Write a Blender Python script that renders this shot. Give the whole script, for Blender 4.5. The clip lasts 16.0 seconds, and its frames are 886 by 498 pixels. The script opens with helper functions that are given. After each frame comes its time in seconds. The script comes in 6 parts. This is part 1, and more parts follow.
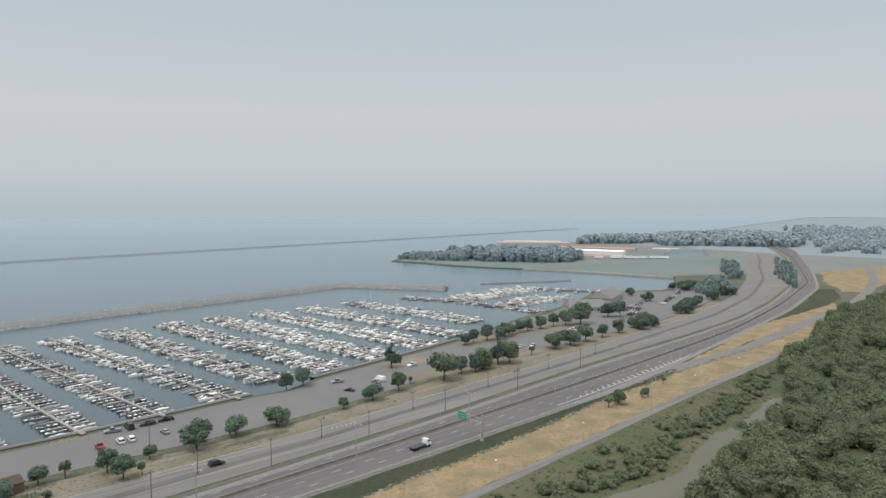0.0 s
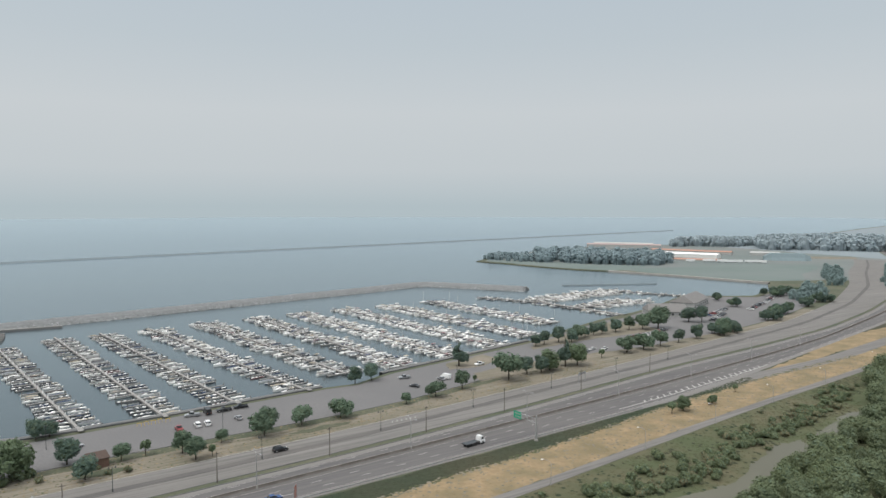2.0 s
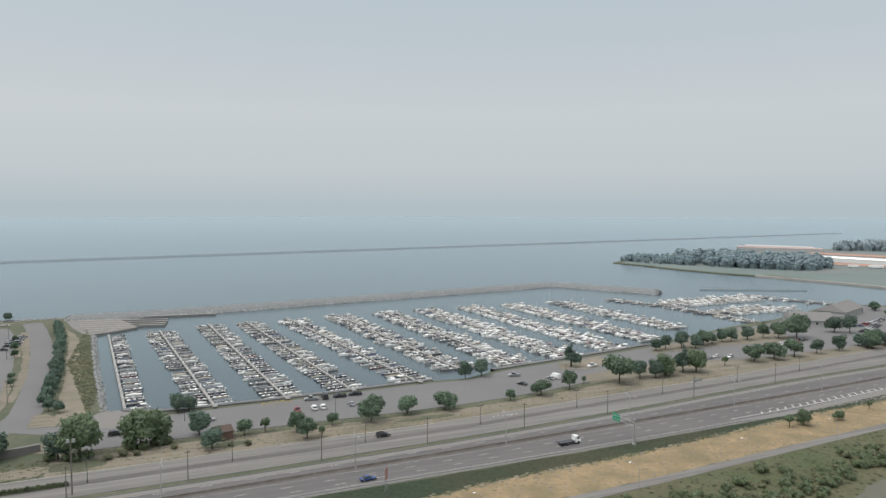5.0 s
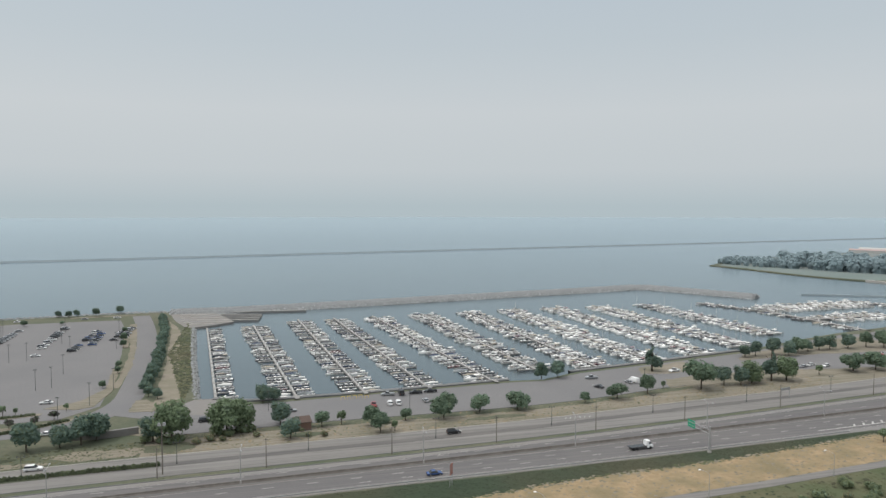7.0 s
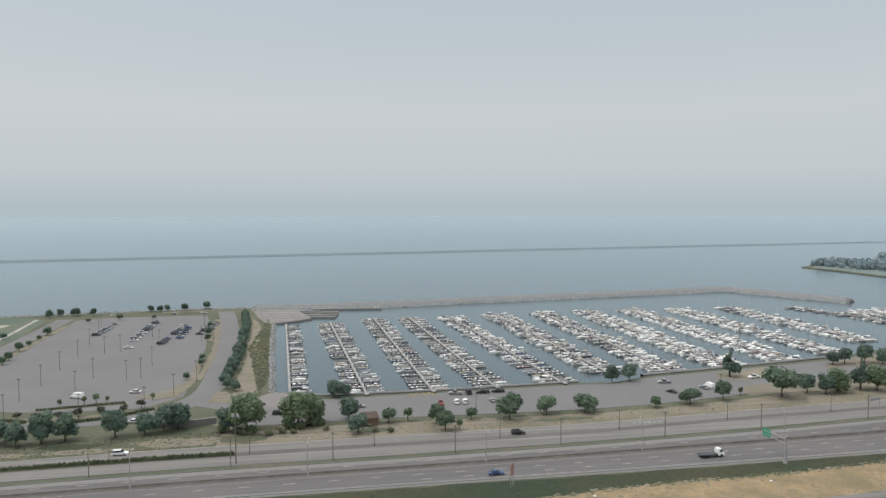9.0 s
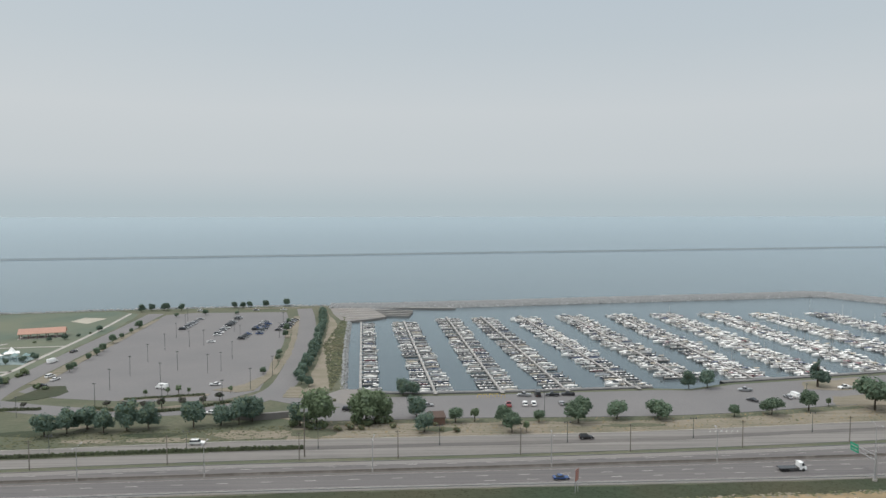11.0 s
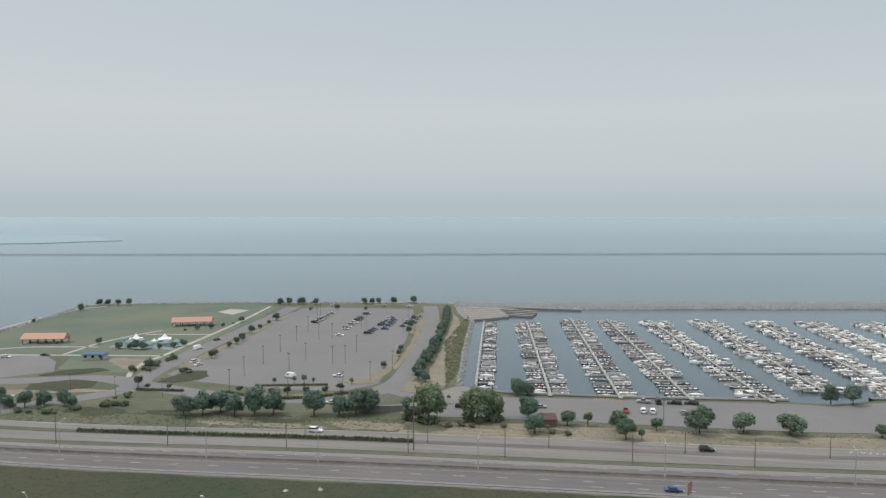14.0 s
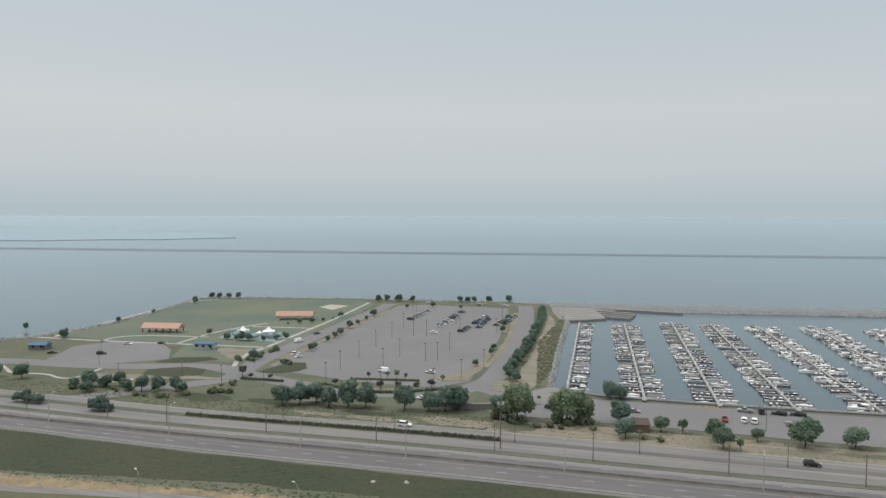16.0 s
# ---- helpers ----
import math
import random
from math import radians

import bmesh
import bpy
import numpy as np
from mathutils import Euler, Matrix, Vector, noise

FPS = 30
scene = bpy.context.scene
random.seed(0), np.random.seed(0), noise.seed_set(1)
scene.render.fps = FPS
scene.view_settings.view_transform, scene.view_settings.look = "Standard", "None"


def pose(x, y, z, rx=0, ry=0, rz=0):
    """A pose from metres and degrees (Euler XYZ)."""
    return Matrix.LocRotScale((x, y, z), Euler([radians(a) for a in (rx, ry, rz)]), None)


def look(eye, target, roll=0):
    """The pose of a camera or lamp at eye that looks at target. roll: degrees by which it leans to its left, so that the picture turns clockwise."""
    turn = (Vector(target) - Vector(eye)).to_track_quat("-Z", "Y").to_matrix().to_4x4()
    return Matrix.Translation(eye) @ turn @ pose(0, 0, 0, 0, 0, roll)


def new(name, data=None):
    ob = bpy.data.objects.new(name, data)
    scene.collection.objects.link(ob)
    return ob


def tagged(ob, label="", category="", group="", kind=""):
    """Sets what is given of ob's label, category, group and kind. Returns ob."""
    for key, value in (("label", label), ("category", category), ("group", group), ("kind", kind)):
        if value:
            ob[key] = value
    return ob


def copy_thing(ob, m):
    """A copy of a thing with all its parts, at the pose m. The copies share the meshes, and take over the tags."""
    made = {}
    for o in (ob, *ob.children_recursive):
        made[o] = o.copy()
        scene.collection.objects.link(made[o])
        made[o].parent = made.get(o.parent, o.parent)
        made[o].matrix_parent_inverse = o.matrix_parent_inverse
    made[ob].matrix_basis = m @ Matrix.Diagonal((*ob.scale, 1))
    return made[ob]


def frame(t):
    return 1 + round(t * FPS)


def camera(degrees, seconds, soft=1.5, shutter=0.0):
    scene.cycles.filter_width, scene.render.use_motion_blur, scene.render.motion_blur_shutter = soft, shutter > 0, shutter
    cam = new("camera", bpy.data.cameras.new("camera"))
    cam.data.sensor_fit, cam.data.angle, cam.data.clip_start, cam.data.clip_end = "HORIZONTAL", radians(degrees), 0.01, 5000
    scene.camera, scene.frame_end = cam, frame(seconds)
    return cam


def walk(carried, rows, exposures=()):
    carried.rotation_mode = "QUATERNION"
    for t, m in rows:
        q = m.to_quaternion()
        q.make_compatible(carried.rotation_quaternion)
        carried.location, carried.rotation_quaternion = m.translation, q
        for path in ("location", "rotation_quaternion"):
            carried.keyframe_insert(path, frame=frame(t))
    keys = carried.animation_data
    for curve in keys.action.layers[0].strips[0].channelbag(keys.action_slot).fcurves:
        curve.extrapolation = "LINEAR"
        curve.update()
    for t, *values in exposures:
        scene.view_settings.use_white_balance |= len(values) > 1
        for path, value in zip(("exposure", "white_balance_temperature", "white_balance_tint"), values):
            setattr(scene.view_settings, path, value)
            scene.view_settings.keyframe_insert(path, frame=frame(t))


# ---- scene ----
cam = camera(64.58, 16.0)
PATH = [
    (0, (35.608, 1.231, 76.373), (36.9320, 2.7251, 76.2500), -0.21),
    (0.5, (37.154, -1.635, 76.591), (38.4288, -0.0991, 76.4677), -0.16),
    (1, (38.720, -4.533, 76.738), (39.9440, -2.9560, 76.6155), -0.10),
    (1.5, (40.364, -7.365, 76.823), (41.5347, -5.7478, 76.7008), -0.04),
    (2, (41.916, -10.148, 76.894), (43.0290, -8.4914, 76.7723), 0.01),
    (2.5, (43.423, -12.942, 76.686), (44.4750, -11.2450, 76.5636), 0.05),
    (3, (45.283, -15.438, 77.037), (46.2764, -13.7061, 76.9150), 0.08),
    (3.5, (46.970, -17.777, 77.188), (47.9014, -16.0113, 77.0670), 0.09),
    (4, (48.725, -19.720, 77.274), (49.5974, -17.9241, 77.1527), 0.11),
    (6.5, (56.659, -27.535, 77.165), (57.2155, -25.6178, 77.0414), 0.13),
    (7, (58.201, -28.731, 77.433), (58.6960, -26.7968, 77.3107), 0.09),
    (7.5, (59.519, -29.835, 77.495), (59.9551, -27.8873, 77.3725), 0.05),
    (8, (60.760, -30.593, 77.507), (61.1386, -28.6333, 77.3833), 0.03),
    (8.5, (61.887, -30.932, 77.637), (62.2103, -28.9623, 77.5123), -0.00),
    (9, (62.972, -30.971, 77.871), (63.2419, -28.9936, 77.7462), -0.04),
    (11.5, (68.448, -30.355, 77.678), (68.4288, -28.3586, 77.5541), -0.03),
    (12, (69.577, -30.192, 77.611), (69.4941, -28.1978, 77.4868), -0.02),
    (12.5, (70.903, -29.986, 77.506), (70.7556, -27.9957, 77.3825), -0.02),
    (13, (72.349, -29.803, 77.408), (72.1352, -27.8186, 77.2849), -0.04),
    (13.5, (73.869, -29.601, 77.246), (73.5899, -27.6247, 77.1222), -0.05),
    (14, (75.257, -29.338, 77.135), (74.9161, -27.3710, 77.0121), -0.04),
    (14.5, (76.498, -29.165, 77.003), (76.0956, -27.2096, 76.8800), -0.03),
    (15, (77.427, -29.105, 76.955), (76.9556, -27.1650, 76.8318), -0.02),
    (15.5, (78.087, -29.050, 76.971), (77.5392, -27.1306, 76.8480), 0.02),
    (16, (78.995, -29.114, 76.928), (78.3764, -27.2160, 76.8033), 0.07),
]
walk(cam, [(t, look(eye, target, roll)) for t, eye, target, roll in PATH])

# ---- world, sun ----
SUN_EL, SUN_AZ = 58.0, -62.0
world = bpy.data.worlds.new("hazy_sky")
scene.world = world
world.use_nodes = True
wt = world.node_tree
wt.nodes.clear()
w_out = wt.nodes.new("ShaderNodeOutputWorld")
w_bg = wt.nodes.new("ShaderNodeBackground")
w_sky = wt.nodes.new("ShaderNodeTexSky")
w_sky.sky_type = "NISHITA"
w_sky.sun_disc = False
w_sky.sun_elevation, w_sky.sun_rotation = radians(SUN_EL), radians(SUN_AZ)
w_sky.air_density, w_sky.dust_density, w_sky.ozone_density = 1.5, 9.0, 1.0
w_co = wt.nodes.new("ShaderNodeTexCoord")
w_sep = wt.nodes.new("ShaderNodeSeparateXYZ")
w_ramp = wt.nodes.new("ShaderNodeValToRGB")
w_scale = wt.nodes.new("ShaderNodeVectorMath")
w_scale.operation = "SCALE"
w_scale.inputs[3].default_value = 0.06
w_mix = wt.nodes.new("ShaderNodeMix")
w_mix.data_type = "RGBA"
w_mix.inputs[0].default_value = 0.86
ramp = w_ramp.color_ramp
ramp.elements[0].position, ramp.elements[0].color = 0.0, (0.51, 0.60, 0.64, 1)
ramp.elements[1].position, ramp.elements[1].color = 1.0, (1.94, 1.98, 2.03, 1)
for p_, c_ in ((0.02, (0.56, 0.635, 0.672)), (0.05, (0.622, 0.677, 0.708)), (0.13, (0.648, 0.695, 0.727)), (0.22, (0.57, 0.64, 0.69)), (0.31, (0.53, 0.61, 0.68)), (0.6, (1.24, 1.30, 1.35))):
    e_ = ramp.elements.new(p_)
    e_.color = (*c_, 1)
wt.links.new(w_co.outputs["Generated"], w_sep.inputs[0])
wt.links.new(w_sep.outputs[2], w_ramp.inputs[0])
wt.links.new(w_sky.outputs[0], w_scale.inputs[0])
wt.links.new(w_scale.outputs[0], w_mix.inputs[6])
wt.links.new(w_ramp.outputs[0], w_mix.inputs[7])
wt.links.new(w_mix.outputs[2], w_bg.inputs[0])
w_bg.inputs[1].default_value = 1.0
wt.links.new(w_bg.outputs[0], w_out.inputs[0])

sun = new("sun", bpy.data.lights.new("sun", "SUN"))
sun.data.energy, sun.data.angle, sun.data.color = 1.5, radians(12), (1.0, 0.965, 0.92)
az, el = radians(SUN_AZ), radians(SUN_EL)
sun_dir = Vector((math.sin(az) * math.cos(el), math.cos(az) * math.cos(el) * -0.2, math.sin(el))).normalized()
sun.matrix_world = look(sun_dir * 300, (0, 0, 0))


# ---- materials ----
MATS = {}


def mat(name, c1, c2=None, scale=0.5, rough=0.8, metal=0.0, bump=0.0, c3=None, scale3=0.03, per_object=0.0, island=0.0, spec=0.3, bands=None, streak=None):
    """Two-scale noise material: c1 and c2 mix in the grain, c3 in wide stains."""
    if name in MATS:
        return MATS[name]
    m = bpy.data.materials.new(name)
    m.use_nodes = True
    nt = m.node_tree
    b = nt.nodes["Principled BSDF"]
    b.inputs["Roughness"].default_value = rough
    b.inputs["Metallic"].default_value = metal
    b.inputs["Specular IOR Level"].default_value = spec
    co = nt.nodes.new("ShaderNodeTexCoord")
    col = None

    def noise_node(sc, detail=4.0):
        n = nt.nodes.new("ShaderNodeTexNoise")
        n.inputs["Scale"].default_value = sc
        n.inputs["Detail"].default_value = detail
        nt.links.new(co.outputs["Object"], n.inputs["Vector"])
        r = nt.nodes.new("ShaderNodeMapRange")
        r.inputs[1].default_value, r.inputs[2].default_value = 0.34, 0.66
        nt.links.new(n.outputs[0], r.inputs[0])
        return r.outputs[0]

    def mixed(fac, a, bb):
        x = nt.nodes.new("ShaderNodeMix")
        x.data_type = "RGBA"
        nt.links.new(fac, x.inputs[0])
        for sock, v in ((x.inputs[6], a), (x.inputs[7], bb)):
            if isinstance(v, tuple):
                sock.default_value = (*v, 1)
            else:
                nt.links.new(v, sock)
        return x.outputs[2]

    fine = noise_node(scale)
    col = mixed(fine, c1, c2 if c2 else tuple(v * 0.8 for v in c1))
    if c3:
        col = mixed(noise_node(scale3, 5.0), col, c3)
    if streak:
        mp = nt.nodes.new("ShaderNodeMapping")
        mp.inputs["Scale"].default_value = (0.012, 0.9, 1.0)
        nt.links.new(co.outputs["Object"], mp.inputs["Vector"])
        sn = nt.nodes.new("ShaderNodeTexNoise")
        sn.inputs["Scale"].default_value = 1.0
        sn.inputs["Detail"].default_value = 3.0
        nt.links.new(mp.outputs[0], sn.inputs["Vector"])
        sr = nt.nodes.new("ShaderNodeMapRange")
        sr.inputs[1].default_value, sr.inputs[2].default_value = 0.4, 0.7
        nt.links.new(sn.outputs[0], sr.inputs[0])
        col = mixed(sr.outputs[0], col, streak)
    if bands:
        wv = nt.nodes.new("ShaderNodeTexWave")
        wv.inputs["Scale"].default_value = bands
        wv.inputs["Distortion"].default_value = 0.6
        nt.links.new(co.outputs["Object"], wv.inputs["Vector"])
        col = mixed(wv.outputs["Fac"], col, tuple(v * 0.75 for v in c1))
    if per_object or island:
        if per_object:
            oi = nt.nodes.new("ShaderNodeObjectInfo")
            rnd, amount = oi.outputs["Random"], per_object
        else:
            oi = nt.nodes.new("ShaderNodeNewGeometry")
            rnd, amount = oi.outputs["Random Per Island"], island
        mr = nt.nodes.new("ShaderNodeMapRange")
        mr.inputs[3].default_value, mr.inputs[4].default_value = 1 - amount, 1 + amount
        nt.links.new(rnd, mr.inputs[0])
        hs = nt.nodes.new("ShaderNodeHueSaturation")
        nt.links.new(mr.outputs[0], hs.inputs["Value"])
        nt.links.new(col, hs.inputs["Color"])
        col = hs.outputs[0]
    nt.links.new(col, b.inputs["Base Color"])
    if bump:
        bp = nt.nodes.new("ShaderNodeBump")
        bp.inputs["Strength"].default_value = bump
        bp.inputs["Distance"].default_value = 0.3
        nt.links.new(fine, bp.inputs["Height"])
        nt.links.new(bp.outputs[0], b.inputs["Normal"])
    MATS[name] = m
    return m


def water_mat(name, base, rough, scale, strength, tint=(0.86, 0.97, 1.0), sheen=6.0):
    """Dark water whose gloss grows towards grazing view."""
    m = mat(name, base, tuple(v * 1.15 for v in base), 0.012, 0.5, spec=0.0)
    nt = m.node_tree
    b = nt.nodes["Principled BSDF"]
    co = nt.nodes["Texture Coordinate"]
    n = nt.nodes.new("ShaderNodeTexNoise")
    n.inputs["Scale"].default_value = scale
    n.inputs["Detail"].default_value = 6.0
    nt.links.new(co.outputs["Object"], n.inputs["Vector"])
    bp = nt.nodes.new("ShaderNodeBump")
    bp.inputs["Strength"].default_value = strength
    bp.inputs["Distance"].default_value = 0.2
    nt.links.new(n.outputs[0], bp.inputs["Height"])
    gl = nt.nodes.new("ShaderNodeBsdfGlossy")
    gl.inputs["Color"].default_value = (*tint, 1)
    gl.inputs["Roughness"].default_value = rough
    nt.links.new(bp.outputs[0], gl.inputs["Normal"])
    lw = nt.nodes.new("ShaderNodeLayerWeight")
    pw = nt.nodes.new("ShaderNodeMath")
    pw.operation = "POWER"
    pw.inputs[1].default_value = sheen
    nt.links.new(lw.outputs["Facing"], pw.inputs[0])
    mx = nt.nodes.new("ShaderNodeMixShader")
    nt.links.new(pw.outputs[0], mx.inputs[0])
    nt.links.new(b.outputs[0], mx.inputs[1])
    nt.links.new(gl.outputs[0], mx.inputs[2])
    nt.links.new(mx.outputs[0], nt.nodes["Material Output"].inputs[0])
    return m


WATER = water_mat("lake_water", (0.050, 0.061, 0.064), 0.22, 0.35, 0.2, (0.708, 0.802, 0.844), 3.9)
POND = water_mat("pond_water", (0.118, 0.115, 0.090), 0.1, 0.8, 0.05, (0.9, 0.9, 0.88), 8.0)
ASPHALT = mat("old_asphalt", (0.101, 0.096, 0.097), (0.088, 0.084, 0.085), 0.9, 0.9, bump=0.1, c3=(0.115, 0.109, 0.107), scale3=0.035, streak=(0.132, 0.123, 0.118))
PATCHROAD = mat("repaved_asphalt", (0.108, 0.101, 0.098), (0.09, 0.085, 0.082), 0.6, 0.9, c3=(0.13, 0.12, 0.112), scale3=0.05, streak=(0.082, 0.078, 0.075))
LOT = mat("parking_asphalt", (0.172, 0.166, 0.163), (0.138, 0.134, 0.133), 1.1, 0.9, bump=0.15, c3=(0.138, 0.135, 0.135), scale3=0.03)
SHOULDER = mat("concrete_shoulder", (0.19, 0.184, 0.177), (0.165, 0.16, 0.154), 0.5, 0.9, c3=(0.18, 0.165, 0.15), scale3=0.05)
SERVICE = mat("worn_concrete_road", (0.158, 0.148, 0.136), (0.134, 0.126, 0.117), 0.35, 0.9, c3=(0.128, 0.122, 0.115), scale3=0.06, streak=(0.2, 0.19, 0.177))
TARGRASS = mat("verge_grass", (0.122, 0.116, 0.080), (0.088, 0.092, 0.062), 0.5, 1.0, bump=0.3, c3=(0.070, 0.082, 0.052), scale3=0.035)
DRYGRASS = mat("dry_grass", (0.30, 0.222, 0.132), (0.235, 0.172, 0.10), 0.5, 1.0, bump=0.3, c3=(0.17, 0.138, 0.08), scale3=0.1)
PALEDRY = mat("pale_dry_grass", (0.20, 0.172, 0.13), (0.148, 0.13, 0.098), 0.55, 1.0, bump=0.3, c3=(0.118, 0.112, 0.078), scale3=0.08, streak=(0.215, 0.19, 0.152))
GREEN = mat("green_grass", (0.034, 0.049, 0.028), (0.028, 0.040, 0.023), 0.45, 1.0, bump=0.3, c3=(0.054, 0.052, 0.031), scale3=0.022)
FIELD = mat("lawn", (0.088, 0.115, 0.088), (0.078, 0.102, 0.078), 0.2, 1.0, bump=0.2, c3=(0.12, 0.13, 0.092), scale3=0.02)
MARSH = mat("marsh_ground", (0.112, 0.100, 0.060), (0.086, 0.085, 0.049), 0.25, 1.0, bump=0.3, c3=(0.07, 0.084, 0.042), scale3=0.05)
DIRT = mat("sandy_dirt", (0.225, 0.195, 0.155), (0.19, 0.165, 0.13), 0.4, 1.0, bump=0.2, c3=(0.15, 0.14, 0.10), scale3=0.08)
CONCRETE = mat("pale_concrete", (0.36, 0.345, 0.315), (0.31, 0.295, 0.27), 0.6, 0.85, c3=(0.27, 0.255, 0.235), scale3=0.1)
STEEL_EDGE = mat("sheet_pile_cap", (0.115, 0.12, 0.12), (0.09, 0.095, 0.1), 0.8, 0.7, c3=(0.16, 0.155, 0.15), scale3=0.1)
PAINT = mat("road_paint", (0.44, 0.43, 0.40), (0.27, 0.26, 0.245), 1.5, 0.8)
WORN = mat("worn_paint", (0.36, 0.35, 0.33), (0.24, 0.23, 0.22), 1.5, 0.85)
RUST = mat("rusty_seam", (0.128, 0.112, 0.099), (0.11, 0.098, 0.09), 1.2, 0.9)
ROCK = mat("rubble_stone", (0.262, 0.267, 0.264), (0.205, 0.21, 0.21), 0.8, 0.95, bump=0.4, island=0.28)
ROCKBED = mat("rubble_bed", (0.20, 0.205, 0.203), (0.155, 0.16, 0.16), 0.5, 0.95, bump=0.6)
# Stone of the distant walls, with the haze's blue put into its colour.
FARROCK = mat("haze_blue_rubble", (0.165, 0.2, 0.218), (0.185, 0.22, 0.235), 0.1, 0.95)
DOCK = mat("dock_boards", (0.31, 0.298, 0.28), (0.25, 0.24, 0.226), 1.2, 0.85, bands=3.0)
DOCKSIDE = mat("dock_float", (0.20, 0.195, 0.19), (0.16, 0.158, 0.155), 1.0, 0.8)
GEL = mat("white_gelcoat", (0.80, 0.785, 0.755), (0.72, 0.705, 0.68), 1.5, 0.35, spec=0.5, per_object=0.12)
CREAM = mat("cream_gelcoat", (0.48, 0.45, 0.40), (0.43, 0.40, 0.36), 1.5, 0.4, spec=0.5, per_object=0.12)
TINT = mat("tinted_glass", (0.025, 0.03, 0.035), (0.03, 0.035, 0.04), 2.0, 0.12, spec=0.6)
CANVAS = {
    "navy": mat("navy_canvas", (0.035, 0.05, 0.085), (0.045, 0.06, 0.1), 3.0, 0.85, per_object=0.3),
    "black": mat("black_canvas", (0.03, 0.032, 0.035), (0.045, 0.045, 0.048), 3.0, 0.85, per_object=0.3),
    "teal": mat("teal_canvas", (0.03, 0.17, 0.16), (0.04, 0.2, 0.19), 3.0, 0.85, per_object=0.3),
    "tan": mat("tan_canvas", (0.34, 0.30, 0.235), (0.29, 0.255, 0.20), 3.0, 0.85, per_object=0.25),
    "red": mat("maroon_canvas", (0.15, 0.065, 0.07), (0.12, 0.055, 0.06), 3.0, 0.8, per_object=0.25),
    "white": mat("white_canvas", (0.62, 0.61, 0.58), (0.56, 0.55, 0.52), 3.0, 0.85, per_object=0.15),
    "grey": mat("grey_canvas", (0.15, 0.158, 0.168), (0.18, 0.188, 0.2), 3.0, 0.85, per_object=0.3),
}
CUSHION = mat("cockpit_vinyl", (0.22, 0.205, 0.19), (0.15, 0.14, 0.13), 2.0, 0.7, per_object=0.2)
ALU = mat("brushed_aluminium", (0.5, 0.5, 0.5), (0.42, 0.42, 0.42), 4.0, 0.4, metal=0.8)
GALV = mat("galvanised_steel", (0.36, 0.36, 0.36), (0.3, 0.3, 0.3), 2.0, 0.55, metal=0.3)
DARKPOLE = mat("dark_painted_steel", (0.075, 0.08, 0.08), (0.095, 0.098, 0.095), 2.0, 0.6)
WOODPOLE = mat("weathered_pole_wood", (0.17, 0.15, 0.13), (0.13, 0.115, 0.1), 3.0, 0.9)
RUBBER = mat("tyre_rubber", (0.02, 0.02, 0.02), (0.03, 0.03, 0.03), 4.0, 0.9)
BARK = mat("tree_bark", (0.085, 0.068, 0.05), (0.06, 0.05, 0.04), 3.0, 0.95, bump=0.4)
LEAF = {
    "mid": mat("leaf_mid", (0.134, 0.190, 0.126), (0.108, 0.160, 0.108), 0.8, 0.75, per_object=0.2),
    "dark": mat("leaf_dark", (0.118, 0.172, 0.134), (0.098, 0.146, 0.117), 0.8, 0.8, per_object=0.18),
    "light": mat("leaf_light", (0.150, 0.198, 0.112), (0.120, 0.165, 0.094), 0.8, 0.75, per_object=0.15),
    "wood": mat("leaf_wood", (0.158, 0.188, 0.100), (0.124, 0.154, 0.082), 0.5, 0.8, per_object=0.2),
    "dry": mat("leaf_dry", (0.215, 0.19, 0.112), (0.165, 0.16, 0.09), 0.8, 0.85, per_object=0.2),
    "plum": mat("leaf_plum", (0.095, 0.080, 0.075), (0.08, 0.088, 0.07), 0.8, 0.8, per_object=0.2),
}
CORE = mat("inner_foliage", (0.125, 0.162, 0.105), (0.105, 0.14, 0.09), 0.8, 0.95)
# Smoke haze is mixed into this colour: paler and bluer than near leaves.
FARWOOD = mat("far_haze_tint", (0.31, 0.385, 0.405), (0.295, 0.37, 0.39), 0.03, 1.0, island=0.03)
# Ground colours of the far flats, greyed and blued with painted haze.
FARGRASS = mat("haze_tinted_grass", (0.135, 0.17, 0.155), (0.118, 0.152, 0.14), 0.02, 1.0, c3=(0.15, 0.175, 0.165), scale3=0.012)
FARLAND = mat("haze_tinted_land", (0.142, 0.168, 0.158), (0.122, 0.150, 0.142), 0.02, 1.0, c3=(0.175, 0.18, 0.172), scale3=0.006)


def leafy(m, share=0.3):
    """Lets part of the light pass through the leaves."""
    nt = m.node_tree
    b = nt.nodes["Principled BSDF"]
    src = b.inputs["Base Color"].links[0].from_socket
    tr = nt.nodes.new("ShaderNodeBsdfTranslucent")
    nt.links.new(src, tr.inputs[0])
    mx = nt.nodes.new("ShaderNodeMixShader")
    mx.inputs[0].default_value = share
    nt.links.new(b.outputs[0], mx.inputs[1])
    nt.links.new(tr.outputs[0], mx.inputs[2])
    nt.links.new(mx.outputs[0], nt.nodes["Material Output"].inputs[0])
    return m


for m_ in LEAF.values():
    leafy(m_, 0.4)
BRICK = mat("brown_brick", (0.17, 0.105, 0.08), (0.14, 0.09, 0.07), 2.0, 0.9)
SHINGLE = mat("grey_shingles", (0.22, 0.21, 0.20), (0.18, 0.175, 0.17), 1.5, 0.9, bands=1.4)
DARKROOF = mat("brown_shingles", (0.105, 0.075, 0.062), (0.085, 0.062, 0.052), 1.5, 0.9)
ORANGE = mat("orange_metal_roof", (0.43, 0.25, 0.185), (0.38, 0.22, 0.165), 0.8, 0.6, bands=1.0)
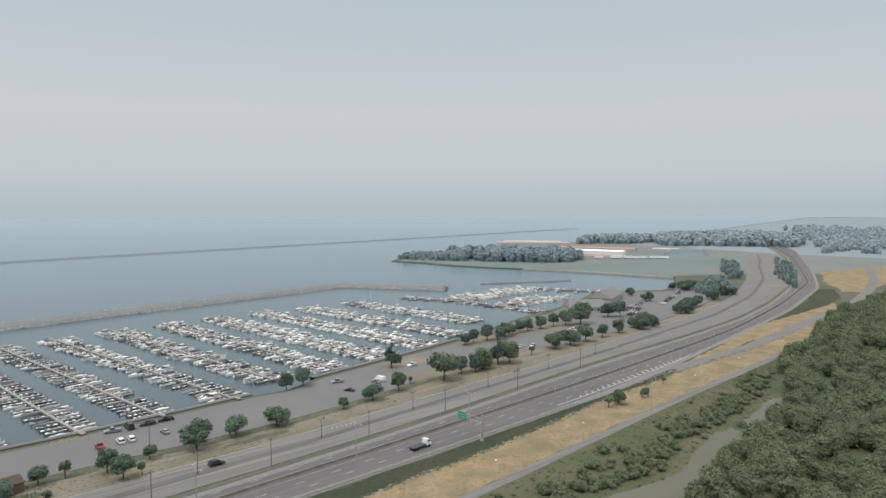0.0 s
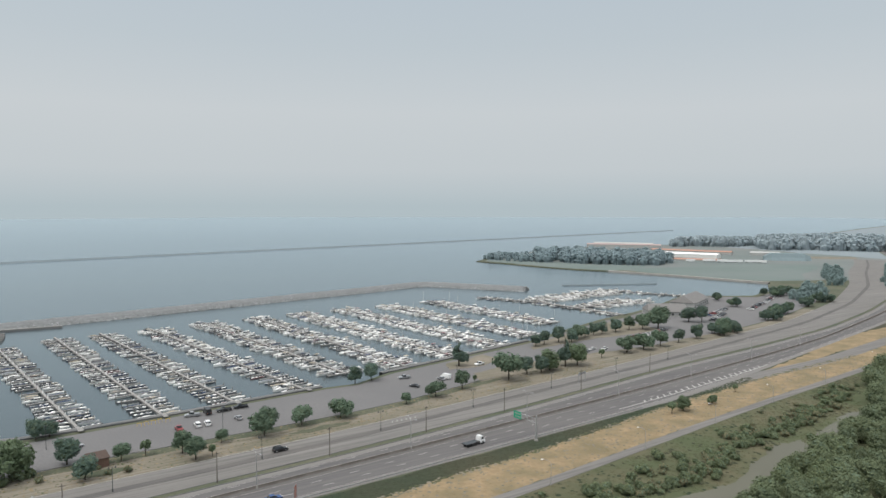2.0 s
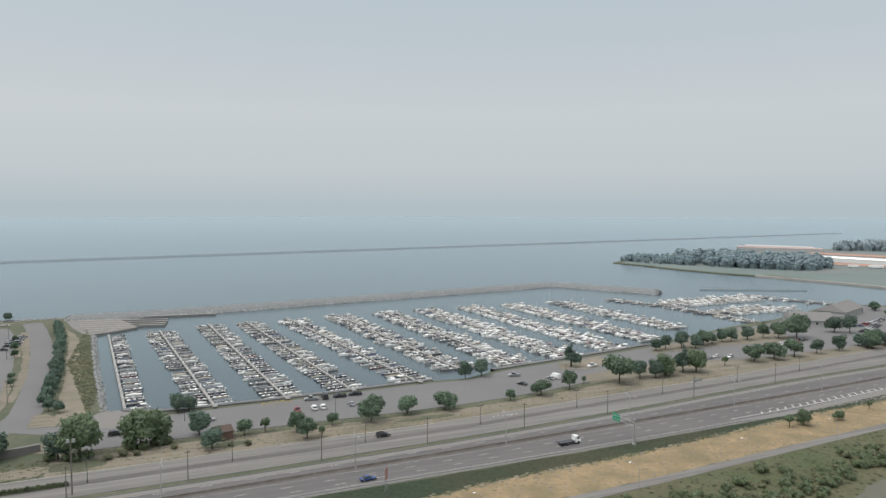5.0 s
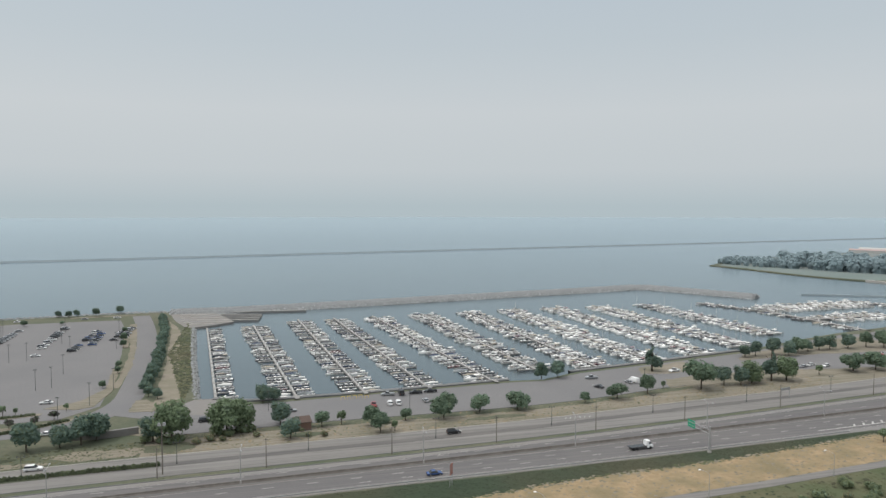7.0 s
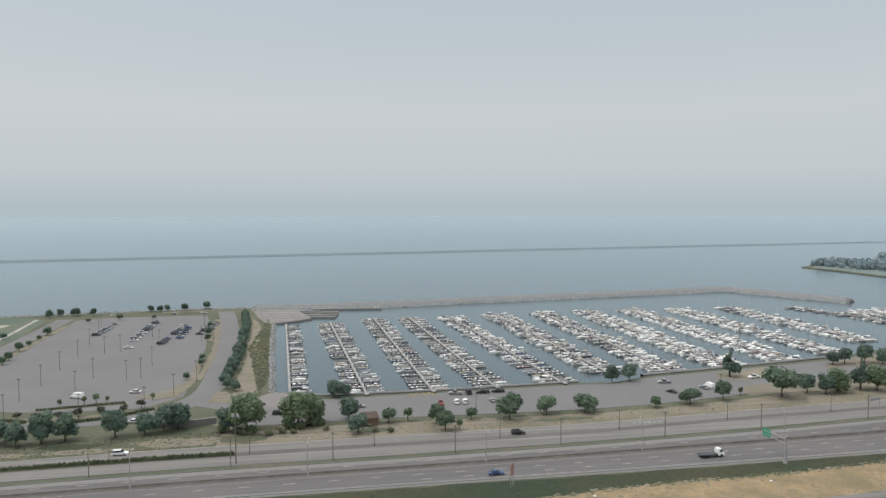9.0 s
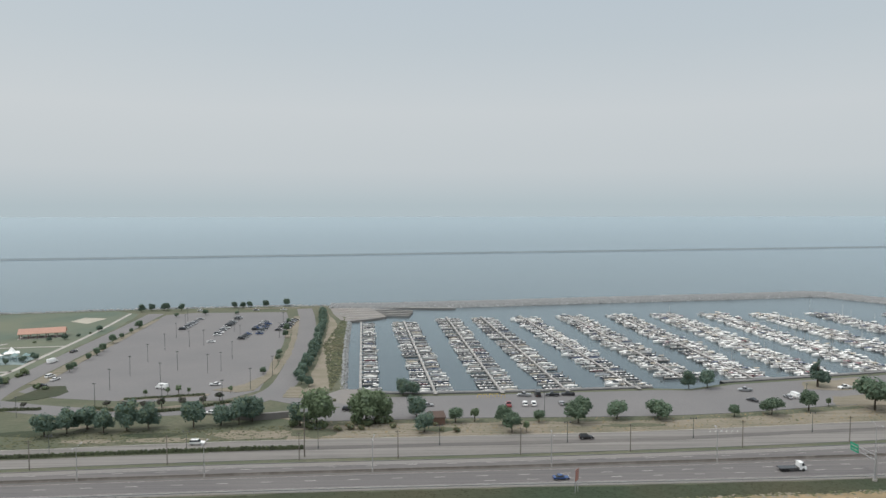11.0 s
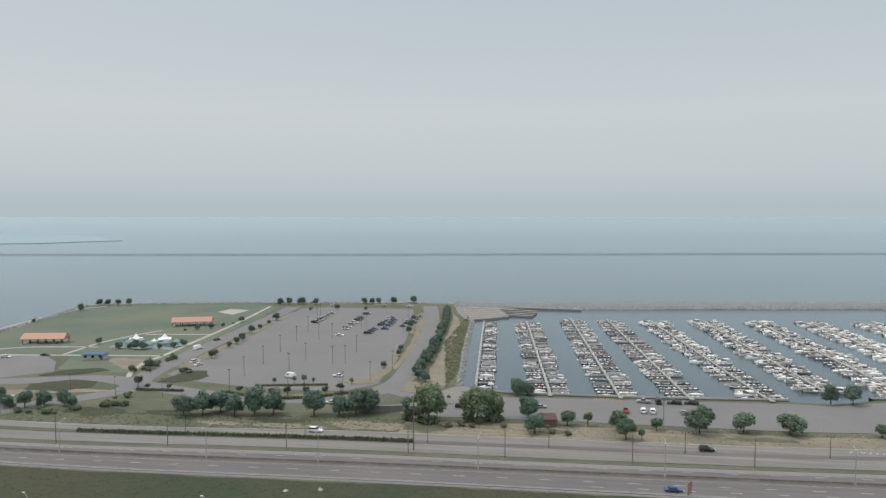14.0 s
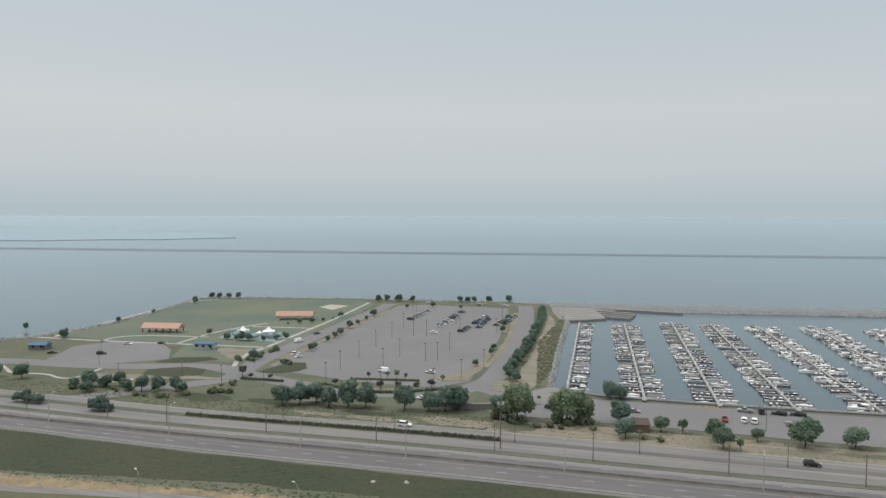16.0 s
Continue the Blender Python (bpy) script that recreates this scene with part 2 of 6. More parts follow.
PALEWALL = mat("painted_wall", (0.42, 0.42, 0.40), (0.36, 0.36, 0.35), 1.0, 0.8)
BLUEWALL = mat("blue_panel", (0.05, 0.12, 0.19), (0.045, 0.1, 0.16), 1.0, 0.6)
SIGNGREEN = mat("sign_green", (0.01, 0.29, 0.16), (0.012, 0.26, 0.15), 1.0, 0.45)
REDBROWN = mat("rusty_red_paint", (0.24, 0.085, 0.06), (0.2, 0.075, 0.055), 1.5, 0.8)
YELLOW = mat("yellow_paint", (0.5, 0.34, 0.07), (0.42, 0.3, 0.07), 1.5, 0.7)
TENT = mat("white_fabric", (0.75, 0.75, 0.72), (0.7, 0.7, 0.68), 1.0, 0.7)
TEALP = mat("teal_play_paint", (0.19, 0.28, 0.27), (0.16, 0.24, 0.24), 1.0, 0.6)
CAR = {
    "white": mat("white_car_paint", (0.75, 0.75, 0.74), (0.72, 0.72, 0.71), 1.0, 0.25, spec=0.6),
    "silver": mat("silver_car_paint", (0.36, 0.37, 0.38), (0.34, 0.35, 0.36), 1.0, 0.28, metal=0.4),
    "black": mat("black_car_paint", (0.02, 0.021, 0.023), (0.025, 0.025, 0.027), 1.0, 0.22, spec=0.6),
    "navy": mat("blue_car_paint", (0.03, 0.07, 0.19), (0.03, 0.065, 0.17), 1.0, 0.25, spec=0.6),
    "red": mat("red_car_paint", (0.23, 0.03, 0.035), (0.21, 0.028, 0.03), 1.0, 0.28, spec=0.6),
    "grey": mat("grey_car_paint", (0.10, 0.105, 0.11), (0.09, 0.095, 0.1), 1.0, 0.28, spec=0.5),
}


# ---- geometry helpers ----
class Geo:
    """Collects vertices and faces, each face with a material slot."""

    def __init__(self):
        self.v, self.f, self.m = [], [], []

    def add(self, vs, fs, mi=0):
        o = len(self.v)
        self.v.extend(vs)
        for f in fs:
            self.f.append(tuple(i + o for i in f))
            self.m.append(mi)
        return self

    def box(self, x0, y0, z0, x1, y1, z1, mi=0, taper=0.0):
        t = taper
        vs = [(x0, y0, z0), (x1, y0, z0), (x1, y1, z0), (x0, y1, z0), (x0 + t, y0 + t, z1), (x1 - t, y0 + t, z1), (x1 - t, y1 - t, z1), (x0 + t, y1 - t, z1)]
        return self.add(vs, [(3, 2, 1, 0), (4, 5, 6, 7), (0, 1, 5, 4), (1, 2, 6, 5), (2, 3, 7, 6), (3, 0, 4, 7)], mi)

    def tube(self, a, b, ra, rb, n=6, mi=0):
        a, b = Vector(a), Vector(b)
        d = (b - a).normalized()
        s = d.orthogonal().normalized()
        u = d.cross(s)
        vs = []
        for c, r in ((a, ra), (b, rb)):
            for i in range(n):
                w = 2 * math.pi * i / n
                vs.append(tuple(c + s * (r * math.cos(w)) + u * (r * math.sin(w))))
        fs = [(i, (i + 1) % n, n + (i + 1) % n, n + i) for i in range(n)] + [tuple(range(n, 2 * n)), tuple(range(n - 1, -1, -1))]
        return self.add(vs, fs, mi)

    def prism(self, pts, z0, z1, mi=0, side=None):
        n = len(pts)
        vs = [(x, y, z1) for x, y in pts] + [(x, y, z0) for x, y in pts]
        self.add(vs, [tuple(range(n))], mi)
        self.add(vs, [((i + 1) % n, i, n + i, n + (i + 1) % n) for i in range(n)], mi if side is None else side)
        return self

    def moved(self, m):
        g = Geo()
        g.v = [tuple(m @ Vector(p)) for p in self.v]
        g.f, g.m = list(self.f), list(self.m)
        return g

    def join(self, other, shift=0):
        o = len(self.v)
        self.v.extend(other.v)
        self.f.extend(tuple(i + o for i in f) for f in other.f)
        self.m.extend(i + shift for i in other.m)
        return self

    def mesh(self, name, mats):
        me = bpy.data.meshes.new(name)
        me.from_pydata(self.v, [], self.f)
        for m in mats if isinstance(mats, (list, tuple)) else [mats]:
            me.materials.append(m)
        if any(self.m):
            me.polygons.foreach_set("material_index", self.m)
        me.update()
        return me


def part(name, geo, mats, parent, label=""):
    ob = new(name, geo if isinstance(geo, bpy.types.Mesh) else geo.mesh(name, mats))
    ob.parent = parent
    if label:
        ob["label"] = label
    return ob


def thing(name, label, category, group="", kind=""):
    return tagged(new(name), label, category, group, kind)


def solid(name, geo, mats, label, category, kind="structure", group=""):
    return tagged(new(name, geo.mesh(name, mats)), label, category, group, kind)


def ccw(pts):
    a = sum(p[0] * q[1] - q[0] * p[1] for p, q in zip(pts, pts[1:] + pts[:1]))
    return pts if a > 0 else pts[::-1]


def inside(x, y, pts):
    hit = False
    for (ax, ay), (bx, by) in zip(pts, pts[1:] + pts[:1]):
        if (ay > y) != (by > y) and x < (bx - ax) * (y - ay) / (by - ay) + ax:
            hit = not hit
    return hit


def ragged(pts, amount, step, seed):
    """The outline pts, cut into short steps that wander to and fro."""
    rng = random.Random(seed)
    out = []
    for (ax, ay), (bx, by) in zip(pts, pts[1:] + pts[:1]):
        n = max(1, int(math.hypot(bx - ax, by - ay) / step))
        for i in range(n):
            u = i / n
            k = amount if i else amount * 0.3
            out.append((ax + (bx - ax) * u + rng.uniform(-k, k), ay + (by - ay) * u + rng.uniform(-k, k)))
    return out


def curve(xs, ys):
    """A smooth y(x) through the given knots."""
    xs, ys = np.array(xs, float), np.array(ys, float)
    gx = np.arange(xs[0], xs[-1] + 1, 4.0)
    gy = np.interp(gx, xs, ys)
    k = np.hanning(23)
    k /= k.sum()
    pad = np.concatenate([gy[0] - (gy[1] - gy[0]) * np.arange(11, 0, -1), gy, gy[-1] + (gy[-1] - gy[-2]) * np.arange(1, 12)])
    sm = np.convolve(pad, k, "valid")
    return lambda x: float(np.interp(x, gx, sm))


def strip(lo, hi, x0, x1, z, step=8.0, depth=0.25, wander=0.0, seed=1):
    """A slab between two curves y(x)."""
    rng = random.Random(seed)
    g = Geo()
    n = max(2, int((x1 - x0) / step))
    vs = []
    for i in range(n + 1):
        x = x0 + (x1 - x0) * i / n
        a, b = lo(x) + rng.uniform(-wander, wander), hi(x) + rng.uniform(-wander, wander)
        vs += [(x, a, z), (x, b, z), (x, a, z - depth), (x, b, z - depth)]
    fs = []
    for i in range(n):
        o = 4 * i
        fs += [(o, o + 4, o + 5, o + 1), (o + 2, o + 6, o + 4, o), (o + 1, o + 5, o + 7, o + 3)]
    return g.add(vs, fs)


def lane(pts, width, z, depth=0.2):
    """A slab of even width along a polyline, smoothed at its corners."""
    p = [Vector((*q, 0)) for q in pts]
    for _ in range(2):
        q = [p[0]]
        for a, b in zip(p, p[1:]):
            q += [a.lerp(b, 0.25), a.lerp(b, 0.75)]
        p = q + [p[-1]]
    g = Geo()
    vs = []
    for i, c in enumerate(p):
        d = (p[min(i + 1, len(p) - 1)] - p[max(i - 1, 0)]).normalized()
        s = Vector((-d.y, d.x, 0)) * (width / 2)
        for e in (c - s, c + s):
            vs.append((e.x, e.y, z))
        for e in (c - s, c + s):
            vs.append((e.x, e.y, z - depth))
    fs = []
    for i in range(len(p) - 1):
        o = 4 * i
        fs += [(o, o + 4, o + 5, o + 1), (o + 2, o + 6, o + 4, o), (o + 1, o + 5, o + 7, o + 3)]
    return g.add(vs, fs)

# ---- ground and water ----
SHORE = [(-4500, -300), (-700, 60), (-420, 215), (-292, 262), (-272, 280), (-264, 333), (-276, 400), (-290, 450), (-284, 462), (-235, 476), (-161, 493), (-60, 509), (-4, 512), (2, 470), (9, 442), (15, 437), (19.5, 385), (24, 335), (28, 300), (30.5, 275), (31.5, 264), (40, 257),
         (100, 256.5), (162, 261.5), (178, 260), (200, 270), (303, 291), (340, 305), (394, 323), (440, 333), (480, 346), (545, 373), (572, 356), (600, 340), (645, 352), (688, 380), (706, 388), (697, 430), (693, 476), (682, 516), (670, 566), (652, 607), (640, 665), (636, 730), (628, 778), (700, 832), (830, 888), (940, 928), (1060, 950), (1200, 900), (1400, 905), (1800, 960), (2600, 1200), (4500, 1700)]
MAINLAND = ccw(SHORE + [(4500, -4500), (-4500, -4500)])
g = Geo().prism(MAINLAND, -4, 0.0, 0)
solid("ground", g, [TARGRASS], "dry brown and green grassy shore land", "ground")
g = Geo().add([(-4900, -1500, -1.1), (4900, -1500, -1.1), (4900, 4900, -1.1), (-4900, 4900, -1.1)], [(0, 1, 2, 3)])
solid("water", g, [WATER], "calm grey-blue lake water under smoke haze", "lake")

# ---- highway ----
MED = curve([-600, -300, -153, -65, -31, 30, 85, 150, 227, 306, 400, 457, 580, 759, 1094, 1700], [150, 156, 159.5, 163, 165.5, 169.5, 172.3, 176, 181, 187, 196, 203, 228, 276, 428, 760])
NEAR = curve([-600, -300, -140, -57, -24, 30, 92, 141, 193, 263, 340, 428, 556, 717, 886, 1228, 1700], [139, 145, 149, 150.5, 152.8, 156, 158.5, 159.8, 162, 165.6, 175, 189.5, 210, 250, 319, 474, 740])
FAR = curve([-600, -300, -110, -72, -37, 14, 63, 87, 135, 179, 230, 288, 319, 402, 490, 589, 778, 1088, 1700], [162, 167, 170.5, 172.5, 176, 180, 181.8, 183, 186, 189.5, 195, 202, 205.5, 211, 220, 241, 295, 436, 775])
MIDSTRIP = curve([-600, -300, -78, -41, -8, 78, 126, 164, 206, 269, 340, 500, 620, 760, 900, 1014, 1120], [172, 177, 182, 185.5, 188.5, 193.2, 195, 198.5, 204, 209, 217, 238, 268, 320, 388, 438, 490])
SERVTOP = curve([-600, -300, -83, -45, -11, 79, 128, 169, 212, 279, 340, 500, 620, 760, 900, 1014, 1120], [180, 185, 189, 192.5, 197, 201.5, 203.5, 207, 212.5, 218.5, 227, 249, 282, 338, 408, 456, 508])
LOTEDGE = curve([-20, 30, 80, 123, 150, 167, 200, 222, 285, 420, 500, 600, 680], [217, 219, 222, 222, 222, 223.5, 228, 235, 240, 246, 258, 284, 318])


def off(fn, d):
    return lambda x: fn(x) + d


solid("road", strip(off(NEAR, 2.6), off(FAR, -5.0), -600, 1600, 0.06), [ASPHALT], "grey four-lane divided highway of worn asphalt", "highway")
solid("road_shoulder", strip(NEAR, off(NEAR, 2.6), -600, 1600, 0.064), [SHOULDER], "pale gravelly highway shoulder", "road shoulder")
solid("road_shoulder", strip(off(FAR, -5.0), off(FAR, -2.4), -600, 1600, 0.064), [SHOULDER], "pale concrete highway shoulder", "road shoulder")
solid("service_road", strip(off(FAR, 0.5), off(MIDSTRIP, -1.3), -600, 1110, 0.05), [SERVICE], "pale worn concrete service road beside the highway", "road")
solid("service_road", strip(off(MIDSTRIP, 1.9), SERVTOP, -600, 1110, 0.05), [SERVICE], "pale worn concrete service road", "road")
solid("verge", strip(off(FAR, -2.3), off(FAR, 0.4), -600, 1500, 0.12, wander=0.25, seed=4), [TARGRASS], "narrow grass verge between highway and service road", "verge")
solid("verge", strip(off(MIDSTRIP, -1.2), off(MIDSTRIP, 1.8), -600, -2, 0.14, wander=0.15, seed=5), [TARGRASS], "narrow olive kerbed strip between service lanes", "verge")
solid("service_road", strip(off(MIDSTRIP, -1.25), off(MIDSTRIP, 1.85), -2, 1110, 0.056, wander=0.12, seed=5), [PATCHROAD], "darker repaved band along the service road", "road")
solid("dry_verge", strip(off(SERVTOP, 0.3), off(LOTEDGE, -0.2), 20, 560, 0.03, wander=0.5, seed=6), [PALEDRY], "pale parched grass between road and car park", "verge")
solid("dry_verge", strip(off(SERVTOP, 0.3), off(SERVTOP, 13), -260, 18, 0.03, wander=1.0, seed=7), [TARGRASS], "patchy dry grass beside the service road", "verge")
solid("tree_verge", strip(off(LOTEDGE, -5.2), off(LOTEDGE, -0.4), 24, 235, 0.05, step=4, wander=0.5, seed=26), [TARGRASS], "olive grass strip under the car park trees", "verge")
solid("kerb", strip(off(LOTEDGE, -0.4), off(LOTEDGE, 0.0), 24, 235, 0.16), [STEEL_EDGE], "dark kerb along the car park edge", "kerb")
solid("kerb", strip(off(SERVTOP, 0.0), off(SERVTOP, 0.35), -260, 560, 0.13), [CONCRETE], "pale concrete kerb of the service road", "kerb")
for d0, d1 in ((-2.55, -2.3), (0.35, 0.6)):
    solid("kerb", strip(off(FAR, d0), off(FAR, d1), -600, 880, 0.22, step=6), [STEEL_EDGE], "dark stained kerb line", "kerb")

# median barrier with worn seams on either side
gb = Geo()
x = -560.0
prof = [(-0.3, 0.0), (-0.28, 0.1), (-0.12, 0.35), (-0.08, 0.8), (0.08, 0.8), (0.12, 0.35), (0.28, 0.1), (0.3, 0.0)]
prev = None
while x < 1500:
    sec = [(x, MED(x) + a, 0.06 + b) for a, b in prof]
    if prev:
        n = len(prof)
        gb.add(prev + sec, [(i, i + 1, n + i + 1, n + i)[::-1] for i in range(n - 1)])
    prev = sec
    x += 6.0
BARRIER = mat("stained_barrier", (0.205, 0.185, 0.165), (0.165, 0.148, 0.132), 0.8, 0.9, c3=(0.13, 0.115, 0.10), scale3=0.2)
solid("median_barrier", gb, [BARRIER], "stained low concrete barrier along the highway median", "barrier")
for d in (-1.9, 1.3):
    solid("seam", strip(off(MED, d), off(MED, d + 0.45), -560, 1400, 0.072), [RUST], "rusty brown seam along the median shoulder", "road marking")

# lane markings
gm = Geo()


def dash(x, fn, d, length, w):
    a, b = fn(x) + d, fn(x + length) + d
    gm.add([(x, a - w, 0.082), (x + length, b - w, 0.082), (x + length, b + w, 0.082), (x, a + w, 0.082)], [(0, 1, 2, 3)])


x = -480.0
while x < 1100:
    dash(x, MED, -5.6, 3.2, 0.11)
    dash(x + 4, MED, 4.6, 3.2, 0.1)
    if 80 < x < 1000:
        dash(x + 2, MED, -9.3, 3.2, 0.11)
    x += 12.2
x = -480.0
while x < 900:
    for d_, f_ in ((-2.1, MED), (1.95, MED), (2.9, NEAR), (-5.3, FAR)):
        dash(x, f_, d_, 6.1, 0.06)
    x += 6.1
tagged(new("lane_marking", gm.mesh("lane_marking", PAINT)), "white painted lane dashes and edge lines", "road marking", kind="stuff")

# hatched gore and the ramp that leaves the highway
RAMP = [(262, 169.5), (310, 173), (352, 171), (400, 170), (470, 178), (560, 187), (640, 194), (810, 232), (1000, 300)]
solid("ramp", lane(RAMP, 8.5, 0.056), [SERVICE], "worn ramp road leaving the highway", "road")
gh = Geo()
for i in range(22):
    u = i / 21
    x = 259 + 93 * u
    y = NEAR(x) + 2.2 + 5.6 * (1 - u) * 0.55 + 1.3 * u
    w = 1.8 + 1.2 * math.sin(u * 3)
    gh.add([(x, y, 0.086), (x + 0.9, y, 0.086), (x + 2.6, y + w, 0.086), (x + 1.7, y + w, 0.086)], [(0, 1, 2, 3)])
def gore_line(u):
    x = 243 + 118 * u
    v = min(1.0, max(0.0, (x - 259) / 93))
    return x, NEAR(x) + 5.15 - 1.95 * v


for k in range(30):
    (x, y), (x2, y2) = gore_line(k / 30), gore_line((k + 1) / 30)
    gh.add([(x, y - 0.25, 0.088), (x2, y2 - 0.25, 0.088), (x2, y2 + 0.2, 0.088), (x, y + 0.2, 0.088)], [(0, 1, 2, 3)])
solid("gore_marking", gh, [PAINT], "white hatched gore painted where the ramp leaves", "road marking")
gz = Geo()
for i in range(6):
    x = 163.5 + i * 1.9
    gz.add([(x, 203.4, 0.07), (x + 0.4, 203.4, 0.07), (x + 1.5, 205.2, 0.07), (x + 1.1, 205.2, 0.07)], [(0, 1, 2, 3)])
solid("crossing_marking", gz, [WORN], "white slanted bars painted on the service road", "road marking")

# near side: ditch grass, golden grass, path, marsh
PATH_L = curve([-300, -95, -68, -30, 60, 100, 159, 204, 285, 412, 556, 700, 900], [82, 109.5, 116, 123, 128, 128.5, 131, 135.5, 143.5, 152.5, 173, 178, 205])
solid("marsh", strip(lambda x: -260, off(PATH_L, -2), -500, 1300, 0.012, step=20), [MARSH], "brown and green marshy scrub ground", "ground")
solid("ditch_grass", strip(off(PATH_L, 12), off(NEAR, -0.4), -420, 420, 0.02, wander=0.8, seed=8), [GREEN], "green grassy ditch below the highway", "verge")
GOLD_HI = curve([-420, -100, -80, -50, 10, 60, 110, 145, 190, 230, 263, 300, 340, 380, 430, 520, 640], [100, 117, 122.5, 125, 133, 138, 145, 151, 152.5, 158, 163, 165, 168, 168.5, 168, 181, 189])
solid("dry_grass_bank", strip(off(PATH_L, 1.8), GOLD_HI, -420, 620, 0.05, step=3, wander=0.7, seed=9), [DRYGRASS], "golden dry grass bank beside the path", "verge")
solid("dry_grass_bank", strip(off(NEAR, -10), off(NEAR, -1), 330, 470, 0.054, step=3, wander=0.7, seed=10), [DRYGRASS], "golden dry grass between highway and ramp", "verge")
solid("ditch_grass", Geo().prism(ragged(ccw([(440, 204), (496, 213), (551, 213), (615, 222), (700, 250), (718, 238), (653, 210), (571, 200), (484, 195)]), 1.0, 5, 41), -0.2, 0.045), [GREEN], "dark green grass wedge beside the highway bend", "verge")
solid("dry_grass_bank", Geo().prism(ragged(ccw([(400, 186), (434, 196), (484, 199), (560, 201), (620, 204), (593, 192), (569, 181), (512, 178), (456, 176), (414, 180)]), 1.0, 5, 42), -0.2, 0.0475), [DRYGRASS], "golden dry grass between highway bend and ramp", "verge")
solid("dry_grass_bank", Geo().prism(ragged(ccw([(700, 226), (772, 263), (892, 314), (929, 298), (1000, 300), (990, 262), (887, 240), (813, 222), (727, 211)]), 4, 12, 5), -0.2, 0.046), [DRYGRASS], "golden dry field beside the far highway bend", "verge")
solid("footpath", strip(off(PATH_L, -1.9), off(PATH_L, 1.9), -420, 760, 0.07), [SERVICE], "grey paved path along the grass bank", "path")
POND_A = [(168, 104), (183, 108.5), (194, 105.5), (204, 104), (213, 103), (223, 105), (231, 108), (240, 110.5), (254, 114), (266, 112.5), (263, 105), (256, 101), (246, 100), (236, 102.5), (228, 100), (219, 95.5), (209, 94), (200, 94), (190, 95), (170, 92)]
POND_B = [(272, 108), (275, 112), (287, 115), (310, 119), (321, 117), (312, 113), (298, 108.5), (284, 107)]
for pts, nm in ((POND_A, "shallow muddy pond beside the woods"), (POND_B, "narrow muddy creek pool in the scrub")):
    solid("pond", Geo().prism(ragged(ccw(pts), 0.9, 3, 3), -0.2, 0.05), [POND], nm, "pond")
    big = [(px + (px - 240) * 0.012 + random.uniform(-0.6, 0.6), py + (1.2 if py > 101 else -1.2)) for px, py in pts]
    solid("mud_bank", Geo().prism(ragged(ccw(big), 1.0, 3, 4), -0.2, 0.03), [MARSH], "bare olive mud bank round the pond", "bank")

# worn patches on the verges
for k, (cx, cy, rx, ry, m_, nm) in enumerate(((8, 205, 16, 5, PALEDRY, "tan worn"), (-20, 200, 14, 2.5, PALEDRY, "tan worn"), (-46, 199, 10, 2, PALEDRY, "tan worn"), (27, 206, 9, 5, TARGRASS, "olive"), (18, 226, 9, 6, PALEDRY, "tan worn"), (-70, 207, 9, 4, GREEN, "green"), (-98, 204, 13, 5, GREEN, "green"), (-25, 205, 10, 2.5, GREEN, "green"), (70, 209, 9, 2.5, TARGRASS, "olive"), (140, 212, 12, 2, TARGRASS, "olive"), (-60, 214, 12, 2.4, PALEDRY, "tan worn"))):
    ring = [(cx + rx * math.cos(i * 0.42) * random.uniform(0.7, 1.2), cy + ry * math.sin(i * 0.42) * random.uniform(0.7, 1.2)) for i in range(15)]
    solid("grass_patch", Geo().prism(ragged(ccw(ring), 0.5, 2, int(cx) + 200), -0.1, 0.068 + 0.004 * k), [m_], nm + " grass patch on the verge", "verge")
# marina car park
MLOT = [(18, 224), (30, 219.5), (80, 222.3), (123, 222.3), (150, 222.4), (167, 224), (200, 228.5), (228, 236), (285, 241), (420, 247), (500, 259), (600, 286), (672, 322), (640, 344), (592, 331), (530, 314), (500, 308), (440, 318), (394, 318), (340, 300), (303, 287), (200, 267), (178, 257.5), (162, 258.5), (100, 253.5), (44, 250), (38, 240)]
solid("parking_lot", Geo().prism(ccw(MLOT), -0.2, 0.045), [LOT], "wide worn asphalt car park along the marina", "parking lot")
solid("grass_patch", Geo().prism(ragged(ccw([(225, 232), (232, 247), (252, 250), (290, 252), (320, 246), (345, 244), (420, 248), (420, 240), (300, 236)]), 1.0, 4, 11), -0.1, 0.09), [PALEDRY], "dry grass island round the car park trees", "verge")
solid("grass_patch", Geo().prism(ragged(ccw([(226, 259), (232, 270), (260, 277), (262, 262), (240, 256)]), 1.0, 4, 12), -0.1, 0.09), [DIRT], "sandy patch beside the marina wall", "verge")
solid("grass_patch", Geo().prism(ragged(ccw([(290, 272), (300, 284), (345, 298), (400, 314), (402, 300), (396, 272), (340, 276)]), 1.0, 4, 13), -0.1, 0.09), [PALEDRY], "dry grass along the waterside trees", "verge")

solid("parking_lot", Geo().prism(ccw([(396, 312), (440, 328), (480, 341), (544, 367), (570, 350), (592, 330), (530, 312), (500, 306), (440, 314)]), -0.2, 0.049), [LOT], "asphalt apron round the marina buildings", "parking lot")
solid("quay", Geo().prism(ccw([(24, 244), (26, 256), (30.5, 263), (38, 262.5), (47, 255), (44, 249.8), (38, 240)]), -1.6, 0.075), [SHOULDER], "grey-brown paved quay corner beside the first pier", "quay")
